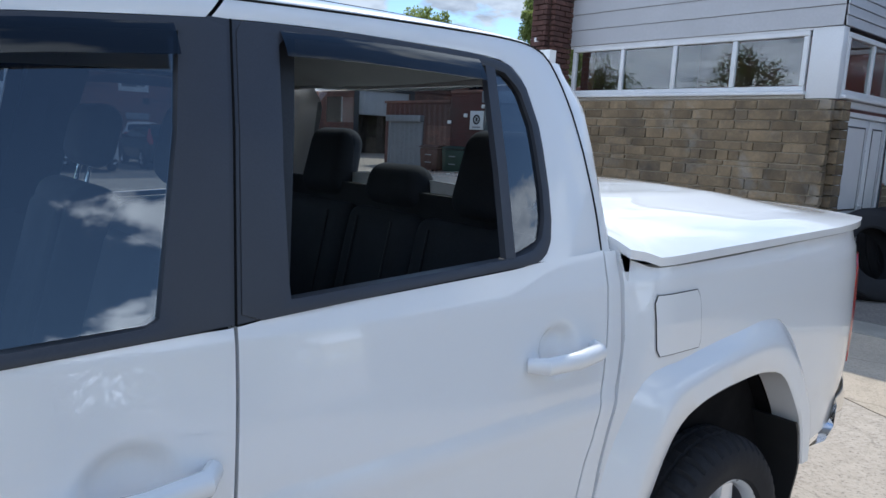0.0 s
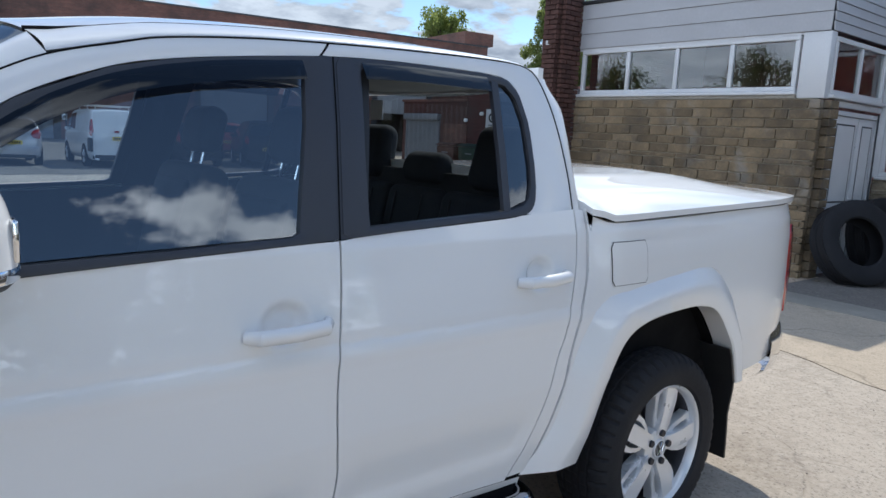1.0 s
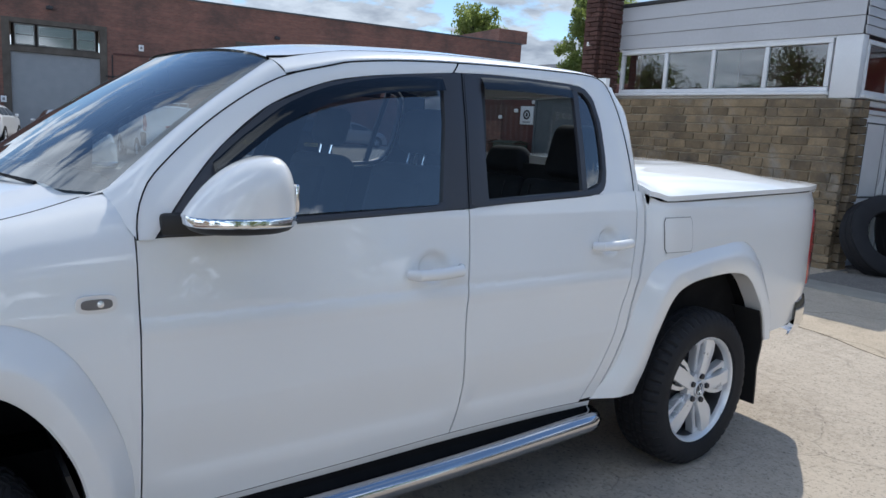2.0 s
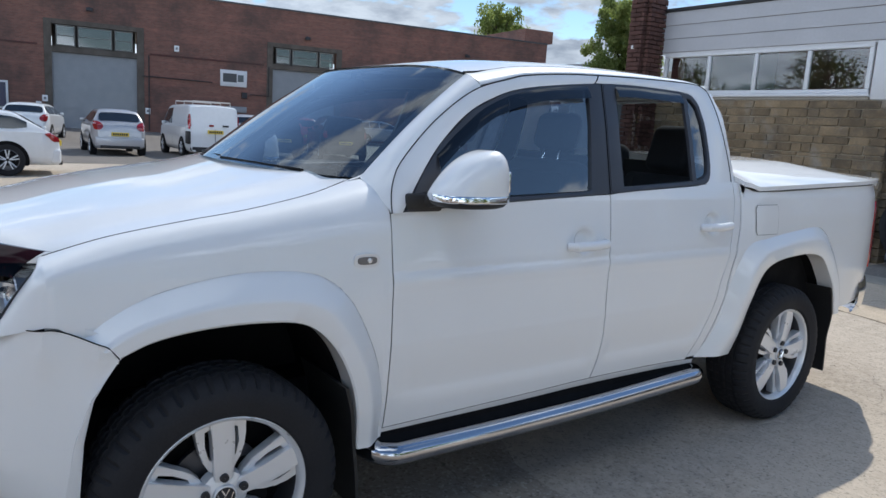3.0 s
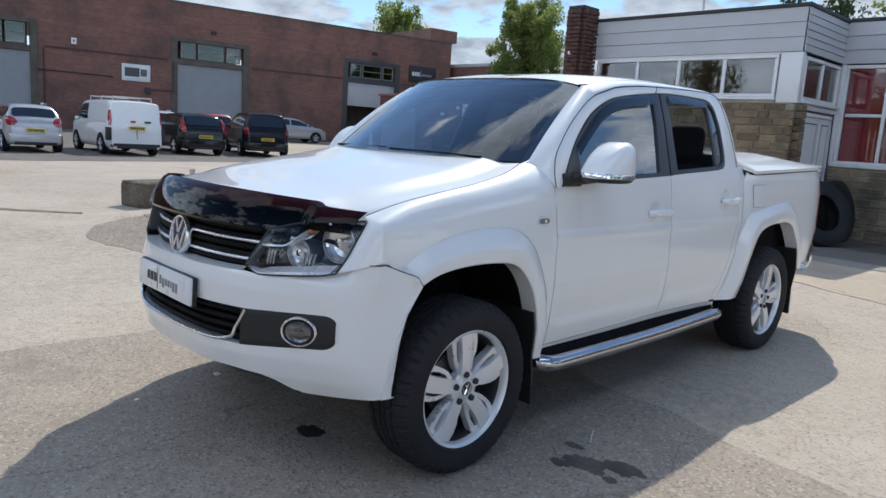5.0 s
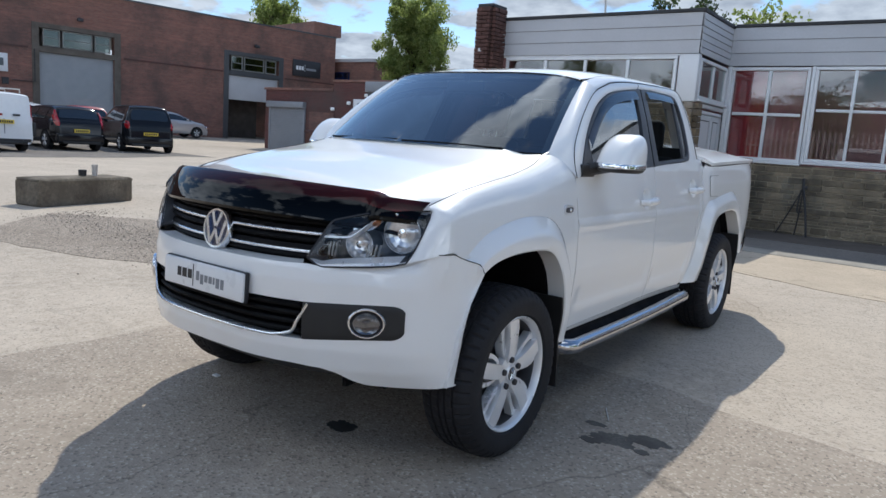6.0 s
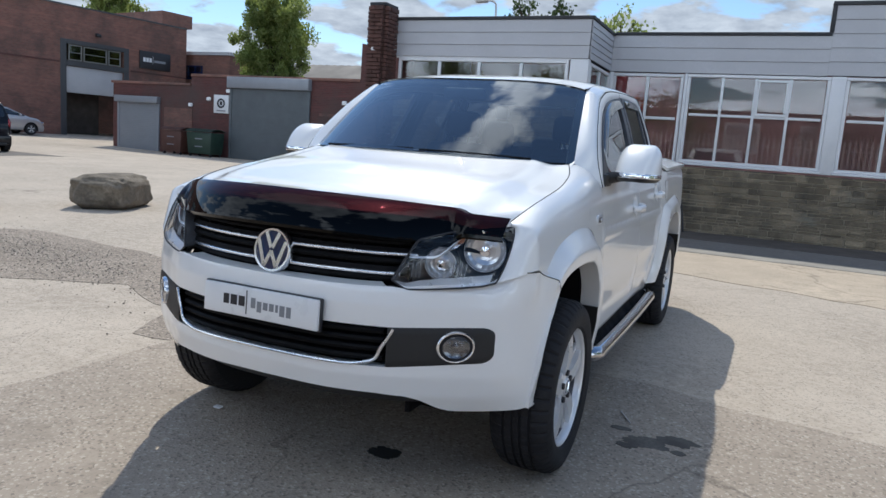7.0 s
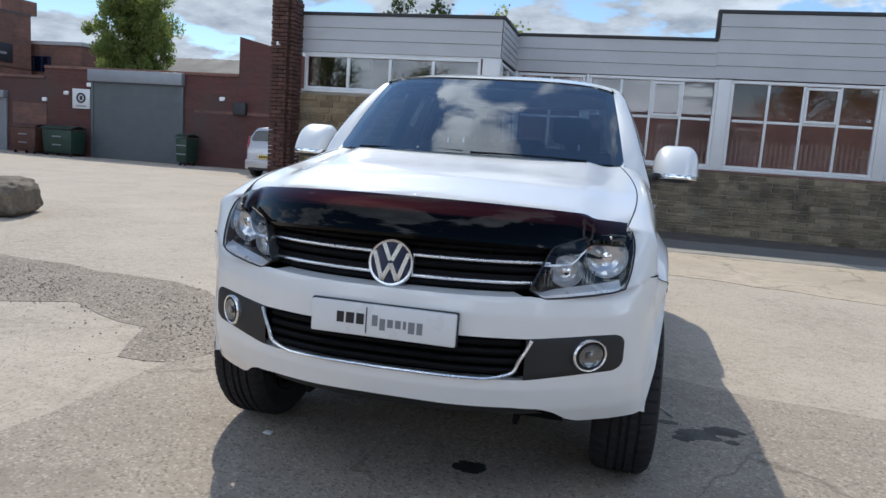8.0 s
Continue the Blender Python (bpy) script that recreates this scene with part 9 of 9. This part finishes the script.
def stain(name, label, at, rx, ry, material, seed, z=0.006):
    bm = bmesh.new()
    pts = []
    for k in range(72):
        a = 2 * math.pi * k / 72
        f = 1 + 0.40 * noise.noise((math.cos(a) * 1.6, math.sin(a) * 1.6, seed)) + 0.22 * noise.noise((math.cos(a) * 5, math.sin(a) * 5, seed))
        pts.append((at[0] + rx * f * math.cos(a), at[1] + ry * f * math.sin(a)))
    for v in prism(bm, pts, -0.01, z, "z"):
        v.co.z += rise(0, v.co.y)
    return tagged(part(name, bm, material), label, "stain", kind="structure")


stain("oil_stain", "dark oval oil stain on the tarmac", (0.24, -0.30), 0.075, 0.055, M_OIL, 1)
for k, (x, y, rx, ry) in enumerate(((1.26, 0.50, 0.115, 0.070), (1.40, 0.60, 0.095, 0.060), (1.12, 0.62, 0.050, 0.026), (1.18, 0.42, 0.045, 0.034), (1.42, 0.46, 0.035, 0.024))):
    stain("damp_patch", "dark damp blot on the tarmac beside the wheel", (x, y), rx, ry, M_DAMP, 40 + k, 0.0045 + 0.0004 * k)
twig = thing("twig", "thin dry twig lying on the tarmac", "twig")
bm = bmesh.new()
tube(bm, [(1.075, 0.84, rise(0, 0.84) + 0.010), (1.10, 0.79, rise(0, 0.79) + 0.012), (1.15, 0.70, rise(0, 0.70) + 0.009)], 0.004, 6, 10)
part("stick", bm, M_STEEL, twig)
litter = thing("paper_scrap", "small white paper scrap on the tarmac", "litter")
bm = bmesh.new()
box(bm, (-0.74, -0.32, 0.004), (-0.70, -0.29, 0.012), 0.002, 1, Matrix.Translation((0, 0, rise(0, -0.3))))
part("paper", bm, M_PLATEW, litter)


# ==== single stones and bricks ====
STONES = [block_mesh("stone_block", M_STONE, s) for s in (1, 2, 3)]
STONES_B = [block_mesh("stone_block", M_STONE_B, s) for s in (4, 5, 6)]
BRICKS = [block_mesh("brick_block", M_BRICK, s) for s in (7, 8)]
masonry(wall_bay, "stone", STONES, lambda u, v: pose(BAY_L + u, BAY_Y + 0.047, v), BAY_R - BAY_L, 2.235, (0.06, 0.15), (0.14, 0.48), 0.10, 0.015, 11, 300)
masonry(wall_bay_side, "stone", STONES, lambda u, v: pose(BAY_R - 0.035, BAY_Y + 0.09 + u, v, 0, 0, 90), 0.24, 2.235, (0.09, 0.15), (0.24, 0.30), 0.10, 0.010, 12, 60)
masonry(wall_front, "stone", STONES_B, lambda u, v: pose(BAY_R + 0.02 + u, FAC_Y + 0.047, v), 9.5, 1.28, (0.05, 0.13), (0.16, 0.50), 0.10, 0.015, 13, 300)
masonry(pillar, "brick", BRICKS, lambda u, v: pose(-5.765 + u, 9.357, v), 0.29, 3.92, (0.075, 0.0751), (0.225, 0.226), 0.08, 0.012, 14, 200, True)
masonry(pillar, "brick", BRICKS, lambda u, v: pose(-5.472, 9.36 + u, v, 0, 0, 90), 0.43, 3.92, (0.075, 0.0751), (0.225, 0.226), 0.08, 0.012, 15, 200, True)
masonry(pillar, "brick", BRICKS, lambda u, v: pose(-5.768, 9.79 - u, v, 0, 0, -90), 0.43, 3.92, (0.075, 0.0751), (0.225, 0.226), 0.08, 0.012, 16, 200, True)
